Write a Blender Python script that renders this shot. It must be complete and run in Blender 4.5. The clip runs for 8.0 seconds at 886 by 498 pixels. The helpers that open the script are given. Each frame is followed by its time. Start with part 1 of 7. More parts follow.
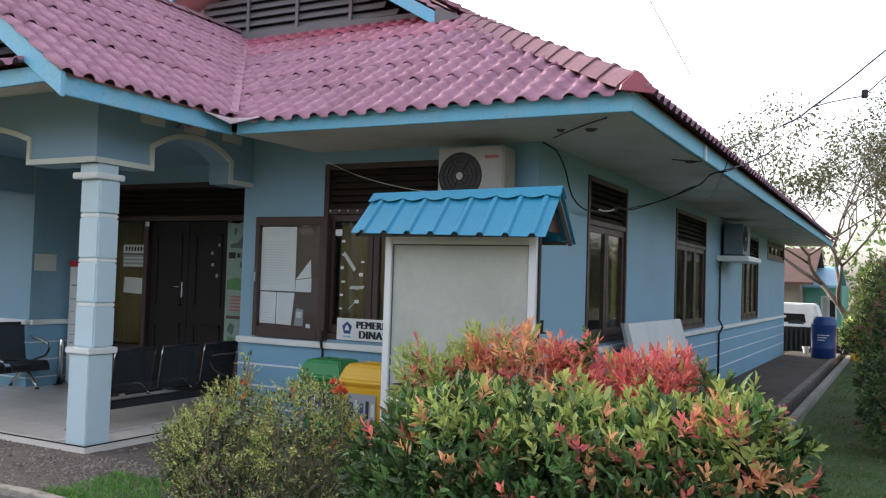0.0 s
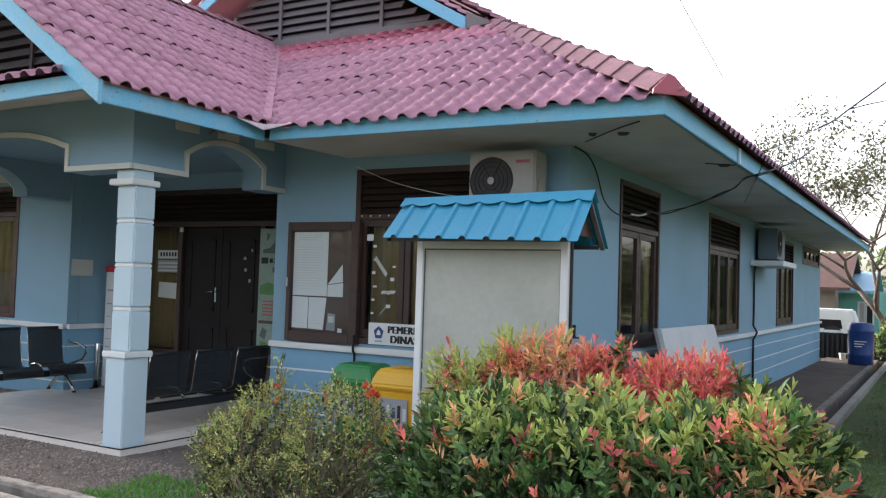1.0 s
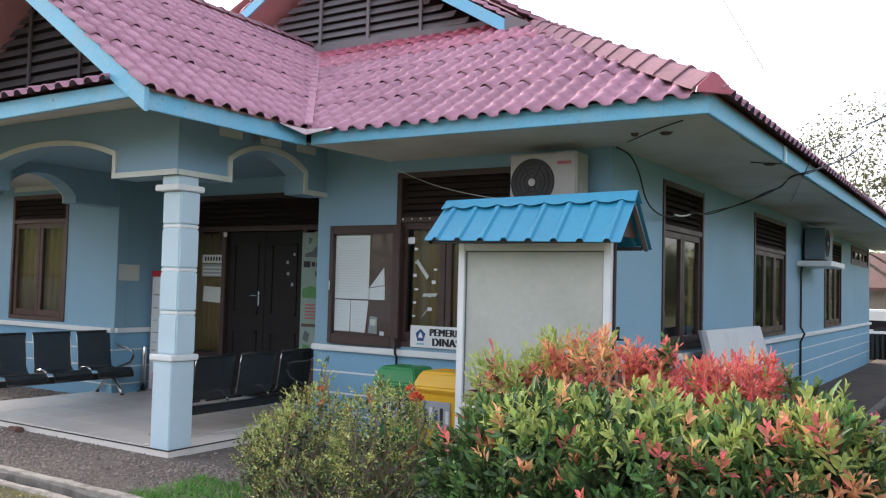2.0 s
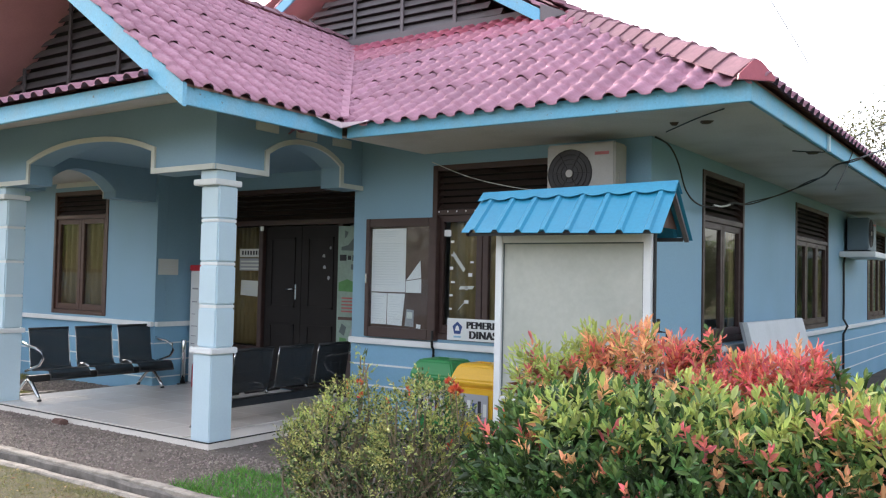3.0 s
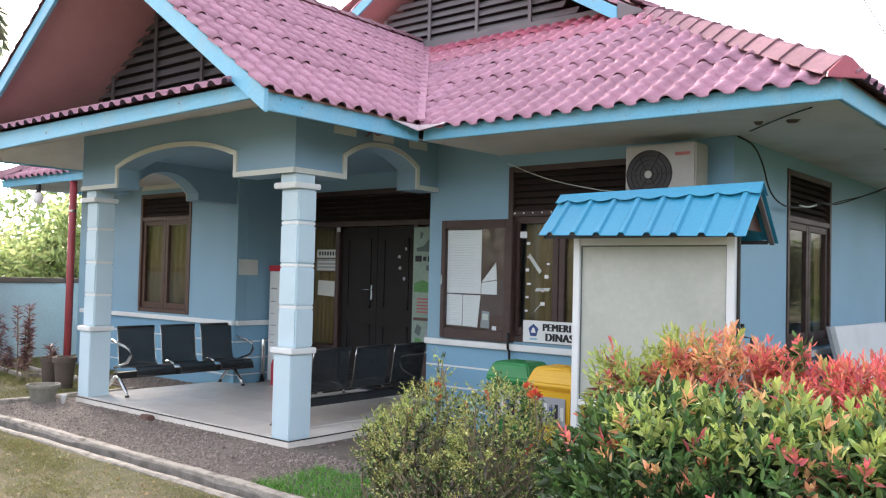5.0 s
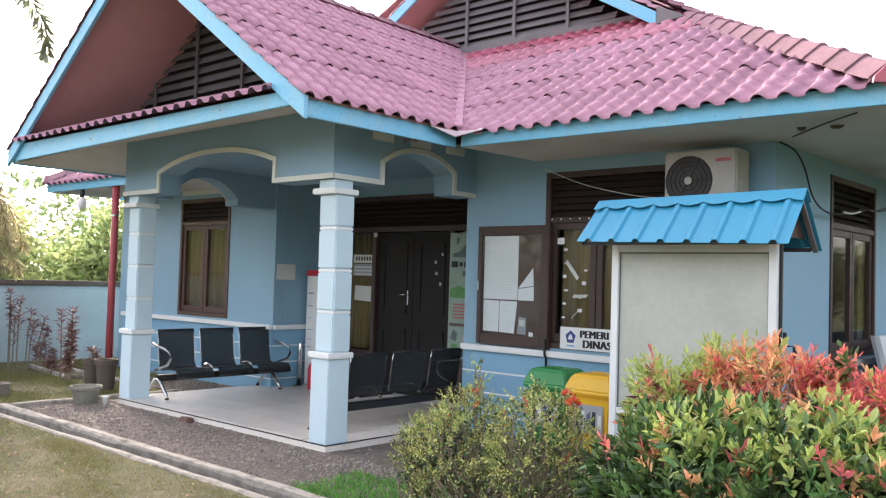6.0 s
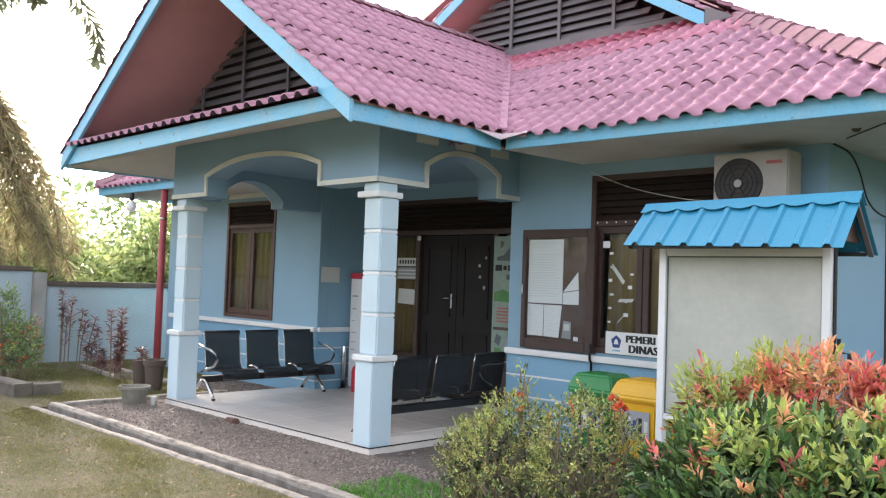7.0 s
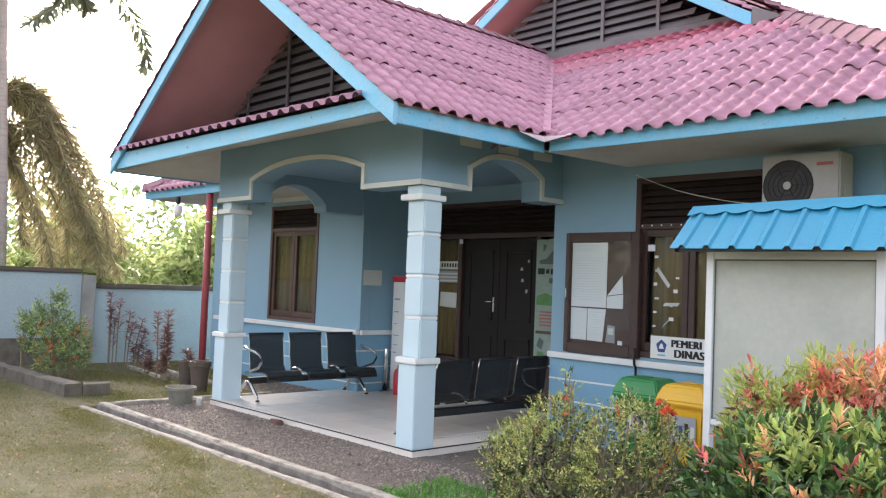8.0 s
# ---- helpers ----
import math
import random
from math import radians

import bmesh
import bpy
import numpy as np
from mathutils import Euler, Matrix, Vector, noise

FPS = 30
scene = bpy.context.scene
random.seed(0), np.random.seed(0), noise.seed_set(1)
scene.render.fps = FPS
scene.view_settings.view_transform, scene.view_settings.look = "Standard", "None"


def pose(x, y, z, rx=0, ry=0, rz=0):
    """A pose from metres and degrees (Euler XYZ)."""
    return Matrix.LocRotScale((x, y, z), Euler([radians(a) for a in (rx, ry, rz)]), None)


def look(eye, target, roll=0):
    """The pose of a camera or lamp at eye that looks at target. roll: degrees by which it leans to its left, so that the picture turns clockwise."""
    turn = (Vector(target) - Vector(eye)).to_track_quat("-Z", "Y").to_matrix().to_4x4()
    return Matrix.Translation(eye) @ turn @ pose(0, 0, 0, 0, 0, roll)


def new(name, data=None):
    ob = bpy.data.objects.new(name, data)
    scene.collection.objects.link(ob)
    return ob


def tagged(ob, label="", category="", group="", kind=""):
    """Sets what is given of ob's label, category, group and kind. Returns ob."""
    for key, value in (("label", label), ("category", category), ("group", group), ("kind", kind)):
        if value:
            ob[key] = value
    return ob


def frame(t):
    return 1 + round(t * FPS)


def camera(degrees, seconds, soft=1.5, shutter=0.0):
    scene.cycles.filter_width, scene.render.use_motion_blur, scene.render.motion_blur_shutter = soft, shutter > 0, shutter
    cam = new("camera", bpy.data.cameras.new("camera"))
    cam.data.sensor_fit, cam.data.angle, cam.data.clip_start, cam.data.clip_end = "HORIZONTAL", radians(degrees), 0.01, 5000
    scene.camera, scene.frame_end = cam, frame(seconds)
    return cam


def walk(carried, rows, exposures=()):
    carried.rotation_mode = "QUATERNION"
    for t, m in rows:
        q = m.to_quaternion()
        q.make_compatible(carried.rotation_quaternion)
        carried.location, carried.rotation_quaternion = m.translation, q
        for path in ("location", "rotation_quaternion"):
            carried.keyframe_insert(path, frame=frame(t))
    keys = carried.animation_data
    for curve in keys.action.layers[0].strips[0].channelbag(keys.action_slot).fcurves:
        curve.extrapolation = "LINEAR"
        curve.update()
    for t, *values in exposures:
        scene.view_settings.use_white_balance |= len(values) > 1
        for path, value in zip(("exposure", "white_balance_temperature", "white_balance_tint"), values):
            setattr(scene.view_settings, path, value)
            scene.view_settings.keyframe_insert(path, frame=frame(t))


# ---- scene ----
cam = camera(54.8, 8.0, 1.2)
PATH = [
    (0, (2.582, -6.559, 1.449), (1.651, -4.79, 1.522), 1.8),
    (0.5, (2.594, -6.564, 1.443), (1.633, -4.812, 1.52), 1.8),
    (1, (2.574, -6.568, 1.441), (1.582, -4.834, 1.525), 1.8),
    (1.5, (2.571, -6.576, 1.44), (1.538, -4.866, 1.529), 1.7),
    (3, (2.523, -6.564, 1.43), (1.386, -4.92, 1.501), 1.2),
    (3.5, (2.513, -6.57, 1.439), (1.345, -4.948, 1.496), 1.4),
    (4, (2.498, -6.571, 1.43), (1.296, -4.973, 1.485), 1.5),
    (4.5, (2.493, -6.578, 1.446), (1.256, -5.008, 1.504), 1.3),
    (6, (2.479, -6.605, 1.466), (1.147, -5.115, 1.539), 1.7),
    (6.5, (2.463, -6.609, 1.466), (1.098, -5.149, 1.541), 1.6),
    (7, (2.453, -6.598, 1.46), (1.048, -5.176, 1.539), 2.0),
    (7.5, (2.443, -6.606, 1.468), (1.009, -5.214, 1.548), 2.1),
    (8, (2.429, -6.614, 1.45), (0.96, -5.26, 1.535), 2.2),
]
EXPOSURES = [(0.0, 1.99, 6430, 14), (2.0, 2.29, 6450, 15), (3.5, 2.57, 6500, 15), (6.5, 2.67, 6700, 16), (8.0, 2.62, 6700, 16)]
walk(cam, [(t, look(e, g, r)) for t, e, g, r in PATH], EXPOSURES)

# ---- world and sun ----
world = bpy.data.worlds.new("sky")
scene.world = world
world.use_nodes = True
wn = world.node_tree.nodes
SUN_UP = 20
sky = wn.new("ShaderNodeTexSky")
sky.sky_type = "NISHITA"
sky.sun_disc = False
sky.sun_elevation = radians(SUN_UP)
sky.sun_rotation = radians(-74)
sky.air_density = 1.0
sky.dust_density = 4.0
sky.ozone_density = 1.0
wn["Background"].inputs["Strength"].default_value = 0.15
haze = wn.new("ShaderNodeHueSaturation")
haze.inputs["Saturation"].default_value = 0.45
world.node_tree.links.new(sky.outputs["Color"], haze.inputs["Color"])
world.node_tree.links.new(haze.outputs["Color"], wn["Background"].inputs["Color"])

sun_data = bpy.data.lights.new("sun", "SUN")
sun_data.energy = 0.95
sun_data.angle = radians(14)
sun_data.color = (1.0, 0.9, 0.78)
sun = new("sun", sun_data)
SUN_TO = Vector((-math.sin(radians(74)) * math.cos(radians(SUN_UP)), math.cos(radians(74)) * math.cos(radians(SUN_UP)), math.sin(radians(SUN_UP))))
sun.matrix_world = look(SUN_TO * 60, (0, 0, 0))


# ---- materials ----
def mat(name, col, rough=0.6, vary=0.15, scale=3.0, fine=60.0, bump=0.1, metal=0.0, dirt=None, dirt_amount=0.35, rnd=0.0, island=0.0, stretch=(1, 1, 1), spec=0.5, trans=0.0, coat=0.0, chips=None):
    """A surface with broad stains, fine grain and relief; rnd varies it piece by piece, island leaf by leaf."""
    m = bpy.data.materials.new(name)
    m.use_nodes = True
    nt = m.node_tree
    n, link = nt.nodes, nt.links.new
    b = n["Principled BSDF"]
    tc = n.new("ShaderNodeTexCoord")
    mp = n.new("ShaderNodeMapping")
    mp.inputs["Scale"].default_value = stretch
    link(tc.outputs["Object"], mp.inputs["Vector"])
    big = n.new("ShaderNodeTexNoise")
    big.inputs["Scale"].default_value = scale
    big.inputs["Detail"].default_value = 6
    small = n.new("ShaderNodeTexNoise")
    small.inputs["Scale"].default_value = fine
    small.inputs["Detail"].default_value = 4
    for t in (big, small):
        link(mp.outputs["Vector"], t.inputs["Vector"])
    second = dirt if dirt else tuple(c * (1 - dirt_amount) for c in col)
    ramp = n.new("ShaderNodeMapRange")
    ramp.inputs["From Min"].default_value, ramp.inputs["From Max"].default_value = 0.45, 0.75
    ramp.inputs["To Max"].default_value = vary * 3
    link(big.outputs["Fac"], ramp.inputs["Value"])
    mix = n.new("ShaderNodeMix")
    mix.data_type = "RGBA"
    mix.inputs["A"].default_value = (*col, 1)
    mix.inputs["B"].default_value = (*second, 1)
    link(ramp.outputs["Result"], mix.inputs["Factor"])
    hsv = n.new("ShaderNodeHueSaturation")
    coloured = mix.outputs["Result"]
    if chips:
        flake = n.new("ShaderNodeTexNoise")
        flake.inputs["Scale"].default_value, flake.inputs["Detail"].default_value, flake.inputs["Roughness"].default_value = 11.0, 5, 0.62
        link(tc.outputs["Object"], flake.inputs["Vector"])
        edge = n.new("ShaderNodeMapRange")
        edge.inputs["From Min"].default_value, edge.inputs["From Max"].default_value = 0.665, 0.69
        link(flake.outputs["Fac"], edge.inputs["Value"])
        peel = n.new("ShaderNodeMix")
        peel.data_type = "RGBA"
        peel.inputs["B"].default_value = (*chips, 1)
        link(edge.outputs["Result"], peel.inputs["Factor"])
        link(coloured, peel.inputs["A"])
        coloured = peel.outputs["Result"]
    link(coloured, hsv.inputs["Color"])
    val = n.new("ShaderNodeMapRange")
    val.inputs["To Min"].default_value, val.inputs["To Max"].default_value = 1 - vary, 1 + vary
    link(small.outputs["Fac"], val.inputs["Value"])
    value = val.outputs["Result"]
    if rnd or island:
        src = n.new("ShaderNodeObjectInfo" if rnd else "ShaderNodeNewGeometry")
        out = src.outputs["Random" if rnd else "Random Per Island"]
        amount = rnd or island
        r2 = n.new("ShaderNodeMapRange")
        r2.inputs["To Min"].default_value, r2.inputs["To Max"].default_value = 1 - amount, 1 + amount
        link(out, r2.inputs["Value"])
        mul = n.new("ShaderNodeMath")
        mul.operation = "MULTIPLY"
        link(value, mul.inputs[0])
        link(r2.outputs["Result"], mul.inputs[1])
        value = mul.outputs["Value"]
        if island:
            wob = n.new("ShaderNodeTexWhiteNoise")
            wob.noise_dimensions = "1D"
            link(out, wob.inputs["W"])
            r3 = n.new("ShaderNodeMapRange")
            r3.inputs["To Min"].default_value, r3.inputs["To Max"].default_value = 0.5 - island * 0.07, 0.5 + island * 0.07
            link(wob.outputs["Value"], r3.inputs["Value"])
            link(r3.outputs["Result"], hsv.inputs["Hue"])
    link(value, hsv.inputs["Value"])
    link(hsv.outputs["Color"], b.inputs["Base Color"])
    rr = n.new("ShaderNodeMapRange")
    rr.inputs["To Min"].default_value, rr.inputs["To Max"].default_value = max(0.02, rough - 0.12), min(1, rough + 0.12)
    link(big.outputs["Fac"], rr.inputs["Value"])
    link(rr.outputs["Result"], b.inputs["Roughness"])
    b.inputs["Metallic"].default_value = metal
    b.inputs["Specular IOR Level"].default_value = spec
    b.inputs["Coat Weight"].default_value = coat
    if bump:
        bp = n.new("ShaderNodeBump")
        bp.inputs["Strength"].default_value = bump
        bp.inputs["Distance"].default_value = 0.01
        link(small.outputs["Fac"], bp.inputs["Height"])
        link(bp.outputs["Normal"], b.inputs["Normal"])
    if trans:
        tr = n.new("ShaderNodeBsdfTranslucent")
        link(hsv.outputs["Color"], tr.inputs["Color"])
        ms = n.new("ShaderNodeMixShader")
        ms.inputs["Fac"].default_value = trans
        link(b.outputs["BSDF"], ms.inputs[1])
        link(tr.outputs["BSDF"], ms.inputs[2])
        link(ms.outputs["Shader"], n["Material Output"].inputs["Surface"])
    return m


def ground_mat(name, a, b_col, c, scale=0.6, fine=45.0, bump=0.5):
    """Soil and turf: three colours broken up by patches and crumbs."""
    m = bpy.data.materials.new(name)
    m.use_nodes = True
    nt = m.node_tree
    n, link = nt.nodes, nt.links.new
    b = n["Principled BSDF"]
    tc = n.new("ShaderNodeTexCoord")
    big, mid, small = (n.new("ShaderNodeTexNoise") for _ in range(3))
    for t, s, d in ((big, scale, 5), (mid, scale * 8, 6), (small, fine, 4)):
        t.inputs["Scale"].default_value, t.inputs["Detail"].default_value = s, d
        link(tc.outputs["Object"], t.inputs["Vector"])
    add = n.new("ShaderNodeMath")
    add.operation = "ADD"
    link(big.outputs["Fac"], add.inputs[0])
    link(mid.outputs["Fac"], add.inputs[1])
    ramp = n.new("ShaderNodeValToRGB")
    ramp.color_ramp.elements[0].position, ramp.color_ramp.elements[0].color = 0.42, (*a, 1)
    ramp.color_ramp.elements[1].position, ramp.color_ramp.elements[1].color = 0.62, (*b_col, 1)
    half = n.new("ShaderNodeMath")
    half.operation = "MULTIPLY"
    half.inputs[1].default_value = 0.5
    link(add.outputs["Value"], half.inputs[0])
    link(half.outputs["Value"], ramp.inputs["Fac"])
    mix = n.new("ShaderNodeMix")
    mix.data_type = "RGBA"
    mix.inputs["B"].default_value = (*c, 1)
    r = n.new("ShaderNodeMapRange")
    r.inputs["From Min"].default_value, r.inputs["From Max"].default_value = 0.5, 0.72
    link(small.outputs["Fac"], r.inputs["Value"])
    link(r.outputs["Result"], mix.inputs["Factor"])
    link(ramp.outputs["Color"], mix.inputs["A"])
    link(mix.outputs["Result"], b.inputs["Base Color"])
    b.inputs["Roughness"].default_value = 0.95
    bp = n.new("ShaderNodeBump")
    bp.inputs["Strength"].default_value, bp.inputs["Distance"].default_value = bump, 0.03
    link(small.outputs["Fac"], bp.inputs["Height"])
    link(bp.outputs["Normal"], b.inputs["Normal"])
    return m


def glass_mat(name, tint=(0.95, 0.97, 0.97), clear=0.75):
    """Window glass: a clear sheet with a mirror-like sheen."""
    m = bpy.data.materials.new(name)
    m.use_nodes = True
    nt = m.node_tree
    n, link = nt.nodes, nt.links.new
    tr = n.new("ShaderNodeBsdfTransparent")
    tr.inputs["Color"].default_value = (*tint, 1)
    gl = n.new("ShaderNodeBsdfGlossy")
    gl.inputs["Roughness"].default_value = 0.03
    fr = n.new("ShaderNodeLayerWeight")
    fr.inputs["Blend"].default_value = 0.5
    pw = n.new("ShaderNodeMath")
    pw.operation = "POWER"
    pw.inputs[1].default_value = 4.0
    link(fr.outputs["Facing"], pw.inputs[0])
    mul = n.new("ShaderNodeMath")
    mul.operation = "MULTIPLY_ADD"
    mul.inputs[1].default_value, mul.inputs[2].default_value = 0.5, 0.03
    link(pw.outputs["Value"], mul.inputs[0])
    ms = n.new("ShaderNodeMixShader")
    link(mul.outputs["Value"], ms.inputs["Fac"])
    link(tr.outputs["BSDF"], ms.inputs[1])
    link(gl.outputs["BSDF"], ms.inputs[2])
    link(ms.outputs["Shader"], n["Material Output"].inputs["Surface"])
    return m


def perforated_mat(name, col, open_share=0.42):
    """Sheet steel full of holes too fine to tell apart: part of the view passes through."""
    m = mat(name, col, 0.45, 0.1, 6, 200, 0.2)
    nt = m.node_tree
    tr = nt.nodes.new("ShaderNodeBsdfTransparent")
    ms = nt.nodes.new("ShaderNodeMixShader")
    ms.inputs["Fac"].default_value = open_share
    nt.links.new(nt.nodes["Principled BSDF"].outputs["BSDF"], ms.inputs[1])
    nt.links.new(tr.outputs["BSDF"], ms.inputs[2])
    nt.links.new(ms.outputs["Shader"], nt.nodes["Material Output"].inputs["Surface"])
    return m


M = dict(
    wall=mat("blue wall paint", (0.226, 0.385, 0.500), 0.62, 0.14, 0.9, 90, 0.12, dirt=(0.20, 0.33, 0.385)),
    dado=mat("deeper blue dado paint", (0.200, 0.395, 0.552), 0.62, 0.10, 1.5, 90, 0.12, dirt=(0.16, 0.36, 0.46)),
    beam=mat("grey blue beam paint", (0.222, 0.362, 0.475), 0.65, 0.07, 1.0, 80, 0.12),
    pillar=mat("pale blue pillar paint", (0.525, 0.665, 0.735), 0.6, 0.06, 2.0, 80, 0.1, dirt=(0.40, 0.52, 0.56)),
    white=mat("white trim paint", (0.74, 0.76, 0.76), 0.6, 0.06, 4, 90, 0.1, dirt=(0.5, 0.5, 0.47)),
    cream=mat("off white trim paint", (0.60, 0.62, 0.58), 0.65, 0.06, 4, 90, 0.1, dirt=(0.42, 0.42, 0.38)),
    fascia=mat("sky blue fascia paint", (0.15, 0.45, 0.64), 0.6, 0.2, 4.0, 70, 0.2, dirt=(0.27, 0.44, 0.52), chips=(0.16, 0.20, 0.22)),
    soffit=mat("grey white soffit board", (0.64, 0.61, 0.58), 0.8, 0.17, 1.6, 60, 0.1, dirt=(0.36, 0.33, 0.29)),
    under=mat("dull red roof lining", (0.52, 0.31, 0.30), 0.8, 0.10, 2, 60, 0.1),
    tile=mat("pink red painted metal tile", (0.40, 0.208, 0.267), 0.78, 0.24, 1.6, 34, 0.35, dirt=(0.29, 0.16, 0.205), rnd=0.10, spec=0.2),
    tiles=mat("pink red painted metal tiles", (0.40, 0.208, 0.267), 0.78, 0.24, 1.6, 34, 0.35, dirt=(0.29, 0.16, 0.205), island=0.08, spec=0.2),
    tilemid=mat("mid red metal tiles", (0.455, 0.185, 0.245), 0.64, 0.2, 1.6, 24, 0.2, dirt=(0.32, 0.15, 0.19), island=0.07, spec=0.3),
    tiledeep=mat("deeper red metal tiles", (0.43, 0.115, 0.165), 0.6, 0.2, 1.6, 24, 0.2, dirt=(0.30, 0.10, 0.14), island=0.07, spec=0.3),
    ridgecap=mat("faded red ridge cap", (0.25, 0.138, 0.163), 0.85, 0.2, 2.5, 30, 0.2, dirt=(0.16, 0.10, 0.118), rnd=0.08, spec=0.2),
    lip=mat("pale pink sheet metal", (0.62, 0.50, 0.53), 0.5, 0.12, 3, 40, 0.05),
    flash=mat("red flashing", (0.42, 0.085, 0.12), 0.45, 0.12, 1.5, 40, 0.1),
    louvre=mat("weathered grey louvre wood", (0.165, 0.152, 0.16), 0.75, 0.15, 3, 70, 0.2),
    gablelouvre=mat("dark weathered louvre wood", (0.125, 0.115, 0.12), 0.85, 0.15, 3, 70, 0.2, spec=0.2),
    vent=mat("dark stained vent slats", (0.040, 0.025, 0.021), 0.6, 0.15, 2.5, 50, 0.2),
    brown=mat("dark brown stained timber", (0.055, 0.030, 0.026), 0.45, 0.18, 2.5, 50, 0.2, stretch=(1, 1, 6)),
    midbrown=mat("brown window timber", (0.085, 0.044, 0.033), 0.5, 0.18, 2.5, 50, 0.2, stretch=(1, 1, 6)),
    door=mat("near black door", (0.015, 0.0125, 0.0125), 0.55, 0.12, 2, 50, 0.1, spec=0.18),
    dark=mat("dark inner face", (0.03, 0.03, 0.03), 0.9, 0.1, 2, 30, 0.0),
    room=mat("plain inner wall", (0.35, 0.38, 0.38), 0.9, 0.05, 1, 30, 0.0),
    curtain=mat("ochre curtain cloth", (0.23, 0.16, 0.065), 0.9, 0.15, 6, 120, 0.1, stretch=(4, 4, 0.4), trans=0.2),
    glass=glass_mat("window glass"),
    slabedge=mat("beige plastered slab edge", (0.70, 0.655, 0.60), 0.7, 0.1, 4, 80, 0.15, dirt=(0.45, 0.41, 0.36)),
    floor=mat("white glazed floor tile", (0.625, 0.58, 0.53), 0.24, 0.05, 2, 50, 0.02, rnd=0.04, dirt=(0.42, 0.41, 0.38)),
    joint=mat("grey tile grout", (0.52, 0.485, 0.44), 0.9, 0.1, 5, 60, 0.1),
    potgrey=mat("mossy grey pot", (0.215, 0.205, 0.17), 0.9, 0.25, 5, 50, 0.5, dirt=(0.10, 0.10, 0.07)),
    concrete=mat("weathered concrete", (0.30, 0.29, 0.27), 0.9, 0.2, 2.5, 50, 0.5, dirt=(0.15, 0.15, 0.13)),
    kerbtop=mat("whitewashed kerb", (0.34, 0.305, 0.26), 0.9, 0.3, 9.0, 50, 0.6, dirt=(0.11, 0.095, 0.08)),
    kerbface=mat("mottled dark concrete", (0.20, 0.18, 0.16), 0.95, 0.3, 7.0, 40, 0.7, dirt=(0.07, 0.065, 0.055)),
    mossy=mat("mossy black stained concrete", (0.15, 0.128, 0.106), 0.95, 0.3, 5.0, 40, 0.8, dirt=(0.055, 0.055, 0.04)),
    apron=mat("damp dark concrete apron", (0.115, 0.092, 0.078), 0.95, 0.25, 1.5, 40, 0.6, dirt=(0.06, 0.055, 0.05), spec=0.15),
    stone=mat("grey gravel", (0.25, 0.205, 0.175), 0.9, 0.2, 6, 80, 0.3, island=0.5),
    chrome=mat("worn chrome", (0.62, 0.62, 0.62), 0.16, 0.06, 8, 60, 0.0, metal=1.0),
    darkchrome=mat("dark polished steel", (0.42, 0.42, 0.42), 0.2, 0.05, 3, 40, 0.0, metal=1.0),
    mesh=perforated_mat("black perforated steel", (0.024, 0.026, 0.028), 0.24),
    black=mat("black plastic", (0.015, 0.015, 0.016), 0.5, 0.1, 6, 80, 0.05),
    ac=mat("ivory appliance enamel", (0.36, 0.335, 0.305), 0.5, 0.1, 3, 60, 0.02, dirt=(0.26, 0.235, 0.20)),
    acdark=mat("dark grille plastic", (0.028, 0.024, 0.024), 0.6, 0.1, 5, 60, 0.1),
    bluesheet=mat("bright blue sheet metal", (0.018, 0.24, 0.39), 0.5, 0.16, 3.0, 50, 0.05, dirt=(0.05, 0.22, 0.36)),
    panel=mat("faded white panel", (0.445, 0.46, 0.41), 0.5, 0.1, 2.2, 25, 0.03, dirt=(0.24, 0.26, 0.22)),
    leanwhite=mat("dirty white board", (0.58, 0.60, 0.61), 0.6, 0.08, 3.0, 30, 0.05, dirt=(0.36, 0.36, 0.34)),
    paper=mat("white paper", (0.76, 0.765, 0.775), 0.8, 0.03, 5, 60, 0.02),
    faint=mat("pale grey print", (0.62, 0.64, 0.67), 0.8, 0.05, 5, 60, 0),
    ink=mat("black ink", (0.02, 0.02, 0.025), 0.7, 0.05, 5, 60, 0),
    grey=mat("grey print", (0.32, 0.33, 0.35), 0.8, 0.05, 5, 60, 0),
    navy=mat("navy print", (0.03, 0.07, 0.22), 0.6, 0.05, 5, 60, 0),
    red=mat("red enamel", (0.50, 0.03, 0.05), 0.4, 0.08, 4, 60, 0.02),
    polered=mat("dull red pole paint", (0.36, 0.06, 0.07), 0.5, 0.12, 5, 60, 0.1),
    greenbin=mat("green bin plastic", (0.02, 0.22, 0.06), 0.4, 0.08, 3, 60, 0.03),
    yellowbin=mat("yellow bin plastic", (0.75, 0.42, 0.02), 0.4, 0.08, 3, 60, 0.03),
    drum=mat("blue drum plastic", (0.012, 0.045, 0.19), 0.42, 0.1, 3, 60, 0.05),
    teal=mat("teal house paint", (0.16, 0.48, 0.40), 0.7, 0.08, 1, 60, 0.05),
    leafgreen=mat("mid green leaf", (0.14, 0.215, 0.058), 0.42, 0.12, 4, 30, 0.0, island=0.45, trans=0.3),
    leafbright=mat("fresh yellow green leaf", (0.46, 0.54, 0.16), 0.38, 0.12, 4, 30, 0.0, island=0.3, trans=0.35),
    leafdark=mat("deep green leaf and bush shade", (0.042, 0.08, 0.026), 0.42, 0.12, 4, 30, 0.0, island=0.4, trans=0.2),
    leafred=mat("coral red young leaf", (0.82, 0.235, 0.20), 0.38, 0.12, 4, 30, 0.0, island=0.35, trans=0.42),
    leaforange=mat("orange bronze leaf", (0.88, 0.47, 0.25), 0.38, 0.12, 4, 30, 0.0, island=0.3, trans=0.35),
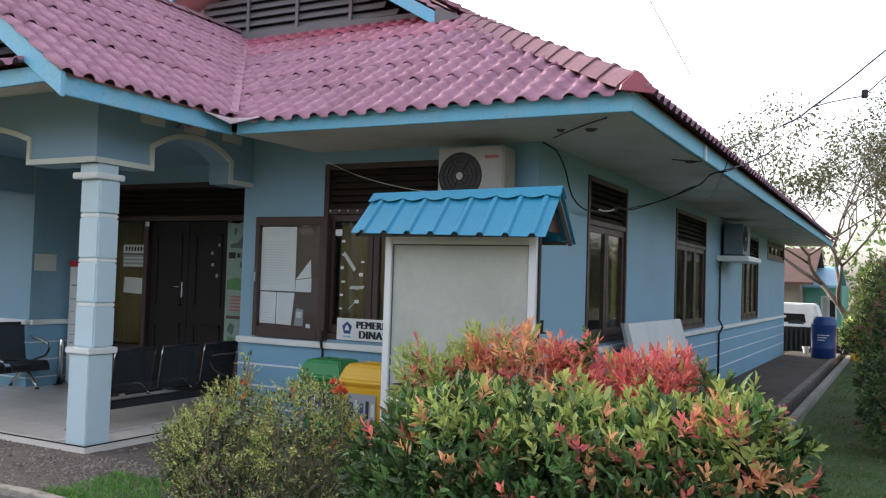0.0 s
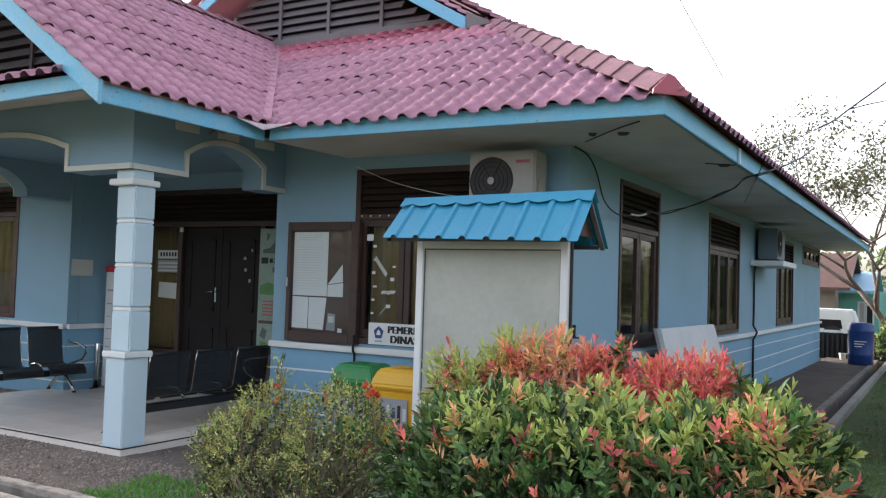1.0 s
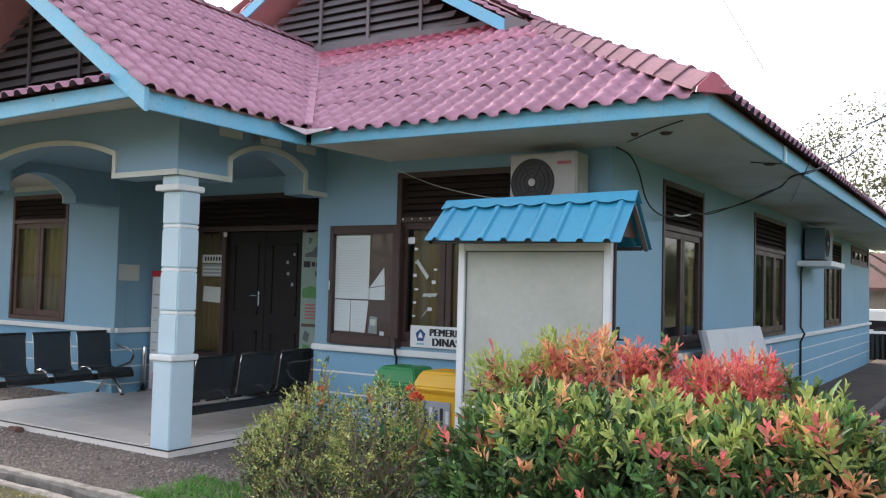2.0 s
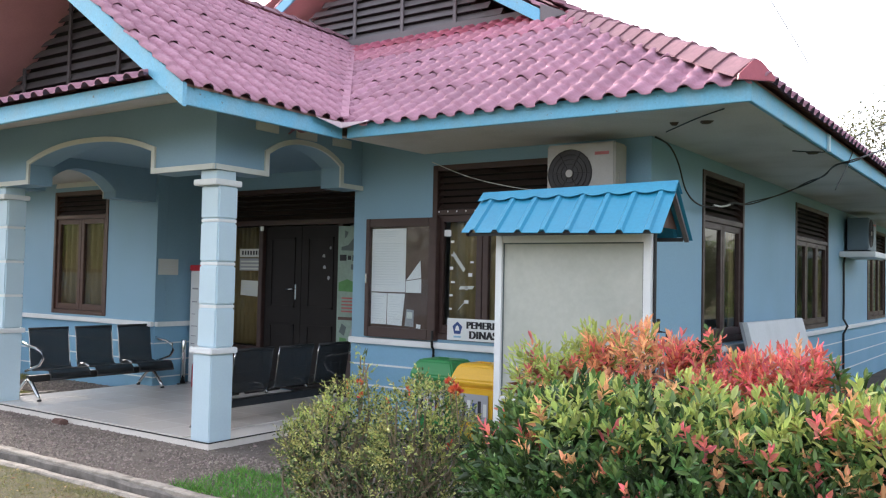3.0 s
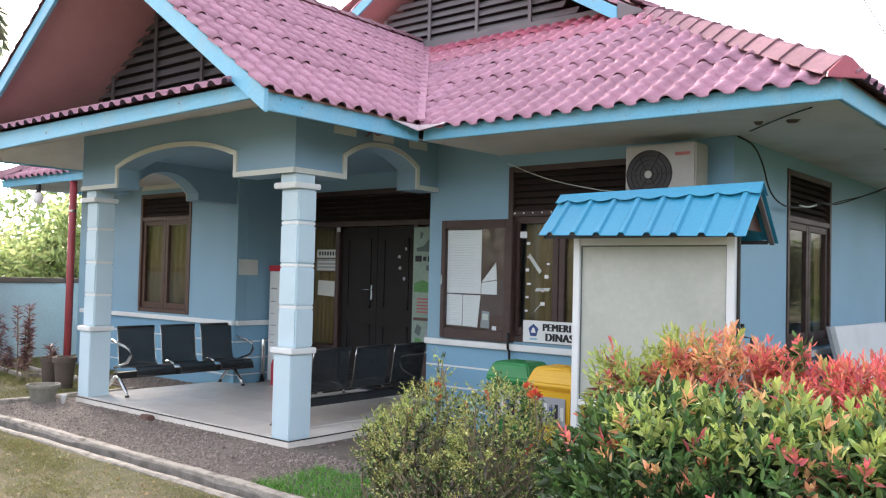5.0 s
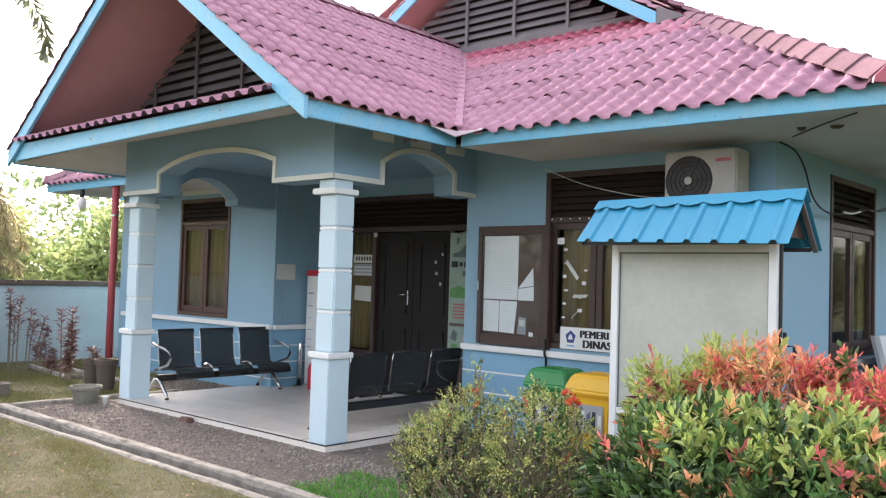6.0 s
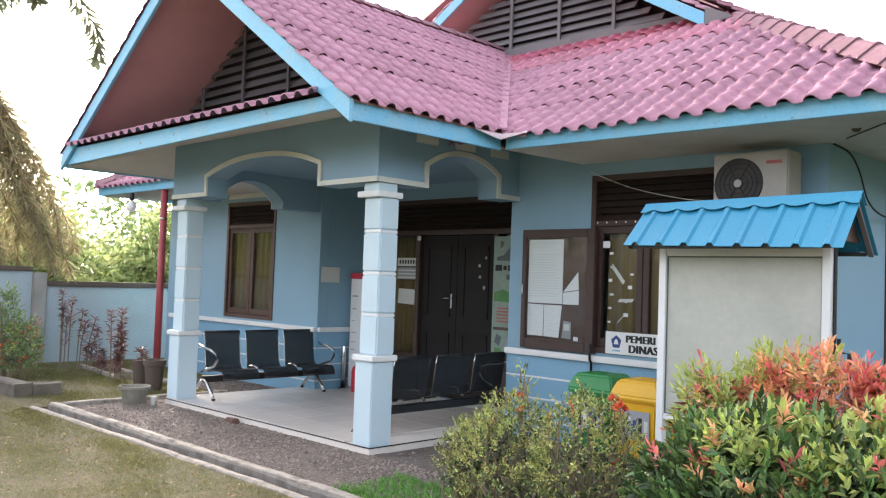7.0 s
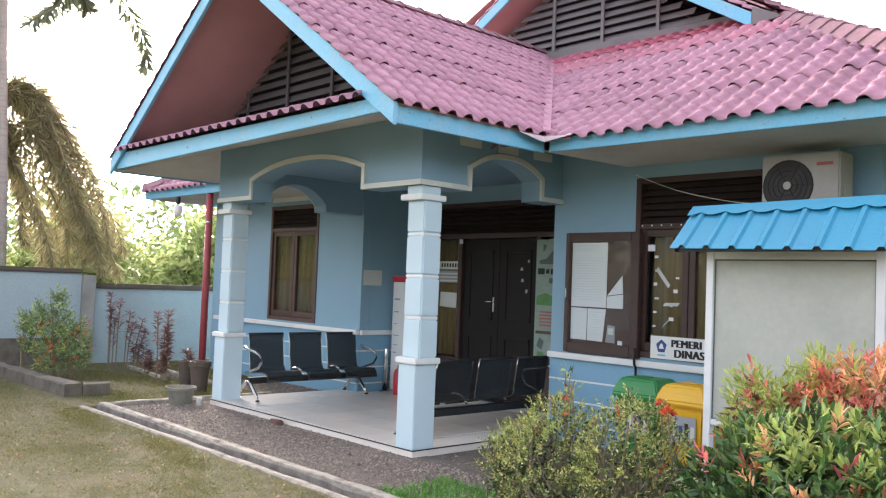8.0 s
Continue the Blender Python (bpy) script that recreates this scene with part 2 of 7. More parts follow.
    leafrust=mat("dull rust red leaf", (0.30, 0.13, 0.09), 0.5, 0.15, 4, 30, 0.0, island=0.4, trans=0.25),
    hedgegreen=mat("glossy hedge leaf", (0.108, 0.20, 0.06), 0.36, 0.12, 4, 30, 0.0, island=0.5, trans=0.25),
    # one small leaf in two tones: highlights in shrubleaf, shadow in shrubshade
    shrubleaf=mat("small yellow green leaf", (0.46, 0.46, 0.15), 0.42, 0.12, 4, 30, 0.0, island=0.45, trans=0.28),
    shrubshade=mat("small olive leaf darkened as shade", (0.125, 0.17, 0.05), 0.42, 0.12, 4, 30, 0.0, island=0.5, trans=0.2),
    leafmaroon=mat("maroon strap leaf", (0.27, 0.135, 0.13), 0.5, 0.12, 4, 30, 0.0, island=0.4, trans=0.2),
    palmleaf=mat("grey green palm leaflet", (0.17, 0.20, 0.12), 0.5, 0.12, 4, 30, 0.0, island=0.4, trans=0.3),
    leafweep=mat("olive hanging leaf", (0.40, 0.36, 0.20), 0.5, 0.12, 4, 30, 0.0, island=0.4, trans=0.5),
    leafhaze=mat("leaf paled for haze and sun", (0.42, 0.50, 0.22), 0.5, 0.12, 4, 30, 0.0, island=0.35, trans=0.6),
    leaftree=mat("dull dark olive leaf", (0.10, 0.105, 0.045), 0.5, 0.12, 4, 30, 0.0, island=0.45, trans=0.2),
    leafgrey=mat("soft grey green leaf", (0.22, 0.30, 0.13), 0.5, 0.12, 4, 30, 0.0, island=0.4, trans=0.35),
    flower=mat("red flower petal", (0.66, 0.12, 0.05), 0.5, 0.1, 6, 60, 0.0, island=0.3, trans=0.2),
    bark=mat("grey brown bark", (0.15, 0.125, 0.105), 0.9, 0.25, 5, 60, 0.6),
    palmbark=mat("pale ringed palm bark", (0.33, 0.30, 0.26), 0.9, 0.22, 4, 40, 0.5, stretch=(1, 1, 5)),
    twig=mat("pale twig", (0.24, 0.19, 0.13), 0.9, 0.2, 6, 60, 0.2),
    blade=mat("short lawn grass", (0.198, 0.197, 0.066), 0.7, 0.12, 1, 30, 0.0, island=0.3, trans=0.4),
    bladelush=mat("lush grass", (0.13, 0.31, 0.06), 0.6, 0.12, 1, 30, 0.0, island=0.35, trans=0.3),
    dead=mat("dry fallen leaf", (0.30, 0.20, 0.09), 0.85, 0.15, 5, 40, 0.0, island=0.4),
    lawn=ground_mat("worn lawn soil", (0.100, 0.102, 0.040), (0.180, 0.140, 0.076), (0.078, 0.065, 0.037), 1.1, 70.0, 0.8),
    gravelbed=ground_mat("grit between stones", (0.15, 0.12, 0.10), (0.21, 0.175, 0.15), (0.085, 0.07, 0.06), 1.5, 120, 0.6),
    tealplant=mat("weathered pale blue paint", (0.33, 0.41, 0.44), 0.75, 0.2, 0.9, 60, 0.15, dirt=(0.25, 0.28, 0.28)),
    slate=mat("dark slate print", (0.10, 0.13, 0.13), 0.7, 0.2, 8, 60, 0),
    softgreen=mat("soft green print", (0.10, 0.27, 0.09), 0.7, 0.2, 8, 60, 0),
    softred=mat("faded red print", (0.42, 0.12, 0.12), 0.7, 0.15, 8, 60, 0),
    farwall=mat("dim plaster", (0.27, 0.24, 0.20), 0.85, 0.15, 1.5, 40, 0.2),
    coping=mat("dark mossy coping", (0.10, 0.075, 0.06), 0.9, 0.2, 2, 50, 0.4),
    farroof=mat("rusty brown roofing", (0.104, 0.049, 0.036), 0.7, 0.2, 2, 40, 0.2),
    farblue=mat("faded blue roofing", (0.25, 0.47, 0.62), 0.5, 0.1, 2, 40, 0.1),
    bulb=mat("frosted lamp glass", (0.80, 0.80, 0.78), 0.3, 0.03, 5, 60, 0),
    mint=mat("pale mint print", (0.24, 0.33, 0.28), 0.6, 0.2, 3, 30, 0),
    rubber=mat("black cable sheath", (0.012, 0.012, 0.012), 0.5, 0.05, 5, 60, 0),
    acside=mat("weathered grey casing", (0.13, 0.18, 0.21), 0.5, 0.1, 3, 60, 0.03),
    sidelawn=ground_mat("shaded green turf", (0.04, 0.085, 0.018), (0.075, 0.105, 0.035), (0.06, 0.06, 0.025)),
    petbottle=mat("clear white plastic", (0.7, 0.72, 0.72), 0.25, 0.05, 5, 60, 0),
)


# ---- mesh helpers ----
class Geo:
    """Collects vertices and faces for one mesh."""

    def __init__(self):
        self.v, self.f = [], []

    def add(self, verts, faces):
        o = len(self.v)
        self.v += [tuple(p) for p in verts]
        self.f += [tuple(o + i for i in q) for q in faces]
        return self

    def hexa(self, p):
        """Eight corners: the lower ring, then the upper ring."""
        return self.add(p, [(3, 2, 1, 0), (4, 5, 6, 7), (0, 1, 5, 4), (1, 2, 6, 5), (2, 3, 7, 6), (3, 0, 4, 7)])

    def box(self, x0, y0, z0, x1, y1, z1):
        return self.hexa([(x0, y0, z0), (x1, y0, z0), (x1, y1, z0), (x0, y1, z0), (x0, y0, z1), (x1, y0, z1), (x1, y1, z1), (x0, y1, z1)])

    def prism(self, low, high):
        """A closed body between two outlines of the same length."""
        n = len(low)
        return self.add(list(low) + list(high), [tuple(reversed(range(n))), tuple(range(n, 2 * n))] + [(i, (i + 1) % n, n + (i + 1) % n, n + i) for i in range(n)])

    def tube(self, path, r, sides=8, r1=None, cap=True):
        path = [Vector(p) for p in path]
        r1 = r if r1 is None else r1
        rings, up = [], Vector((0.13, 0.21, 0.97))
        for i, p in enumerate(path):
            d = (path[min(i + 1, len(path) - 1)] - path[max(i - 1, 0)]).normalized()
            a = d.cross(up)
            a = d.cross(Vector((1, 0, 0))) if a.length < 0.05 else a
            a.normalize()
            b = d.cross(a)
            rad = r + (r1 - r) * i / max(1, len(path) - 1)
            rings.append([p + (a * math.cos(2 * math.pi * k / sides) + b * math.sin(2 * math.pi * k / sides)) * rad for k in range(sides)])
        faces = []
        for i in range(len(path) - 1):
            for k in range(sides):
                faces.append((i * sides + k, i * sides + (k + 1) % sides, (i + 1) * sides + (k + 1) % sides, (i + 1) * sides + k))
        if cap:
            faces += [tuple(reversed(range(sides))), tuple(range((len(path) - 1) * sides, len(path) * sides))]
        return self.add([p for r_ in rings for p in r_], faces)

    def lathe(self, profile, cx, cy, sides=20):
        """A turned body: (radius, height) pairs from the foot to the top."""
        v = [(cx + r * math.cos(2 * math.pi * k / sides), cy + r * math.sin(2 * math.pi * k / sides), z) for r, z in profile for k in range(sides)]
        n = len(profile)
        f = [(i * sides + k, i * sides + (k + 1) % sides, (i + 1) * sides + (k + 1) % sides, (i + 1) * sides + k) for i in range(n - 1) for k in range(sides)]
        f += [tuple(reversed(range(sides))), tuple(range((n - 1) * sides, n * sides))]
        return self.add(v, f)

    def mesh(self, name, material, bevel=0.0, smooth=False, fix=True):
        me = bpy.data.meshes.new(name)
        me.from_pydata(self.v, [], self.f)
        if fix or bevel:
            bm = bmesh.new()
            bm.from_mesh(me)
            if fix:
                bmesh.ops.recalc_face_normals(bm, faces=bm.faces)
            if bevel:
                edges = [e for e in bm.edges if len(e.link_faces) == 2 and e.calc_face_angle(0) > 0.6]
                bmesh.ops.bevel(bm, geom=edges, offset=bevel, segments=2, affect="EDGES", clamp_overlap=True)
            bm.to_mesh(me)
            bm.free()
        if smooth:
            me.shade_smooth()
        me.materials.append(M[material] if isinstance(material, str) else material)
        return me


def thing(name, label, category, at=(0, 0, 0), group="", kind=""):
    """An empty at a thing's base, to which its parts belong."""
    ob = new(name)
    ob.empty_display_size = 0.1
    ob.matrix_world = Matrix.Translation(at)
    return tagged(ob, label, category, group, kind)


def part(name, geo, material, parent, label="", bevel=0.0, smooth=False, kind="", fix=True):
    """One mesh object under a thing or a part; its geometry is given in world space."""
    ob = new(name, geo.mesh(name, material, bevel, smooth, fix) if isinstance(geo, Geo) else geo)
    if parent is not None:
        ob.parent = parent
        ob.matrix_parent_inverse = world_of(parent).inverted()
    return tagged(ob, label, kind=kind)


def world_of(ob):
    m = ob.matrix_basis.copy()
    while ob.parent is not None:
        m = ob.parent.matrix_basis @ ob.matrix_parent_inverse @ m
        ob = ob.parent
    return m


def solid(name, geo, material, label, category, kind="", bevel=0.0, smooth=False, fix=True, group=""):
    """A thing that is one mesh."""
    ob = new(name, geo.mesh(name, material, bevel, smooth, fix) if isinstance(geo, Geo) else geo)
    return tagged(ob, label, category, group, kind)


class Plane:
    """A wall's own axes: u along it, d out of it, z up."""

    def __init__(self, o, u, n):
        self.o, self.u, self.n = Vector(o), Vector(u).normalized(), Vector(n).normalized()

    def at(self, u, d, z):
        return self.o + self.u * u + self.n * d + Vector((0, 0, z))

    def box(self, g, u0, u1, d0, d1, z0, z1):
        return g.hexa([self.at(u0, d0, z0), self.at(u1, d0, z0), self.at(u1, d1, z0), self.at(u0, d1, z0), self.at(u0, d0, z1), self.at(u1, d0, z1), self.at(u1, d1, z1), self.at(u0, d1, z1)])

    def slab(self, g, outline, d0, d1):
        """An outline of (u, z) given depth."""
        return g.prism([self.at(u, d0, z) for u, z in outline], [self.at(u, d1, z) for u, z in outline])


def wall_geo(pl, u0, u1, z0, z1, thick, holes=()):
    """A wall with real openings: only outer faces and reveals."""
    us = sorted({u0, u1, *[h[0] for h in holes], *[h[1] for h in holes]})
    zs = sorted({z0, z1, *[h[2] for h in holes], *[h[3] for h in holes]})
    full = lambda i, j: 0 <= i < len(us) - 1 and 0 <= j < len(zs) - 1 and not any(h[0] <= us[i] < h[1] and h[2] <= zs[j] < h[3] for h in holes)
    g = Geo()
    for i in range(len(us) - 1):
        for j in range(len(zs) - 1):
            if not full(i, j):
                continue
            a, b, c, d = us[i], us[i + 1], zs[j], zs[j + 1]
            q = lambda *p: g.add([pl.at(*k) for k in p], [(0, 1, 2, 3)])
            q((a, 0, c), (b, 0, c), (b, 0, d), (a, 0, d))
            q((a, -thick, d), (b, -thick, d), (b, -thick, c), (a, -thick, c))
            if not full(i - 1, j):
                q((a, -thick, c), (a, 0, c), (a, 0, d), (a, -thick, d))
            if not full(i + 1, j):
                q((b, 0, c), (b, -thick, c), (b, -thick, d), (b, 0, d))
            if not full(i, j - 1):
                q((a, -thick, c), (b, -thick, c), (b, 0, c), (a, 0, c))
            if not full(i, j + 1):
                q((a, 0, d), (b, 0, d), (b, -thick, d), (a, -thick, d))
    return g


# ---- leaves ----
LEAF = np.array([(0, 0, 0), (-0.5, 0.42, 0.10), (0.5, 0.42, 0.10), (0, 1, -0.10), (0, 0.45, -0.06)])
LEAF_FACES = np.array([(0, 4, 1), (1, 4, 3), (0, 2, 4), (2, 3, 4)])


BROAD = np.array([(0, 0, 0), (-0.32, 0.22, 0.05), (-0.5, 0.5, 0.09), (-0.33, 0.8, 0.02), (0, 1, -0.10), (0.33, 0.8, 0.02), (0.5, 0.5, 0.09), (0.32, 0.22, 0.05), (0, 0.3, -0.04), (0, 0.65, -0.06)])
BROAD_FACES = np.array([(0, 8, 1), (1, 8, 2), (2, 8, 9), (2, 9, 3), (3, 9, 4), (0, 7, 8), (7, 6, 8), (6, 9, 8), (6, 5, 9), (5, 4, 9)])


def leaf_mesh(name, pos, way, up, length, width, material, broad=False):
    """Many folded leaves in one mesh: base points, directions, up vectors, lengths and widths."""
    pos, way, up = np.asarray(pos, float), np.asarray(way, float), np.asarray(up, float)
    way = way / np.linalg.norm(way, axis=1, keepdims=True)
    side = np.cross(way, up)
    side /= np.linalg.norm(side, axis=1, keepdims=True) + 1e-9
    nor = np.cross(side, way)
    length, width = np.asarray(length)[:, None, None], np.asarray(width)[:, None, None]
    shape, faces = (BROAD, BROAD_FACES) if broad else (LEAF, LEAF_FACES)
    k = len(shape)
    v = pos[:, None, :] + shape[None, :, 0:1] * width * side[:, None, :] + shape[None, :, 1:2] * length * way[:, None, :] + shape[None, :, 2:3] * np.minimum(length, 2.5 * width) * nor[:, None, :]
    n = len(pos)
    f = (faces[None] + k * np.arange(n)[:, None, None]).reshape(-1, 3)
    me = bpy.data.meshes.new(name)
    me.vertices.add(n * k)
    me.vertices.foreach_set("co", v.reshape(-1))
    me.loops.add(len(f) * 3)
    me.loops.foreach_set("vertex_index", f.reshape(-1))
    me.polygons.add(len(f))
    me.polygons.foreach_set("loop_start", np.arange(len(f)) * 3)
    if broad:
        me.polygons.foreach_set("use_smooth", np.ones(len(f), bool))
    me.update(calc_edges=True)
    me.materials.append(M[material])
    return me


def shoots(rng, tips, ways, per, size, spread=0.9, stem=0.09):
    """Leaves set in pairs up each shoot: returns base points, directions, ups, lengths."""
    tips, ways = np.asarray(tips), np.asarray(ways)
    ways = ways / np.linalg.norm(ways, axis=1, keepdims=True)
    n = len(tips)
    ref = rng.normal(size=(n, 3))
    a = np.cross(ways, ref)
    a /= np.linalg.norm(a, axis=1, keepdims=True)
    b = np.cross(ways, a)
    P, W, U, S = [], [], [], []
    for k in range(per):
        f = k / max(1, per - 1)
        ang = k * 2.4 + rng.uniform(-0.4, 0.4, n)
        out = a * np.cos(ang)[:, None] + b * np.sin(ang)[:, None]
        lean = spread * (1.15 - 0.85 * f) + rng.uniform(-0.15, 0.15, n)
        P.append(tips + ways * (stem * (f - 0.6) * rng.uniform(0.8, 1.2, n))[:, None])
        W.append(out * lean[:, None] + ways * (0.45 + 0.6 * f))
        U.append(ways + rng.normal(scale=0.25, size=(n, 3)))
        S.append(size * rng.uniform(0.65, 1.15, n) * (1.05 - 0.35 * f))
    return np.concatenate(P), np.concatenate(W), np.concatenate(U), np.concatenate(S)


def blob_points(rng, blobs, n, low=-0.25, inner=0.8):
    """Points and outward directions over a union of uneven ellipsoids (cx, cy, cz, rx, ry, rz)."""
    B = np.array(blobs)
    w = (B[:, 3] * B[:, 5]) / (B[:, 3] * B[:, 5]).sum()
    out_p, out_d = [], []
    while sum(len(p) for p in out_p) < n:
        i = rng.choice(len(B), n, p=w)
        d = rng.normal(size=(n, 3))
        d /= np.linalg.norm(d, axis=1, keepdims=True)
        d = d[d[:, 2] > low]
        i = i[: len(d)]
        lump = 1 + 0.10 * np.sin(d[:, 0] * 9 + i) * np.cos(d[:, 1] * 8 + i * 2)
        p = B[i, :3] + d * B[i, 3:] * (rng.uniform(inner, 1.0, len(d)) * lump)[:, None]
        keep = np.ones(len(d), bool)
        for k, e in enumerate(B):
            q = (p - e[:3]) / e[3:]
            keep &= ~(((q ** 2).sum(1) < inner ** 2 * 0.9) & (i != k))
        out_p.append(p[keep])
        out_d.append((d / B[i, 3:] * B[i, 3:].min())[keep])
    return np.concatenate(out_p)[:n], np.concatenate(out_d)[:n]


# ---- ground ----
def ground_height(x, y):
    """Level in front; a little lower along the side of the house."""
    s = min(1, max(0, (y + 0.5) / 4)) * min(1, max(0, (x + 1.5) / 1.5))
    cut = 0.0
    if (-7.04 < x < -1.22 and -3.06 < y < -2.98) or (-7.05 < x < -6.955 and -3.1 < y < 0.9) or (-0.3 < x < 1.52 and -0.8 < y < 18):
        cut = 0.4
    return -0.02 - 0.18 * s - cut


g = Geo()
xs = [-600, -200, -60, -30, -20, -14, -11, -9, -7.6, -7.06, -7.04, -6.96, -6.94, -6, -4.5, -3, -2, -1.5, -1.21, -1.0, -0.5, -0.31, -0.25, 0, 0.5, 1, 1.5, 1.54, 2, 3, 4, 6, 10, 20, 60, 200, 600]
ys = [-600, -200, -60, -30, -15, -10, -8, -6, -5, -4, -3.3, -3.07, -3.055, -2.985, -2.97, -2.5, -2, -1.5, -1, -0.82, -0.75, -0.5, 0, 0.5, 0.85, 0.95, 2, 3, 4, 6, 9, 13, 17.9, 18.2, 25, 40, 80, 200, 600]
g.add([(x, y, ground_height(x, y)) for y in ys for x in xs], [(j * len(xs) + i, j * len(xs) + i + 1, (j + 1) * len(xs) + i + 1, (j + 1) * len(xs) + i) for j in range(len(ys) - 1) for i in range(len(xs) - 1)])
solid("ground", g, "lawn", "worn lawn of short grass and bare brown soil", "ground", "structure", fix=False)

g = Geo()
sx = [1.535] + [1.7 + 0.14 * i for i in range(90)]
sy = [-3.4 + 0.12 * j for j in range(40)] + [2.5, 3.5, 6, 10, 18]


def lawn_edge(x, y, i, j):
    """The turf's ragged outline towards the worn lawn."""
    if i == 0:
        x += 0.01 * max(0, y) if y > -1.0 else 0.12 + 0.10 * math.sin(y * 7.3) + 0.05 * math.sin(y * 17)
    if j == 0:
        y += 0.22 * math.sin(x * 3.1) + 0.12 * math.sin(x * 8.7) + 0.09 * math.sin(x * 23) - 0.05 * math.sin(x * 41)
    return (x, y, ground_height(x, y) + 0.006)


g.add([lawn_edge(x, y, i, j) for j, y in enumerate(sy) for i, x in enumerate(sx)], [(j * len(sx) + i, j * len(sx) + i + 1, (j + 1) * len(sx) + i + 1, (j + 1) * len(sx) + i) for j in range(len(sy) - 1) for i in range(len(sx) - 1)])
solid("side_lawn", g, "sidelawn", "shaded green lawn beside the house", "lawn", "structure", fix=False)

# gravel strip before the porch
g = Geo().box(-6.86, -2.886, -0.2, -0.2, -1.7, 0.0)
g.box(-2.994, -1.699, -0.2, -0.2, -0.007, -0.004)
g.box(-8.45, -0.85, -0.2, -7.06, -0.005, -0.006)
gravel = solid("gravel_bed", g, "gravelbed", "strip of loose grey gravel beside the porch slab", "gravel", "structure")

# drain and kerb along the gravel
drain = thing("drain_kerb", "weathered concrete kerb with an open drain channel", "kerb", (-4.5, -3.0, 0), kind="structure")
def rough_bar(a, b, w, z0, z1, seed, wear=0.006, step=0.2):
    """A hand-cast concrete bar from a to b with chipped, uneven edges; w is its width to the left of the line."""
    pr = random.Random(seed)
    a, b = Vector((*a, 0)), Vector((*b, 0))
    d = (b - a).normalized()
    side = Vector((-d.y, d.x, 0))
    n = max(2, int((b - a).length / step))
    g = Geo()
    for i in range(n + 1):
        p = a.lerp(b, i / n)
        e0, e1 = pr.uniform(-wear, wear), pr.uniform(-wear, wear)
        c0, c1 = pr.choice((0.006, 0.008, 0.012, 0.022)), pr.choice((0.006, 0.008, 0.012, 0.02))
        h = z1 + pr.uniform(-wear, wear) * 0.6
        for off, z in ((e0, z0), (e0, h - c0), (e0 + c0, h), (w + e1 - c1, h + pr.uniform(-wear, wear) * 0.4), (w + e1, h - c1), (w + e1, z0)):
            q = p + side * off
            g.v.append((q.x, q.y, z))
    g.f += [(i * 6 + k, i * 6 + (k + 1) % 6, (i + 1) * 6 + (k + 1) % 6, (i + 1) * 6 + k) for i in range(n) for k in range(6)]
    g.f += [tuple(range(6)), tuple(n * 6 + k for k in reversed(range(6)))]
    return g


part("kerb", rough_bar((-6.96, -2.985), (-1.2, -2.985), 0.098, -0.3, 0.022, 1), "kerbface", drain, "mottled dark concrete kerb")
part("kerb_screed", rough_bar((-6.955, -2.972), (-1.2, -2.972), 0.080, 0.0, 0.040, 2, 0.007, 0.22), "kerbtop", drain, "pale worn screed on the kerb")
part("channel_bed", Geo().box(-6.96, -3.06, -0.3, -1.2, -2.997, -0.14), "apron", drain)
part("outer_lip", rough_bar((-7.06, -3.135), (-1.2, -3.125), 0.066, -0.3, 0.0, 3, 0.006, 0.26), "kerbtop", drain, "pale worn outer lip of the drain")
part("kerb", rough_bar((-6.862, -2.88), (-6.862, -0.86), 0.09, -0.3, 0.038, 4), "kerbtop", drain)
part("channel_bed", Geo().box(-7.05, -3.05, -0.3, -6.965, -0.86, -0.12), "apron", drain)

# ---- porch slab ----
slab = thing("porch_floor", "white tiled porch slab with a dark edge line", "floor", (-4.8, -0.5, 0), kind="structure")
part("slab_body", Geo().box(-6.53, -1.872, -0.2, -3.0, -0.002, 0.056), "slabedge", slab)
part("slab_body", Geo().box(-6.24, 0.0, -0.2, -3.12, 0.9, 0.056), "slabedge", slab)
part("edge_line", Geo().box(-6.533, -1.8755, 0.050, -2.997, -1.870, 0.060), "black", slab)
part("edge_line", Geo().box(-3.002, -1.870, 0.050, -2.9975, -0.01, 0.060), "black", slab)

# ---- walls ----
FRONT = Plane((0, 0, 0), (1, 0, 0), (0, -1, 0))
SIDE = Plane((0, 0, 0), (0.01, 1, 0), (1, -0.01, 0))
DOORWALL = Plane((0, 0.9, 0), (1, 0, 0), (0, -1, 0))
LEDGE0, LEDGE1, CEIL = 0.785, 0.842, 2.617
SIDE_END = 16.65
side_holes = [(1.25, 2.57, 0.87, 2.50), (4.83, 6.80, 0.87, 2.50), (10.15, 12.15, 0.87, 2.50), (13.5, 16.4, 2.14, 2.56)]

wall_front = solid("wall_front_right", wall_geo(FRONT, -3.11, 0.0, -0.3, 2.9, 0.15, [(-2.14, -0.55, 0.87, 2.50)]), "wall", "light blue painted front wall of the office", "wall", "structure")
wall_left = solid("wall_front_left", wall_geo(FRONT, -10.0, -6.25, -0.3, 2.9, 0.15, [(-8.46, -7.24, 0.87, 2.50)]), "wall", "light blue painted front wall behind the porch", "wall", "structure")
wall_side = solid("wall_side", wall_geo(SIDE, 0.0, SIDE_END, -0.6, 2.9, 0.15, side_holes), "wall", "light blue painted long side wall", "wall", "structure")
wall_recess_left = solid("wall_recess_left", Geo().box(-6.40, 0.152, -0.3, -6.2505, 1.05, 2.9), "wall", "light blue side wall of the door recess", "wall", "structure")
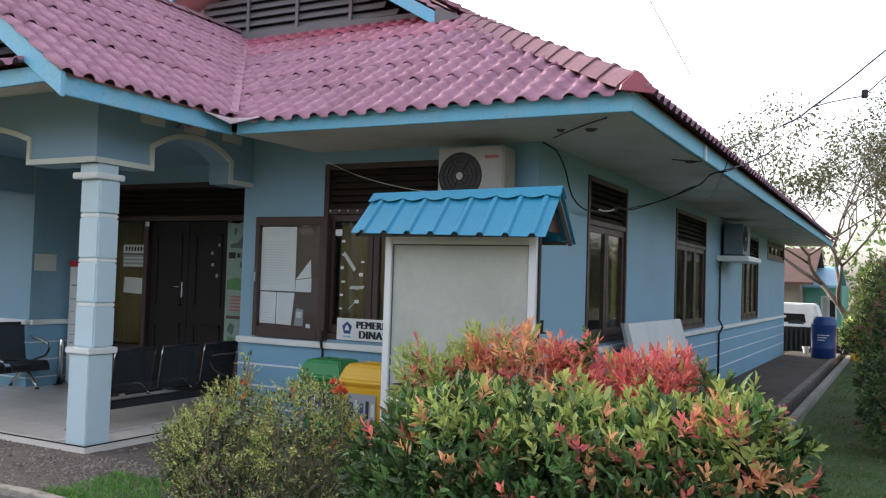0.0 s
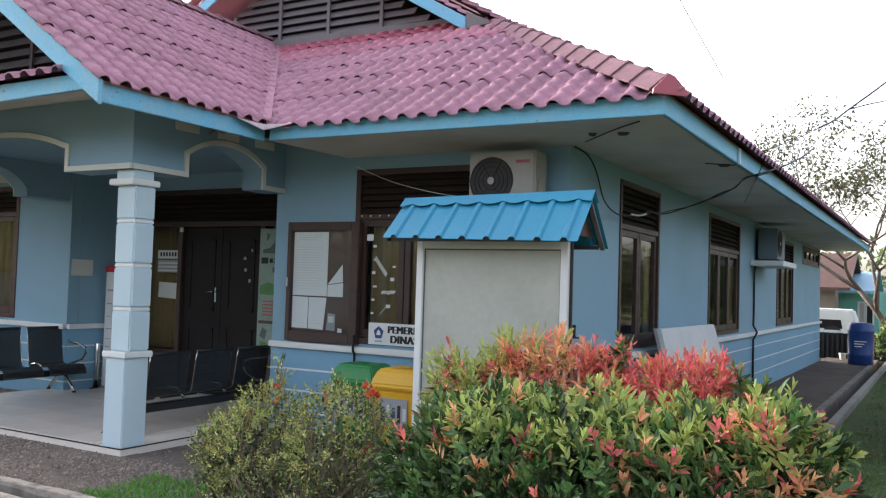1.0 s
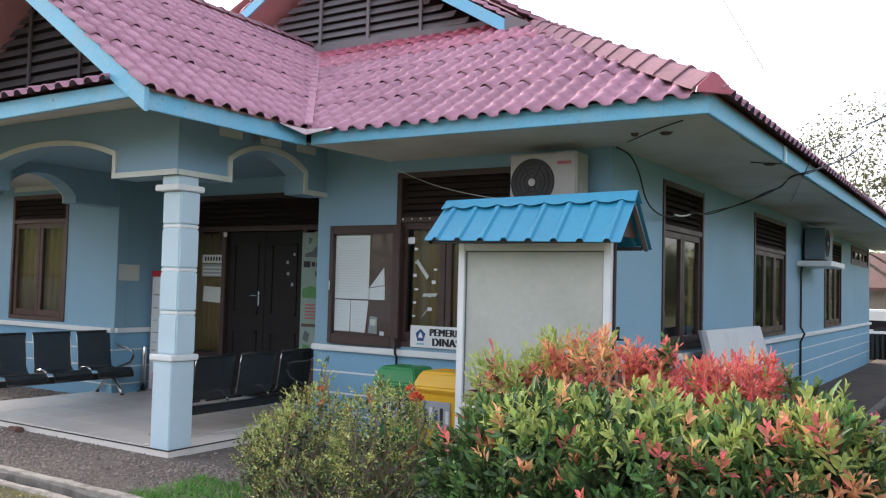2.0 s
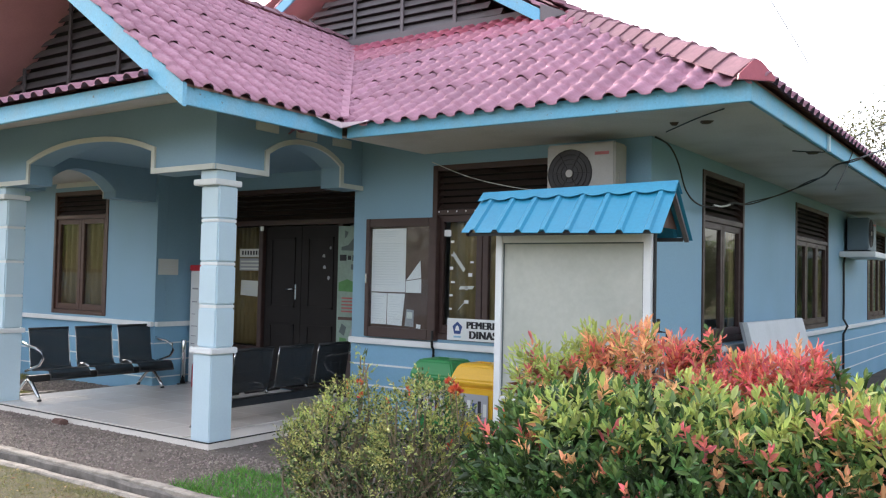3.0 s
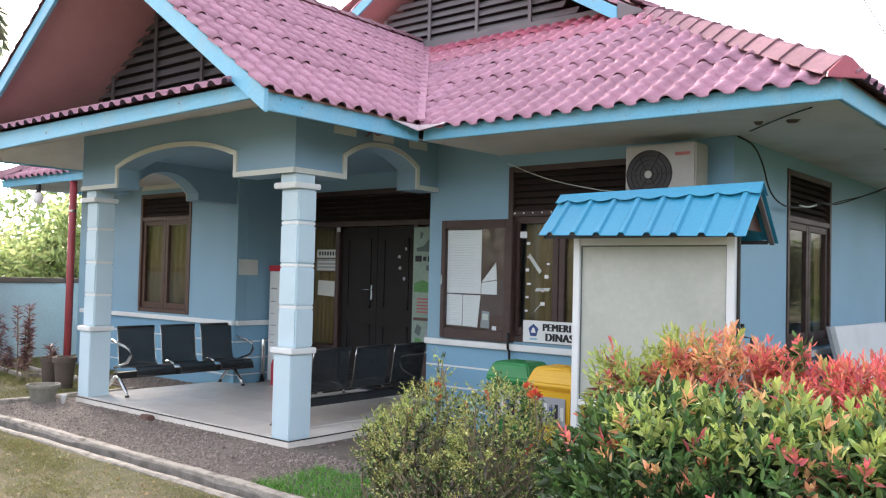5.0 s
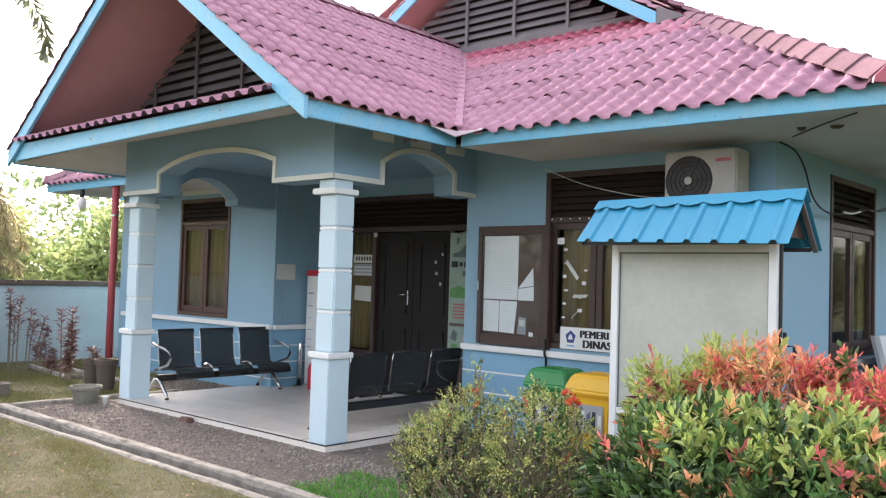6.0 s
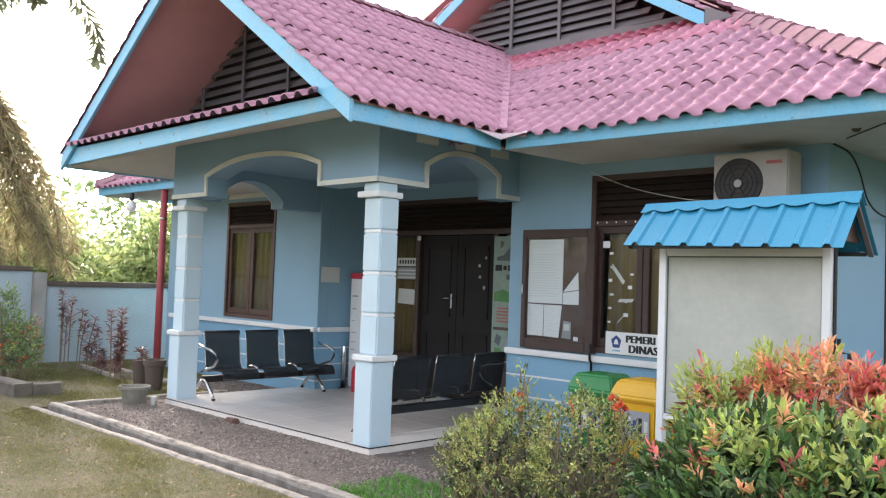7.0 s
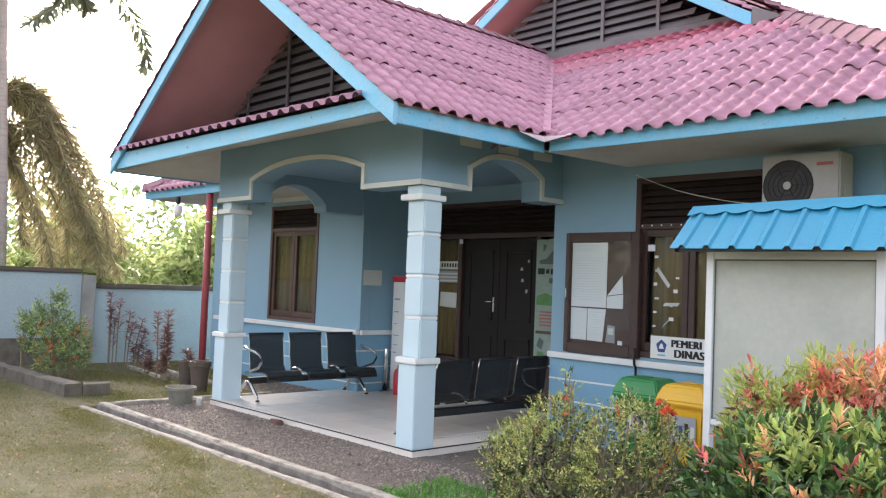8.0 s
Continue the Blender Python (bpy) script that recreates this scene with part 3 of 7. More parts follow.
wall_recess_right = solid("wall_recess_right", Geo().box(-3.11, 0.152, -0.3, -2.96, 1.05, 2.9), "wall", "light blue side wall of the door recess", "wall", "structure")
DOOR_HOLE = (-6.05, -3.18, 0.056, 2.50)
wall_door = solid("wall_door", wall_geo(DOORWALL, -6.25, -3.11, -0.3, 2.9, 0.15, [DOOR_HOLE]), "wall", "blue wall round the entrance door", "wall", "structure")
solid("wall_back", Geo().box(-10.0, SIDE_END - 0.15, -0.6, 0.012, SIDE_END, 2.9), "wall", "plain blue rear wall", "wall", "structure")
solid("wall_left_side", Geo().box(-10.15, 0.0, -0.6, -10.0, SIDE_END, 2.9), "wall", "plain blue left side wall", "wall", "structure")
solid("inner_floor", Geo().box(-9.99, 0.95, -0.1, -0.16, SIDE_END - 0.16, 0.05), "joint", "plain floor of the rooms inside", "floor", "structure")
solid("inner_ceiling", Geo().box(-9.99, 0.16, 2.70, -0.16, SIDE_END - 0.16, 2.75), "room", "plain ceiling of the rooms inside", "ceiling", "structure")
solid("recess_ceiling", Geo().box(-6.289, -1.638, 2.695, -3.262, 0.895, 2.715), "beam", "flat blue painted porch ceiling", "ceiling", "structure")
solid("inner_wall", Geo().box(-9.9, 3.9, 0.05, -0.3, 4.0, 2.7), "room", "plain partition inside", "wall", "structure")


def dado(pl, parent, u0, u1, gaps=(), base=-0.3, lines=(0.58, 0.375, 0.17)):
    """The white ledge, the deeper blue below it and its thin white lines."""
    g = Geo()
    pl.box(g, u0, u1, 0.002, 0.006, base, LEDGE0)
    part("dado", g, "dado", parent, "deeper blue painted base of the wall")
    g = Geo()
    pl.box(g, u0, u1 + 0.0, 0.001, 0.055, LEDGE0, LEDGE1)
    part("ledge", g, "white", parent, "white painted ledge", bevel=0.006)
    for z in lines:
        g = Geo()
        pl.box(g, u0, u1, 0.0045, 0.010, z - 0.008, z + 0.008)
        part("line", g, "white", parent)


dado(FRONT, wall_front, -3.11, 0.055)
dado(FRONT, wall_left, -10.0, -6.25)
dado(SIDE, wall_side, 0.002, SIDE_END, base=-0.6, lines=(0.60, 0.38, 0.16))
dado(Plane((-6.25, 0, 0), (0, 1, 0), (1, 0, 0)), wall_recess_left, 0.0, 0.9)


# ---- porch pillars and arches ----
def pillar(cx, cy):
    p = thing("porch_pillar", "pale blue square porch pillar with white bands", "pillar", (cx, cy, 0.056), group="porch pillars")

    def sq(name, hx, hy, z0, z1, m, bev=0.006, label="", dx=0.0, dy=0.0):
        x, y = cx + dx, cy + dy
        part(name, Geo().box(x - hx, y - hy, z0, x + hx, y + hy, z1), m, p, label, bevel=bev)

    sq("base", 0.114, 0.120, 0.056, 0.775, "pillar", 0.008)
    sq("base_cap", 0.139, 0.143, 0.775, 0.825, "white", 0.007, "white moulded base cap")
    zs = [0.825, 1.165, 1.52, 1.88, 2.172]
    for k, (a, b) in enumerate(zip(zs, zs[1:])):
        sq("shaft", 0.113, 0.104, a + (0.013 if k else 0.001), b - (0.013 if k < 3 else 0.001), "pillar", 0.013, "", 0.008, 0.012)
    for z in zs[1:-1]:
        sq("band", 0.107, 0.098, z - 0.0125, z + 0.0125, "white", 0.002, "white painted band", 0.008, 0.012)
    sq("capital", 0.143, 0.143, 2.172, 2.222, "white", 0.007, "white capital slab", -0.004)
    sq("neck", 0.100, 0.105, 2.222, 2.30, "pillar", 0.004)
    return p


pillar(-3.122, -1.745)
pillar(-6.395, -1.745)


def arch_outline(u0, u1, ua, ub, low, spring, top, n=14):
    """A beam's outline with a flat arch cut out of its underside."""
    pts = [(u0, low), (ua, low)]
    c = (ua + ub) / 2
    h = (ub - ua) / 2
    for i in range(n + 1):
        s = -1 + 2 * i / n
        pts.append((c + h * s, spring + (top - spring) * (1 - abs(s) ** 2.3)))
    pts += [(ub, low), (u1, low)]
    return pts


def arch_beam(name, pl, u0, u1, ua, ub, thick, top=2.68, spring=2.50):
    low = arch_outline(u0, u1, ua, ub, 2.30, spring, top)
    ob = thing(name, "blue plastered porch beam with an arched underside", "beam", pl.at((u0 + u1) / 2, 0, 2.3), kind="structure")
    g = Geo()
    for (a, za), (b, zb) in zip(low, low[1:]):
        if b - a > 1e-6:
            g.prism([pl.at(a, -thick, za), pl.at(b, -thick, zb), pl.at(b, -thick, 2.98), pl.at(a, -thick, 2.98)], [pl.at(a, 0, za), pl.at(b, 0, zb), pl.at(b, 0, 2.98), pl.at(a, 0, 2.98)])
    bm_me = g.mesh("beam_body", "beam", fix=False)
    bm = bmesh.new()
    bm.from_mesh(bm_me)
    bmesh.ops.remove_doubles(bm, verts=bm.verts, dist=1e-4)
    seen = {}
    for f in bm.faces:
        seen.setdefault(tuple(round(c, 3) for c in f.calc_center_median()), []).append(f)
    bmesh.ops.delete(bm, geom=[f for fs in seen.values() if len(fs) > 1 for f in fs], context="FACES_ONLY")
    bmesh.ops.recalc_face_normals(bm, faces=bm.faces)
    bm.to_mesh(bm_me)
    bm.free()
    part("beam_body", bm_me, None, ob)
    # moulding round the arch
    g = Geo()
    w = 0.045
    n = len(low)
    cu = (ua + ub) / 2
    for i in range(n - 1):
        (a, za), (b, zb) = low[i], low[i + 1]
        def off(k):
            u, z = low[k]
            if k in (0, n - 1):
                return (u, z + w)
            (pu, pz), (nu, nz) = low[k - 1], low[k + 1]
            d1, d2 = Vector((u - pu, z - pz)), Vector((nu - u, nz - z))
            d1 = d1.normalized() if d1.length > 1e-6 else d2.normalized()
            d2 = d2.normalized() if d2.length > 1e-6 else d1
            nn = Vector((-d1.y - d2.y, d1.x + d2.x))
            nn = nn.normalized() if nn.length > 1e-6 else Vector((-d1.y, d1.x))
            s = w / max(0.4, nn.dot(Vector((-d1.y, d1.x))))
            return (u + nn.x * s, z + nn.y * s)
        (c, zc), (d, zd) = off(i + 1), off(i)
        q = [(a, za), (b, zb), (c, zc), (d, zd)]
        g.prism([pl.at(u, 0.0, z) for u, z in q], [pl.at(u, 0.02, z) for u, z in q])
    part("moulding", g, "cream", ob, "off white moulding along the arch")
    return ob


BEAM_F = Plane((0, -1.88, 0), (1, 0, 0), (0, -1, 0))
BEAM_R = Plane((-3.02, 0, 0), (0, 1, 0), (1, 0, 0))
BEAM_L = Plane((-6.53, 0, 0), (0, 1, 0), (-1, 0, 0))
arch_beam("porch_beam_front", BEAM_F, -6.54, -3.01, -5.79, -3.83, 0.24, 2.645)
arch_beam("porch_beam_right", BEAM_R, -1.875, -0.004, -1.285, -0.345, 0.24, 2.64)
arch_beam("porch_beam_left", BEAM_L, -1.639, -0.004, -1.42, -0.56, 0.24, 2.59, 2.38)
for y0 in (-1.44, -0.945, -0.455):
    g = Geo()
    BEAM_R.box(g, y0, y0 + 0.27, -0.02, 0.012, 2.695, 2.775)
    solid("vent_block", g, "cream", "small off white vent block set in the porch beam", "vent", bevel=0.004, group="vent blocks")

# ---- roofs ----
SLOPE = 0.59
EAVE_Z = 2.735
EX, EY = 1.06, -1.01
LX = -10.65
RIDGE_X = -4.79
BACK_Y = 17.4


class Pitch:
    """A roof slope: s across it along the eave, t up it (in plan metres)."""

    def __init__(self, o, s, up, slope=SLOPE):
        self.o, self.s, self.up, self.k = Vector(o), Vector(s).normalized(), Vector(up).normalized(), slope
        self.n = Vector((0, 0, 1)) - self.up * slope
        self.n.normalize()

    def at(self, s, t, h=0.0):
        return self.o + self.s * s + self.up * t + Vector((0, 0, t * self.k)) + self.n * h


LAPS = (0.004, 0.006, 0.010)
TW, STEP = 0.178, 0.161     # a wave's width, and the plan length of one pressed step


PROFILE = [(a * TW, h) for a, h in ((0.0, -0.004), (0.010, 0.013), (0.09, 0.027), (0.18, 0.035), (0.28, 0.037), (0.38, 0.033), (0.47, 0.021), (0.54, 0.007), (0.60, -0.002), (0.78, -0.006), (0.92, -0.004), (1.0, 0.0))]


def tile_verts(p, s, t, steps, clamp=None, jit=0.0, lap=0.012):
    """A pressed metal tile of several steps, its lower edge lapping over the next one and gaping at the roll."""
    v = []
    n = len(PROFILE)
    length = steps * STEP
    rows = [(-0.035, lap, 1.0), (-0.035, 0.008 + lap, 1.0)]
    for k in range(steps):
        f = lap * (1 - (k + 1) / steps)
        rows += [((k + 0.35) * STEP, 0.010 + f, 0.35 if k == 0 else 0.0), ((k + 0.8) * STEP, 0.001 + f, 0.0), ((k + 1) * STEP - 0.012, f - 0.001, 0.0)]
        if k < steps - 1:
            rows += [((k + 1) * STEP - 0.002, 0.016 + f, 0.0), ((k + 1) * STEP + 0.012, 0.018 + f, 0.0)]
    rows.append((length + 0.02, -0.006, 0.0))
    for dt, dh, gape in rows:
        for a, h in PROFILE:
            ss, tt = s + a, t + dt
            if clamp:
                ss, tt = clamp(ss, tt)
            v.append(p.at(ss, tt, h + dh + jit + gape * lap * 0.55 * max(0.0, h) / 0.037))
    f = [(r * n + i, r * n + i + 1, (r + 1) * n + i + 1, (r + 1) * n + i) for r in range(len(rows) - 1) for i in range(n - 1)]
    return v, f


def tile_roof(p, s0, s1, t1, limits, parent, picks, name="tile", fresh=99.0):
    """Lays tiles in courses. limits(t) gives the first and last s of a course; picks says which tiles are pieces of
    their own; above fresh the tiles turn a deeper red.
    """
    rng = random.Random(7)
    g, g_mid, g_deep = Geo(), Geo(), Geo()
    o = p.at(0, 0)
    shared = {}
    for steps in (3, 4):
        for lap in range(3):
            v, f = tile_verts(p, 0, 0, steps, None, 0.0, LAPS[lap] if steps == 3 else 0.003)
            me = bpy.data.meshes.new(name)
            me.from_pydata([q - o for q in v], [], f)
            me.shade_smooth()
            me.materials.append(M["tile"])
            shared[steps, lap] = me
    inv = world_of(parent).inverted()
    t, steps = 0.0, 4
    while t < t1 - 0.05:
        length = steps * STEP
        a, b = limits(t)
        a2, b2 = limits(min(t1, t + length))
        s = s0
        while s < s1:
            lo, hi = min(a, a2), max(b, b2)
            if s + TW > lo and s < hi:
                inside = s > max(a, a2) and s + TW < min(b, b2) and t + length < t1
                j, lap = rng.uniform(-0.003, 0.003), rng.randrange(3)
                if inside and picks(s, t):
                    ob = new(name, shared[steps, lap])
                    ob.parent = parent
                    ob.matrix_parent_inverse = inv
                    ob.matrix_basis = Matrix.Translation(p.at(s, t, j))
                else:
                    def clamp(ss, tt):
                        l, r = limits(max(0.0, min(t1, tt)))
                        return min(max(ss, l), max(l, r)), min(tt, t1)
                    v, f = tile_verts(p, s, t, steps, clamp, j, LAPS[lap] if steps == 3 else 0.003)
                    (g_deep if t > fresh else g_mid if t > fresh - 0.5 else g).add(v, f)
            s += TW
        t += length
        steps = 3
    for body, material in ((g, "tiles"), (g_mid, "tilemid"), (g_deep, "tiledeep")):
        if not body.v:
            continue
        me2 = bpy.data.meshes.new("tile_rest")
        me2.from_pydata(body.v, [], body.f)
        me2.shade_smooth()
        me2.materials.append(M[material])
        rest = new("tile_rest", me2)
        rest.parent = parent
        rest.matrix_parent_inverse = inv
        tagged(rest, kind="stuff")


def ridge_caps(parent, a, b, half=0.115, drop=0.085, step=0.30):
    """Overlapping folded caps with flat sides; a and b are the ends of the line along their tops."""
    a, b = Vector(a), Vector(b)
    d = (b - a).normalized()
    side = d.cross(Vector((0, 0, 1))).normalized()
    up = side.cross(d).normalized()
    n = max(1, round((b - a).length / step))
    step = (b - a).length / n
    g = Geo()
    prof = [(-1.0, -1.0), (-0.97, -0.88), (-0.22, -0.10), (0.0, 0.0), (0.22, -0.10), (0.97, -0.88), (1.0, -1.0)]
    k = len(prof)
    for l, f, h in ((-0.012, 1.0, -0.004), (-0.012, 1.06, 0.012), (0.028, 1.06, 0.012), (0.036, 1.0, 0.0), (step + 0.01, 0.97, -0.006)):
        for u, z in prof:
            g.v.append(tuple(d * l + side * u * half * f + up * (z * drop * f + h)))
    g.f += [(j * k + i, j * k + i + 1, (j + 1) * k + i + 1, (j + 1) * k + i) for j in range(4) for i in range(k - 1)]
    me = g.mesh("ridge_cap", "ridgecap", fix=False)
    inv = world_of(parent).inverted()
    for i in range(n):
        ob = new("ridge_cap", me)
        ob.parent = parent
        ob.matrix_parent_inverse = inv
        ob.matrix_basis = Matrix.Translation(a + d * (i * step))


PF = Pitch((RIDGE_X, EY, EAVE_Z), (1, 0, 0), (0, 1, 0))
PR = Pitch((EX + 0.04, EY, EAVE_Z + 0.035), (0.01, 1, 0), (-1, 0.01, 0))
PL = Pitch((LX, EY, EAVE_Z), (0, 1, 0), (1, 0, 0))
roof = thing("main_roof", "hipped roof of pink red metal tiles with a louvred gablet", "roof", (RIDGE_X, 6, EAVE_Z), kind="structure")
HALF = EX - RIDGE_X
GAB_T = 2.88        # how far up the front slope runs
GY = EY + GAB_T     # the gablet's wall


# decks under the tiles
def deck(name, parent, pts, down=0.03, material="under"):
    g = Geo()
    g.prism([Vector(p) + Vector((0, 0, -down - 0.02)) for p in pts], [Vector(p) + Vector((0, 0, -down)) for p in pts])
    part(name, g, material, parent)


part_front = [PF.at(-HALF + 0.1, 0.1), PF.at(HALF - 0.1, 0.1), PF.at(HALF - GAB_T, GAB_T), PF.at(-HALF + GAB_T, GAB_T)]
deck("front_deck", roof, part_front)
side_top = HALF - 0.35
RZ = EAVE_Z + SLOPE * side_top
rx0 = EX - side_top
deck("side_deck", roof, [PR.at(0.1, 0.1), PR.at(BACK_Y - EY, 0.1), PR.at(BACK_Y - EY - GAB_T, GAB_T), Vector((rx0, BACK_Y - GAB_T, RZ)), Vector((rx0, GY - 0.3, RZ)), PR.at(GAB_T - 0.3, GAB_T), PR.at(GAB_T + 0.06, GAB_T - 0.02)])
deck("side_deck", roof, [Vector((LX, EY, EAVE_Z)), Vector((LX, BACK_Y, EAVE_Z)), Vector((LX + GAB_T, BACK_Y - GAB_T, EAVE_Z + SLOPE * GAB_T)), Vector((rx0, BACK_Y - GAB_T, RZ)), Vector((rx0, GY - 0.3, RZ)), Vector((LX + GAB_T, GY - 0.3, EAVE_Z + SLOPE * GAB_T))])
deck("back_deck", roof, [Vector((LX, BACK_Y, EAVE_Z)), PR.at(BACK_Y - EY, 0), PR.at(BACK_Y - EY - GAB_T, GAB_T), Vector((LX + GAB_T, BACK_Y - GAB_T, EAVE_Z + SLOPE * GAB_T))])

# gablet: louvres, barge boards and flashing
APX, APZ = -4.42, 5.77
GBL, GBR, GBZ = -7.15, -1.90, 4.30
gk = (APZ - GBZ) / (GBR - APX)
LV_Y = GY + 0.02
g = Geo()
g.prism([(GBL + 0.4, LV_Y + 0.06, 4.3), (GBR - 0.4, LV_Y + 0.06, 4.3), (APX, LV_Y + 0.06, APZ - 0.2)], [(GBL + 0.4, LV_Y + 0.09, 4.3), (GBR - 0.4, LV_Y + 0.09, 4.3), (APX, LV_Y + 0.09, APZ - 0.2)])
# near black sheet that paints the shade in the louvre gaps
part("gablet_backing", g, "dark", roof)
z = 4.42
while z < APZ - 0.3:
    half_r = (APZ - 0.16 - z) / gk
    g = Geo()
    x0, x1 = max(GBL + 0.3, APX - half_r), min(GBR - 0.25, APX + half_r)
    g.hexa([(x0, LV_Y - 0.03, z), (x1, LV_Y - 0.03, z), (x1, LV_Y - 0.015, z), (x0, LV_Y - 0.015, z), (x0, LV_Y + 0.035, z + 0.092), (x1, LV_Y + 0.035, z + 0.092), (x1, LV_Y + 0.05, z + 0.092), (x0, LV_Y + 0.05, z + 0.092)])
    part("louvre_slat", g, "louvre", roof)
    z += 0.105
for x in (-5.57, -4.78, -4.0, -3.2, -2.5):
    top = APZ - 0.16 - gk * abs(x - APX)
    part("louvre_post", Geo().box(x - 0.022, LV_Y - 0.045, 4.38, x + 0.022, LV_Y - 0.025, top), "louvre", roof)
g = Geo()
g.hexa([(-6.6, LV_Y - 0.06, 4.40), (-2.1, LV_Y - 0.06, 4.40), (-2.1, LV_Y - 0.02, 4.40), (-6.6, LV_Y - 0.02, 4.40), (-6.6, LV_Y - 0.06, 4.56), (-2.1, LV_Y - 0.06, 4.50), (-2.1, LV_Y - 0.02, 4.50), (-6.6, LV_Y - 0.02, 4.56)])
part("gablet_sill", g, "louvre", roof)
GF = GY - 0.36      # the gablet roof's front edge


def barge(parent, x0, z0, x1, z1, y, depth=0.15, thick=0.03, material="fascia"):
    g = Geo()
    g.prism([(x0, y, z0 - depth), (x1, y, z1 - depth), (x1, y, z1), (x0, y, z0)], [(x0, y + thick, z0 - depth), (x1, y + thick, z1 - depth), (x1, y + thick, z1), (x0, y + thick, z0)])
    part("barge_board", g, material, parent, "sky blue painted barge board", bevel=0.004)


barge(roof, GBR + 0.06, GBZ + 0.06, APX, APZ + 0.11, GF - 0.03)
g = Geo()
end = [(-1.838, 4.225), (-1.53, 4.255), (-1.57, 4.30), (-1.838, 4.42)]
g.prism([(x, GF - 0.028, z) for x, z in end], [(x, GF - 0.002, z) for x, z in end])
part("barge_end", g, "louvre", roof, "bare weathered grey end of the barge board", bevel=0.003)
barge(roof, GBL - 0.3, APZ + 0.11 - gk * (APX - GBL + 0.3), APX, APZ + 0.11, GF - 0.03)
for sgn in (1, -1):
    xe = GBR + 0.1 if sgn > 0 else GBL - 0.3
    ze = APZ + 0.10 - gk * abs(xe - APX)
    g = Geo()
    g.prism([(APX, GF, APZ + 0.06), (APX, 14.5, APZ + 0.06), (xe, 14.5, ze - 0.04), (xe, GF, ze - 0.04)], [(APX, GF, APZ + 0.10), (APX, 14.5, APZ + 0.10), (xe, 14.5, ze), (xe, GF, ze)])
    part("gablet_roof_deck", g, "under", roof)
    pg = Pitch((xe, GF - 0.02, ze + 0.02), (0, 1, 0), (-sgn, 0, 0), gk)
    tile_roof(pg, 0, 12.9, abs(xe - APX), lambda t: (0, 12.9), roof, lambda s, t: False)
ridge_caps(roof, (APX, GF, APZ + 0.20), (APX, 14.5, APZ + 0.20))

PORCH_R, PORCH_F = -2.40, -2.70
PORCH_X = -5.02     # the porch ridge
PHALF = PORCH_R - PORCH_X
PRIDGE = 4.575
PK = (PRIDGE - 2.79) / PHALF
# front slope: tiles outside the porch's own roof
tile_roof(PF, -HALF, HALF, GAB_T + 0.02, lambda t: (-HALF + t, HALF - t), roof, lambda s, t: 1.4 < s < 5.4 and t < 1.9 and s > 2.45 - t * 0.9, fresh=2.45)
tile_roof(PR, 0, BACK_Y - EY, 3.6, lambda t: (t if t < GAB_T - 0.3 else GAB_T - 0.3, BACK_Y - EY - t), roof, lambda s, t: False)
tile_roof(PL, 0, BACK_Y - EY, 3.4, lambda t: (t if t < GAB_T - 0.3 else GAB_T - 0.3, BACK_Y - EY - t), roof, lambda s, t: False)
PB = Pitch((RIDGE_X, BACK_Y, EAVE_Z), (-1, 0, 0), (0, -1, 0))
tile_roof(PB, -HALF, HALF, GAB_T, lambda t: (-HALF + t, HALF - t), roof, lambda s, t: False)
HIP_LOW, HIP_TOP = Vector((1.07, -1.02, 2.865)), Vector((-1.52, 1.57, 4.335))
ridge_caps(roof, HIP_LOW, HIP_TOP, 0.125, 0.115, 0.31)
hd, hs, up = Vector((1, -1, 0)).normalized(), Vector((1, 1, 0)).normalized(), Vector((0, 0, 1))
g = Geo()
tri = [HIP_LOW + hs * u + up * z for u, z in ((-0.128, -0.135), (0.128, -0.135), (0.122, -0.10), (0.03, -0.01), (0.0, 0.0), (-0.03, -0.01), (-0.122, -0.10))]
g.prism([p + hd * 0.006 for p in tri], [p + hd * 0.026 for p in tri])
part("hip_end", g, "flash", roof, "red plate closing the end of the hip", bevel=0.003)
ridge_caps(roof, PF.at(-HALF, 0) + up * 0.13, PF.at(-HALF + GAB_T, GAB_T) + up * 0.07, 0.175, 0.135, 0.31)

# fascia boards and soffits of the main eaves
FZ0, FZ1 = CEIL - 0.004, 2.75
xl, xr, ya, yb = PORCH_R + 0.03, EX - 0.02, EY + 0.02, EY + 0.05
g = Geo().hexa([(xl, ya, FZ0 + 0.022), (xr, ya, FZ0), (xr, yb, FZ0), (xl, yb, FZ0 + 0.022), (xl, ya, FZ1), (xr, ya, FZ1), (xr, yb, FZ1), (xl, yb, FZ1)])
part("fascia", g, "fascia", roof, "sky blue painted fascia board", bevel=0.004)
g = Geo().box(LX + 0.02, EY + 0.02, FZ0, -7.2, EY + 0.05, FZ1)
part("fascia", g, "fascia", roof, "sky blue painted fascia board", bevel=0.004)
SE = Plane((EX - 0.02, EY + 0.02, 0), (0.01, 1, 0), (1, -0.01, 0))
g = Geo()
SE.box(g, 0, BACK_Y - EY, -0.03, 0.0, FZ0, FZ1)
part("fascia", g, "fascia", roof, "sky blue painted fascia board", bevel=0.004)
g = Geo().box(LX + 0.02, EY + 0.055, FZ0, LX + 0.05, BACK_Y, FZ1)
part("fascia", g, "fascia", roof, bevel=0.004)
g = Geo()
g.prism([(-2.40, EY + 0.05, CEIL + 0.022), (EX - 0.05, EY + 0.05, CEIL), (EX - 0.04, -0.003, CEIL), (-2.25, -0.003, CEIL)], [(-2.40, EY + 0.05, CEIL + 0.042), (EX - 0.05, EY + 0.05, CEIL + 0.02), (EX - 0.04, -0.003, CEIL + 0.02), (-2.25, -0.003, CEIL + 0.02)])
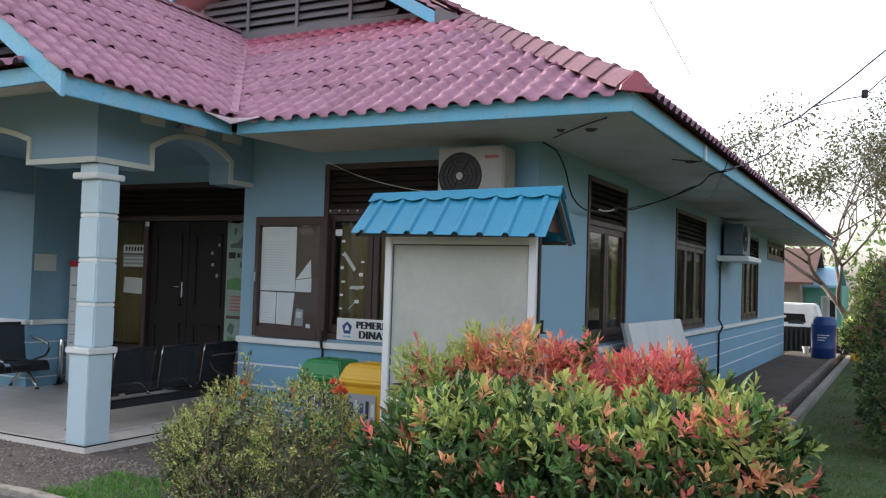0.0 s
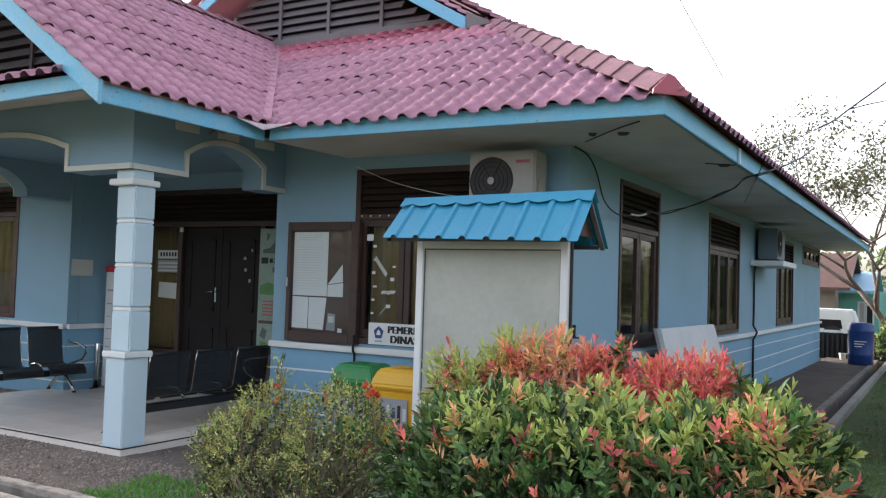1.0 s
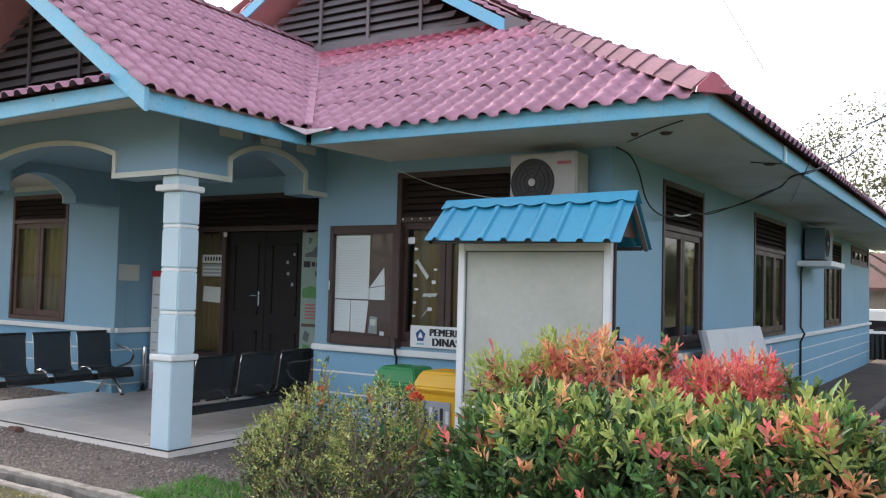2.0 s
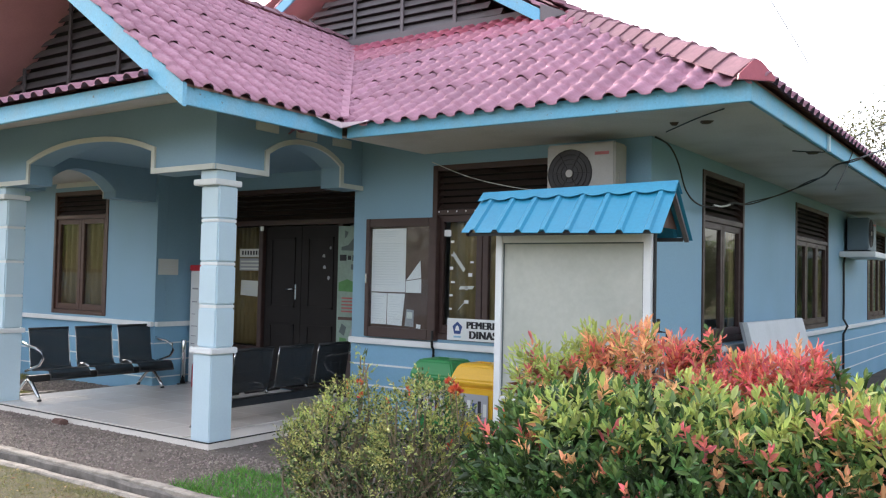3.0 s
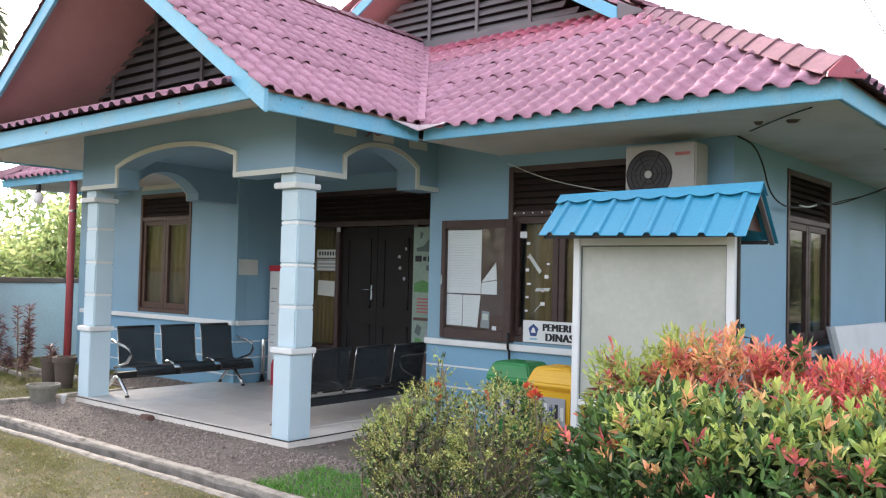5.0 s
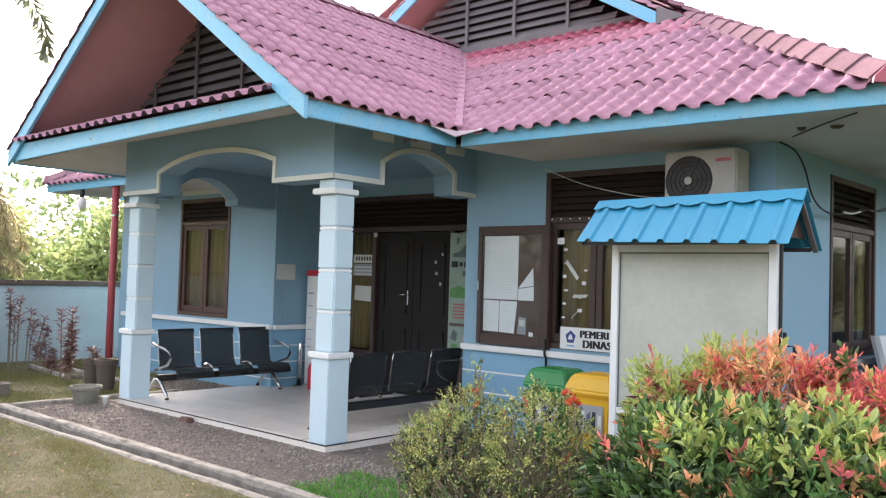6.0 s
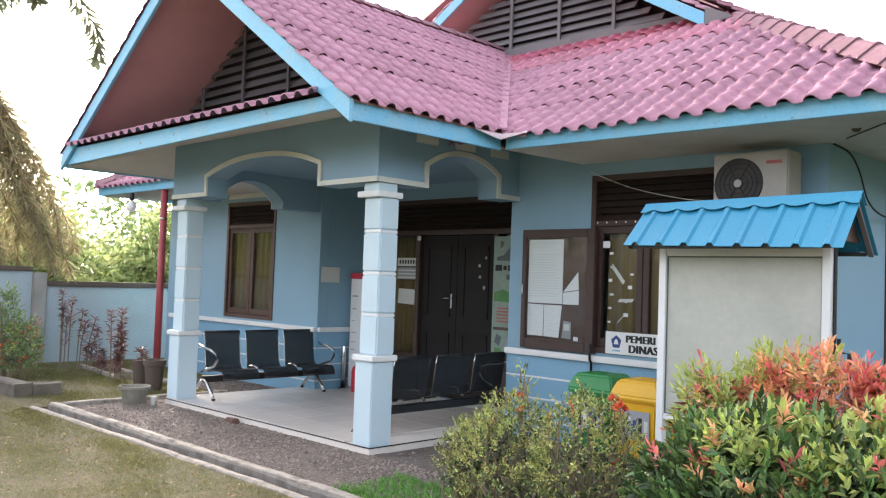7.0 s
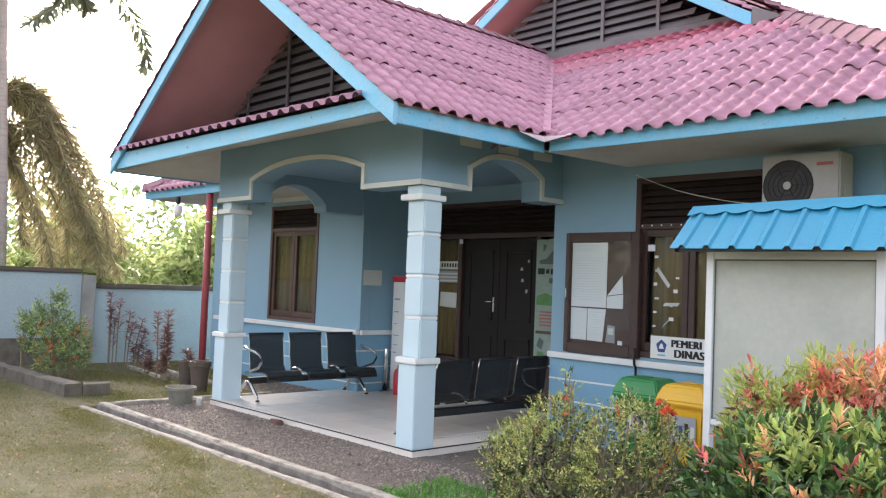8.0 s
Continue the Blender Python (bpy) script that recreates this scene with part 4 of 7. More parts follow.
solid("soffit_front", g, "soffit", "grey white soffit board under the front eave", "ceiling", "structure")
g = Geo()
SIDE.box(g, 0.002, BACK_Y, 0.003, 1.0, CEIL, CEIL + 0.02)
solid("soffit_side", g, "soffit", "stained grey white soffit board under the side eave", "ceiling", "structure")
g = Geo().box(LX + 0.05, EY + 0.05, CEIL, -6.62, -0.003, CEIL + 0.02)
solid("soffit_left", g, "soffit", "grey white soffit board under the front eave", "ceiling", "structure")

# ---- porch roof ----
proof = thing("porch_roof", "gabled porch roof of pink red metal tiles", "roof", (PORCH_X, -2, 2.8), kind="structure")
PP = Pitch((PORCH_R, PORCH_F - 0.04, 2.79), (0, 1, 0), (-1, 0, 0), PK)
PQ = Pitch((2 * PORCH_X - PORCH_R, PORCH_F - 0.04, 2.79), (0, 1, 0), (1, 0, 0), PK)


def porch_len(t):
    """How far back a course runs before it meets the main roof."""
    z = 2.79 + PK * t
    return (0.0, (z - EAVE_Z) / SLOPE + EY - PORCH_F + 0.30)


tile_roof(PP, 0, 6.0, PHALF - 0.04, porch_len, proof, lambda s, t: s < 3.2 and t < 2.0)
tile_roof(PQ, 0, 6.0, PHALF - 0.04, porch_len, proof, lambda s, t: False)
for pp in (PP, PQ):
    e = PHALF
    deck("porch_deck", proof, [pp.at(0.05, 0.02), pp.at(porch_len(0)[1], 0.02), pp.at(porch_len(e)[1], e), pp.at(0.05, e)], 0.02)
ridge_caps(proof, (PORCH_X, PORCH_F - 0.05, PRIDGE + 0.075), (PORCH_X, 2.2, PRIDGE + 0.075))
for sgn in (1, -1):
    xe = PORCH_X + sgn * PHALF
    barge(proof, xe + sgn * 0.02, 2.775, PORCH_X, PRIDGE - 0.005, PORCH_F - 0.02, 0.17, 0.035)
    # eave board along the side
    x0 = xe - sgn * 0.02
    g = Geo().box(min(x0, x0 - sgn * 0.03), PORCH_F + 0.02, 2.632, max(x0, x0 - sgn * 0.03), EY + 0.02, 2.77)
    part("fascia", g, "fascia", proof, "sky blue painted fascia board", bevel=0.004)
    # sloping lining from the eave to the beam
    xb = -3.02 if sgn > 0 else -6.53
    g = Geo()
    q = [(x0 - sgn * 0.03, PORCH_F + 0.05, 2.65), (x0 - sgn * 0.03, EY + 0.07, 2.65), (x0 + sgn * 0.12, -0.004, 2.63), (xb, -0.004, 2.90), (xb, -1.882, 2.90)]
    g.prism(q, [(a, b, c + 0.015) for a, b, c in q])
    part("lining", g, "soffit", proof)
# front board, sloping lining and the small skirt of tiles
xl, xr, ya, yb = 2 * PORCH_X - PORCH_R + 0.10, PORCH_R - 0.17, PORCH_F + 0.02, PORCH_F + 0.05
part("fascia", Geo().hexa([(xl, ya, 2.665), (xr, ya, 2.735), (xr, yb, 2.735), (xl, yb, 2.665), (xl, ya, 2.85), (xr, ya, 2.85), (xr, yb, 2.85), (xl, yb, 2.85)]), "fascia", proof, "sky blue painted front board", bevel=0.004)
g = Geo()
q = [(2 * PORCH_X - PORCH_R + 0.05, PORCH_F + 0.05, 2.672), (PORCH_R - 0.05, PORCH_F + 0.05, 2.742), (-3.02, -1.882, 2.90), (-6.53, -1.882, 2.90)]
g.prism(q, [(a, b, c + 0.015) for a, b, c in q])
part("lining", g, "soffit", proof)
SK = Pitch((2 * PORCH_X - PORCH_R, PORCH_F - 0.03, 2.865), (1, 0, 0), (0, 1, 0), 0.30)
tile_roof(SK, 0.18, 2 * PHALF - 0.36, 1.04, lambda t: (0.2 + t * 0.5, 2 * PHALF - 0.36 - t * 0.5), proof, lambda s, t: False)
# gable wall with louvres
GW = -1.64
gz = lambda d: PRIDGE - 0.06 - PK * d
dd = PHALF - 0.35
g = Geo()
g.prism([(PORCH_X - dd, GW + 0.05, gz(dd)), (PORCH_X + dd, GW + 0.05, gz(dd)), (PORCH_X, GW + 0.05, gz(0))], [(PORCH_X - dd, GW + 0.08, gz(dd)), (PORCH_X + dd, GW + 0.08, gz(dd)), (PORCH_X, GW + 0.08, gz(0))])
# dark sheet standing in for the shade between the gable slats
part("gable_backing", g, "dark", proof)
z = 3.15
while z < PRIDGE - 0.25:
    d = (PRIDGE - 0.09 - z) / PK
    g = Geo()
    x0, x1 = PORCH_X - min(d, dd), PORCH_X + min(d, dd)
    g.hexa([(x0, GW - 0.03, z), (x1, GW - 0.03, z), (x1, GW - 0.015, z), (x0, GW - 0.015, z), (x0, GW + 0.035, z + 0.092), (x1, GW + 0.035, z + 0.092), (x1, GW + 0.05, z + 0.092), (x0, GW + 0.05, z + 0.092)])
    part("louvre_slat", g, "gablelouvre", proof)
    z += 0.105
for x in (-6.34, -5.51, -4.68, -3.85):
    top = gz(abs(x - PORCH_X)) - 0.03
    part("louvre_post", Geo().box(x - 0.02, GW - 0.045, 2.98, x + 0.02, GW - 0.025, top), "gablelouvre", proof)
# valley flashing where the porch roof meets the main eave
va = Vector((PORCH_R + 0.03, EY - 0.02, 2.80))
vb = Vector((PORCH_X, (PRIDGE - EAVE_Z) / SLOPE + EY, PRIDGE + 0.03))
g = Geo()
sv = Vector((1, 1, 0)).normalized() * 0.035
g.prism([va - sv, va + sv, vb + sv, vb - sv], [va - sv + Vector((0, 0, 0.02)), va + sv + Vector((0, 0, 0.02)), vb + sv + Vector((0, 0, 0.02)), vb - sv + Vector((0, 0, 0.02))])
part("valley_gutter", g, "tile", proof, "pink metal valley gutter")
low, top = Vector((-2.33, EY - 0.10, 2.700)), Vector((-2.335, EY - 0.09, 2.752))
g = Geo()
for end in (Vector((-2.355, EY - 0.38, 2.752)), Vector((-2.06, EY - 0.06, 2.745))):
    back = Vector((-0.02, 0.03, 0.006))
    g.prism([low, end, top], [low + back, end + back, top + back])
    inner = Vector((-0.10, 0.10, 0.03))
    g.prism([low, end, end + inner, low + inner], [p + Vector((0, 0, 0.006)) for p in (low, end, end + inner, low + inner)])
part("valley_lip", g, "lip", proof, "turned up pale lip of the valley gutter")


# ---- windows and door ----
def cloth(pl, u0, u1, d, z0, z1, folds, deep=0.022):
    """A hanging curtain with soft folds."""
    g = Geo()
    n = folds * 6
    rows = [z0, z0 + (z1 - z0) * 0.5, z1]
    for z in rows:
        for i in range(n + 1):
            u = u0 + (u1 - u0) * i / n
            g.v.append(tuple(pl.at(u, d + deep * math.sin(i / 6 * 2 * math.pi + z) * (1.0 if z < z1 else 0.7), z)))
    w = n + 1
    g.f += [(r * w + i, r * w + i + 1, (r + 1) * w + i + 1, (r + 1) * w + i) for r in range(2) for i in range(n)]
    ob = solid("curtain", g, "curtain", "ochre curtain hanging inside the window", "curtain", smooth=True, fix=False)
    mod = ob.modifiers.new("thick", "SOLIDIFY")
    mod.thickness = 0.004
    return ob


def louvres(pl, parent, u0, u1, z0, z1, d, material, pitch=0.062):
    z = z0 + 0.008
    while z < z1 - 0.03:
        g = Geo()
        g.hexa([pl.at(u0, d, z), pl.at(u1, d, z), pl.at(u1, d - 0.012, z), pl.at(u0, d - 0.012, z), pl.at(u0, d - 0.05, z + 0.05), pl.at(u1, d - 0.05, z + 0.05), pl.at(u1, d - 0.062, z + 0.05), pl.at(u0, d - 0.062, z + 0.05)])
        part("louvre_slat", g, material, parent)
        z += pitch


def window(number, pl, u0, u1, z0, z1, sashes, material, split=2.03, curtain=((0.05, 0.47), (0.53, 0.95))):
    w = thing("window_%d" % number, "brown timber window with glazed sashes below a slatted vent", "window", pl.at((u0 + u1) / 2, 0, z0), kind="structure")
    fw = 0.055
    for a, b, c, d in ((u0, u0 + fw, z0, z1), (u1 - fw, u1, z0, z1), (u0 + fw, u1 - fw, z1 - fw, z1), (u0 + fw, u1 - fw, z0, z0 + fw)):
        g = Geo()
        pl.box(g, a, b, -0.11, 0.012, c, d)
        part("frame", g, material, w, bevel=0.004)
    low = split if split else z1 - fw
    if split:
        g = Geo()
        pl.box(g, u0 + fw, u1 - fw, -0.10, 0.008, split, split + 0.05)
        part("transom", g, material, w, bevel=0.004)
        louvres(pl, w, u0 + fw, u1 - fw, split + 0.05, z1 - fw, -0.01, "vent")
        # shade behind the vent slats, painted as a dark sheet
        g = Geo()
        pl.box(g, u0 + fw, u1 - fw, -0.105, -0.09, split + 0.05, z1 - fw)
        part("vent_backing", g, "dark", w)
    n = sashes
    us = [u0 + fw + (u1 - u0 - 2 * fw) * i / n for i in range(n + 1)]
    sf = 0.06
    for a, b in zip(us, us[1:]):
        a, b, c, d = a + 0.004, b - 0.004, z0 + fw + 0.004, low - 0.004
        s = None
        for k, (p, q, r, t) in enumerate(((a, a + sf, c, d), (b - sf, b, c, d), (a + sf, b - sf, d - sf, d), (a + sf, b - sf, c, c + sf * 1.3))):
            g = Geo()
            pl.box(g, p, q, -0.055, -0.012, r, t)
            part("sash_rail", g, material, w, bevel=0.003)
        g = Geo()
        pl.box(g, a + sf, b - sf, -0.036, -0.031, c + sf * 1.3, d - sf)
        o = part("pane", g, "glass", w, "clear glass pane")
        o.visible_shadow = False
    for f0, f1 in curtain:
        cloth(pl, u0 + (u1 - u0) * f0, u0 + (u1 - u0) * f1, -0.085, z0 + 0.02, low + 0.02, max(3, int((u1 - u0) * (f1 - f0) * 9)))
    return w


window(1, FRONT, -2.14, -0.55, 0.87, 2.50, 3, "brown", curtain=((0.10, 0.32), (0.38, 0.62), (0.7, 0.98)))
window(2, FRONT, -8.46, -7.24, 0.87, 2.50, 2, "midbrown", 2.13)
window(3, SIDE, 1.25, 2.57, 0.87, 2.50, 2, "brown", curtain=((0.05, 0.22), (0.78, 0.95)))
window(4, SIDE, 4.83, 6.80, 0.87, 2.50, 3, "brown", curtain=((0.03, 0.2), (0.8, 0.97)))
window(5, SIDE, 10.15, 12.15, 0.87, 2.50, 3, "brown", curtain=((0.03, 0.25), (0.75, 0.97)))
window(6, SIDE, 13.5, 16.4, 2.14, 2.56, 4, "brown", None, ())

# off white arched patch over the porch window
g = Geo()
n = 14
arc = [(-7.85 + 0.58 * math.cos(math.pi * i / n), 2.555 + 0.20 * math.sin(math.pi * i / n)) for i in range(n + 1)]
FRONT.slab(g, arc, 0.001, 0.022)
solid("window_arch", g, "cream", "off white arched patch above the porch window", "trim", "structure")

# entrance
DW = DOORWALL
D0, D1, DTOP = -5.35, -4.11, 2.04
ent = thing("entrance_frame", "dark brown entrance frame with slatted vent and side lights", "door frame", (-4.7, 0.9, 0.056), kind="structure")
h0, h1, hz0, hz1 = DOOR_HOLE
for a, b, c, d in ((h0, h0 + 0.07, hz0, hz1), (h1 - 0.07, h1, hz0, hz1), (h0 + 0.07, h1 - 0.07, hz1 - 0.06, hz1), (h0 + 0.07, h1 - 0.07, DTOP + 0.01, DTOP + 0.07), (D0 - 0.07, D0, hz0, DTOP + 0.01), (D1, D1 + 0.07, hz0, DTOP + 0.01)):
    g = Geo()
    DW.box(g, a, b, -0.12, 0.015, c, d)
    part("frame", g, "brown", ent, bevel=0.005)
louvres(DW, ent, h0 + 0.07, h1 - 0.07, DTOP + 0.07, hz1 - 0.06, -0.01, "vent")
# dark sheet painting the shade behind the door vent
g = Geo()
DW.box(g, h0 + 0.07, h1 - 0.07, -0.115, -0.10, DTOP + 0.07, hz1 - 0.06)
part("vent_backing", g, "dark", ent)
for a, b in ((h0 + 0.07, D0 - 0.07), (D1 + 0.07, h1 - 0.07)):
    g = Geo()
    DW.box(g, a, b, -0.09, -0.01, hz0, 0.55)
    part("kick_panel", g, "brown", ent, bevel=0.004)
    g = Geo()
    DW.box(g, a, b, -0.06, -0.055, 0.55, DTOP + 0.01)
    o = part("pane", g, "glass", ent, "clear glass side light")
    o.visible_shadow = False
cloth(DW, h0 + 0.08, D0 - 0.08, -0.09, 0.56, DTOP, 7)
entry = thing("door_1", "closed pair of near black entrance doors", "door", (-4.73, 0.9, 0.056), kind="structure")
mid = (D0 + D1) / 2
for a, b in ((D0 + 0.004, mid - 0.002), (mid + 0.002, D1 - 0.004)):
    g = Geo()
    DW.box(g, a, b, -0.075, -0.035, hz0 + 0.01, DTOP)
    leaf = part("door_leaf", g, "door", entry, bevel=0.003)
    for z0, z1 in ((0.25, 0.85), (1.05, 1.90)):
        g = Geo()
        for p, q, r, t in ((a + 0.10, b - 0.10, z0, z0 + 0.025), (a + 0.10, b - 0.10, z1 - 0.025, z1), (a + 0.10, a + 0.125, z0, z1), (b - 0.125, b - 0.10, z0, z1)):
            DW.box(g, p, q, -0.0352, -0.024, r, t)
        part("panel_moulding", g, "door", leaf)
g = Geo()
DW.box(g, -4.828, -4.802, -0.034, -0.028, 1.15, 1.33)
hp = part("handle_plate", g, "chrome", entry, "chrome handle plate", bevel=0.003)
part("lever", Geo().tube([DW.at(-4.815, -0.03, 1.275), DW.at(-4.815, 0.02, 1.275), DW.at(-4.83, 0.03, 1.275), DW.at(-4.92, 0.03, 1.27)], 0.008), "chrome", hp, "chrome lever handle", smooth=True)
rs = random.Random(3)
for u, z in ((-4.266, 1.773), (-4.369, 1.674), (-4.356, 1.54), (-4.285, 1.42)):
    g = Geo()
    DW.slab(g, [(u + rs.uniform(0.012, 0.028) * math.cos(k * 0.9), z + rs.uniform(0.012, 0.03) * math.sin(k * 0.9)) for k in range(7)], -0.0345, -0.032)
    part("sticker", g, "grey", entry, "torn pale sticker")


def text_mesh(body, size, origin, u, up, material, name="lettering", squeeze=1.0, bold=0.0, heavy=0.0):
    """Raised lettering in the plane of u and up."""
    cu = bpy.data.curves.new(name, "FONT")
    cu.body, cu.size, cu.extrude, cu.offset, cu.space_character = body, size, 0.001, bold, 1.1
    tmp = new(name, cu)
    me = bpy.data.meshes.new_from_object(tmp.evaluated_get(bpy.context.evaluated_depsgraph_get()))
    bpy.data.objects.remove(tmp)
    if heavy:
        v0 = [v.co.copy() for v in me.vertices]
        f0 = [tuple(p.vertices) for p in me.polygons]
        g = Geo()
        for k, dx in enumerate((-heavy, -heavy / 2, 0.0, heavy / 2, heavy)):
            g.add([(v.x + dx, v.y, v.z + 0.0003 * k) for v in v0], f0)
        me = bpy.data.meshes.new(name)
        me.from_pydata(g.v, [], g.f)
    u, up = Vector(u), Vector(up)
    m = Matrix((u * squeeze, up, u.cross(up))).transposed().to_4x4()
    me.transform(Matrix.Translation(origin) @ m)
    me.materials.clear()
    me.materials.append(M[material])
    me.name = name
    return me


def sheet(name, pl, outline, d, material, label, category, lines=(), thick=0.002, line_mat="faint"):
    """A flat sheet of paper or card with printed bars."""
    t = thing(name, label, category, pl.at(outline[0][0], d, outline[0][1]))
    g = Geo()
    pl.slab(g, outline, d, d + thick)
    part("sheet", g, material, t)
    for u0, u1, z0, z1 in lines:
        g = Geo()
        pl.box(g, u0, u1, d + thick + 0.0003, d + thick + 0.0012, z0, z1)
        part("print_bar", g, line_mat, t)
    return t


def rect(u0, u1, z0, z1):
    return [(u0, z0), (u1, z0), (u1, z1), (u0, z1)]


# notices on the side light
sheet("notice", DW, rect(-5.83, -5.44, 1.66, 1.765), -0.052, "cream", "white notice heading stuck on the side light", "notice", [(-5.79 + 0.05 * i, -5.76 + 0.05 * i, 1.69, 1.74) for i in range(7)], line_mat="ink")
sheet("notice", DW, rect(-5.83, -5.44, 1.49, 1.645), -0.052, "grey", "grey printed notice stuck on the side light", "notice", [(-5.81, -5.46, 1.505 + 0.045 * i, 1.525 + 0.045 * i) for i in range(3)], line_mat="cream")
sheet("notice", DW, [(-5.80, 1.18), (-5.49, 1.165), (-5.485, 1.36), (-5.79, 1.37)], -0.052, "cream", "white paper stuck on the side light", "notice", [(-5.72, -5.58, 1.29, 1.30), (-5.74, -5.56, 1.255, 1.263)])
sheet("notice", DW, rect(-5.396, -5.335, 1.985, 2.04), 0.016, "cream", "small white label on the door frame", "label")
# banner seen beside the door
ban = thing("banner", "faded printed banner hanging over the side light", "banner", DW.at(-3.62, 0.018, 0.66))
g = Geo()
DW.box(g, -4.10, -3.30, 0.016, 0.019, 0.67, 2.02)
part("cloth", g, "mint", ban, "pale green printed cloth")
for outline, m in (([(-4.05, 1.74), (-3.3, 1.72), (-3.3, 1.90), (-3.7, 1.86), (-3.85, 1.895), (-3.95, 1.80), (-4.05, 1.78)], "slate"),
                   ([(-4.07, 1.62), (-3.97, 1.62), (-3.97, 1.69), (-4.07, 1.69)], "ink"), ([(-3.95, 1.63), (-3.90, 1.63), (-3.90, 1.68), (-3.95, 1.68)], "ink"), ([(-3.88, 1.62), (-3.82, 1.62), (-3.82, 1.685), (-3.88, 1.685)], "ink"),
                   ([(-3.90, 1.52), (-3.80, 1.52), (-3.80, 1.58), (-3.90, 1.58)], "slate"),
                   ([(-4.08, 1.27), (-3.3, 1.25), (-3.3, 1.40), (-3.8, 1.36), (-3.95, 1.41), (-4.08, 1.37)], "softgreen"),
                   ([(-4.0, 1.88), (-3.97, 1.90), (-3.95, 1.95), (-4.0, 1.97)], "slate"),
                   ([(-4.08, 0.94), (-3.3, 0.94), (-3.3, 0.975), (-4.08, 0.975)], "midbrown"),
                   ([(-4.06, 0.80), (-3.98, 0.76), (-3.95, 0.86), (-4.02, 0.90)], "slate"), ([(-3.92, 0.72), (-3.84, 0.70), (-3.80, 0.82), (-3.88, 0.85)], "grey"), ([(-4.05, 0.68), (-3.95, 0.68), (-3.95, 0.73), (-4.05, 0.74)], "softgreen")):
    g = Geo()
    DW.slab(g, outline, 0.0193, 0.0203)
    part("print_patch", g, m, ban)
for k in range(5):
    g = Geo()
    DW.box(g, -4.03, -3.3, 0.0193, 0.0203, 1.03 + 0.038 * k, 1.048 + 0.038 * k)
    part("print_bar", g, "softred", ban)

# ---- porch things ----
RL = Plane((-6.25, 0, 0), (0, 1, 0), (1, 0, 0))
sheet("wall_plaque", RL, rect(0.03, 0.32, 1.415, 1.61), 0.002, "cream", "faded cream plaque on the recess wall", "plaque", [(0.07, 0.28, 1.53, 1.535), (0.09, 0.26, 1.49, 1.495)], 0.008)


def bench(end=1.58, low=0.0):
    """Three perforated steel seats on a rail, chrome arms and legs; it faces local -y."""
    b = thing("waiting_bench", "three seat waiting bench of black perforated steel with chrome arms", "bench", group="waiting benches")
    part("rail", Geo().box(0.04, -0.30, 0.18, end + 0.04, -0.22, 0.25), "black", b, bevel=0.006)
    for i in range(3):
        x0, x1 = 0.10 + 0.54 * i, 0.555 + 0.54 * i
        # seat pan and back are one bent sheet with a rolled frame, split at the bend
        seat = [(-0.60, 0.235), (-0.588, 0.285), (-0.55, 0.322), (-0.42, 0.318), (-0.26, 0.300), (-0.215, 0.315)]
        back = [(-0.215, 0.315), (-0.198, 0.37), (-0.178, 0.50), (-0.163, 0.63 - low * 0.6), (-0.145, 0.735 - low)]
        for nm, prof in (("seat", seat), ("backrest", back)):
            g = Geo()
            for (ya, za), (yb, zb) in zip(prof, prof[1:]):
                g.hexa([(x0, ya, za), (x1, ya, za), (x1, yb, zb), (x0, yb, zb)] + [(x0, ya + (0.008 if nm == "backrest" else 0), za + (0.0 if nm == "backrest" else 0.008)), (x1, ya + (0.008 if nm == "backrest" else 0), za + (0.0 if nm == "backrest" else 0.008)), (x1, yb + (0.008 if nm == "backrest" else 0), zb + (0.0 if nm == "backrest" else 0.008)), (x0, yb + (0.008 if nm == "backrest" else 0), zb + (0.0 if nm == "backrest" else 0.008))])
            s = part(nm, g, "mesh", b)
            for x in (x0, x1):
                part("side_rim", Geo().tube([(x, y, z) for y, z in prof], 0.0065, 6), "darkchrome" if nm == "backrest" else "black", s, smooth=True)
            if nm == "backrest":
                part("top_rim", Geo().tube([(x0, -0.145, 0.735 - low), (x1, -0.145, 0.735 - low)], 0.014, 6), "black", s, smooth=True)
            else:
                part("front_rim", Geo().tube([(x0, -0.60, 0.235), (x1, -0.60, 0.235)], 0.014, 6), "black", s, smooth=True)
    for x in (0.03, 0.597, 1.137, 1.66):
        arm = [(x, -0.26, 0.27), (x, -0.34, 0.345), (x, -0.42, 0.355), (x, -0.50, 0.33)] if x not in (0.03, 1.66) else [(x, -0.24, 0.30), (x, -0.36, 0.335), (x, -0.50, 0.38), (x, -0.555, 0.45), (x, -0.53, 0.52), (x, -0.42, 0.55), (x, -0.28, 0.565), (x, -0.17, 0.60)]
        if x in (0.03, 1.66):
            part("armrest", Geo().tube(arm, 0.015, 8), "chrome", b, "chrome curved armrest", smooth=True)
        else:
            part("arm_stub", Geo().tube(arm, 0.012, 8), "chrome", b, "chrome bracket between the seats", smooth=True)
    for x in (0.05, end):
        part("leg", Geo().tube([(x, -0.26, 0.21), (x, -0.33, 0.175), (x, -0.43, 0.08), (x, -0.48, 0.015)], 0.019, 8), "chrome", b, "chrome leg", smooth=True)
        part("leg", Geo().tube([(x, -0.26, 0.21), (x, -0.19, 0.175), (x, -0.08, 0.08), (x, -0.02, 0.015)], 0.019, 8), "chrome", b, "chrome leg", smooth=True)
        for y in (-0.48, -0.02):
            part("foot", Geo().lathe([(0.022, 0.0), (0.024, 0.012), (0.016, 0.022)], x, y, 10), "black", b)
    return b


first = bench()
first.matrix_basis = pose(-6.47, -1.63, 0.072, 0, 0, 90)
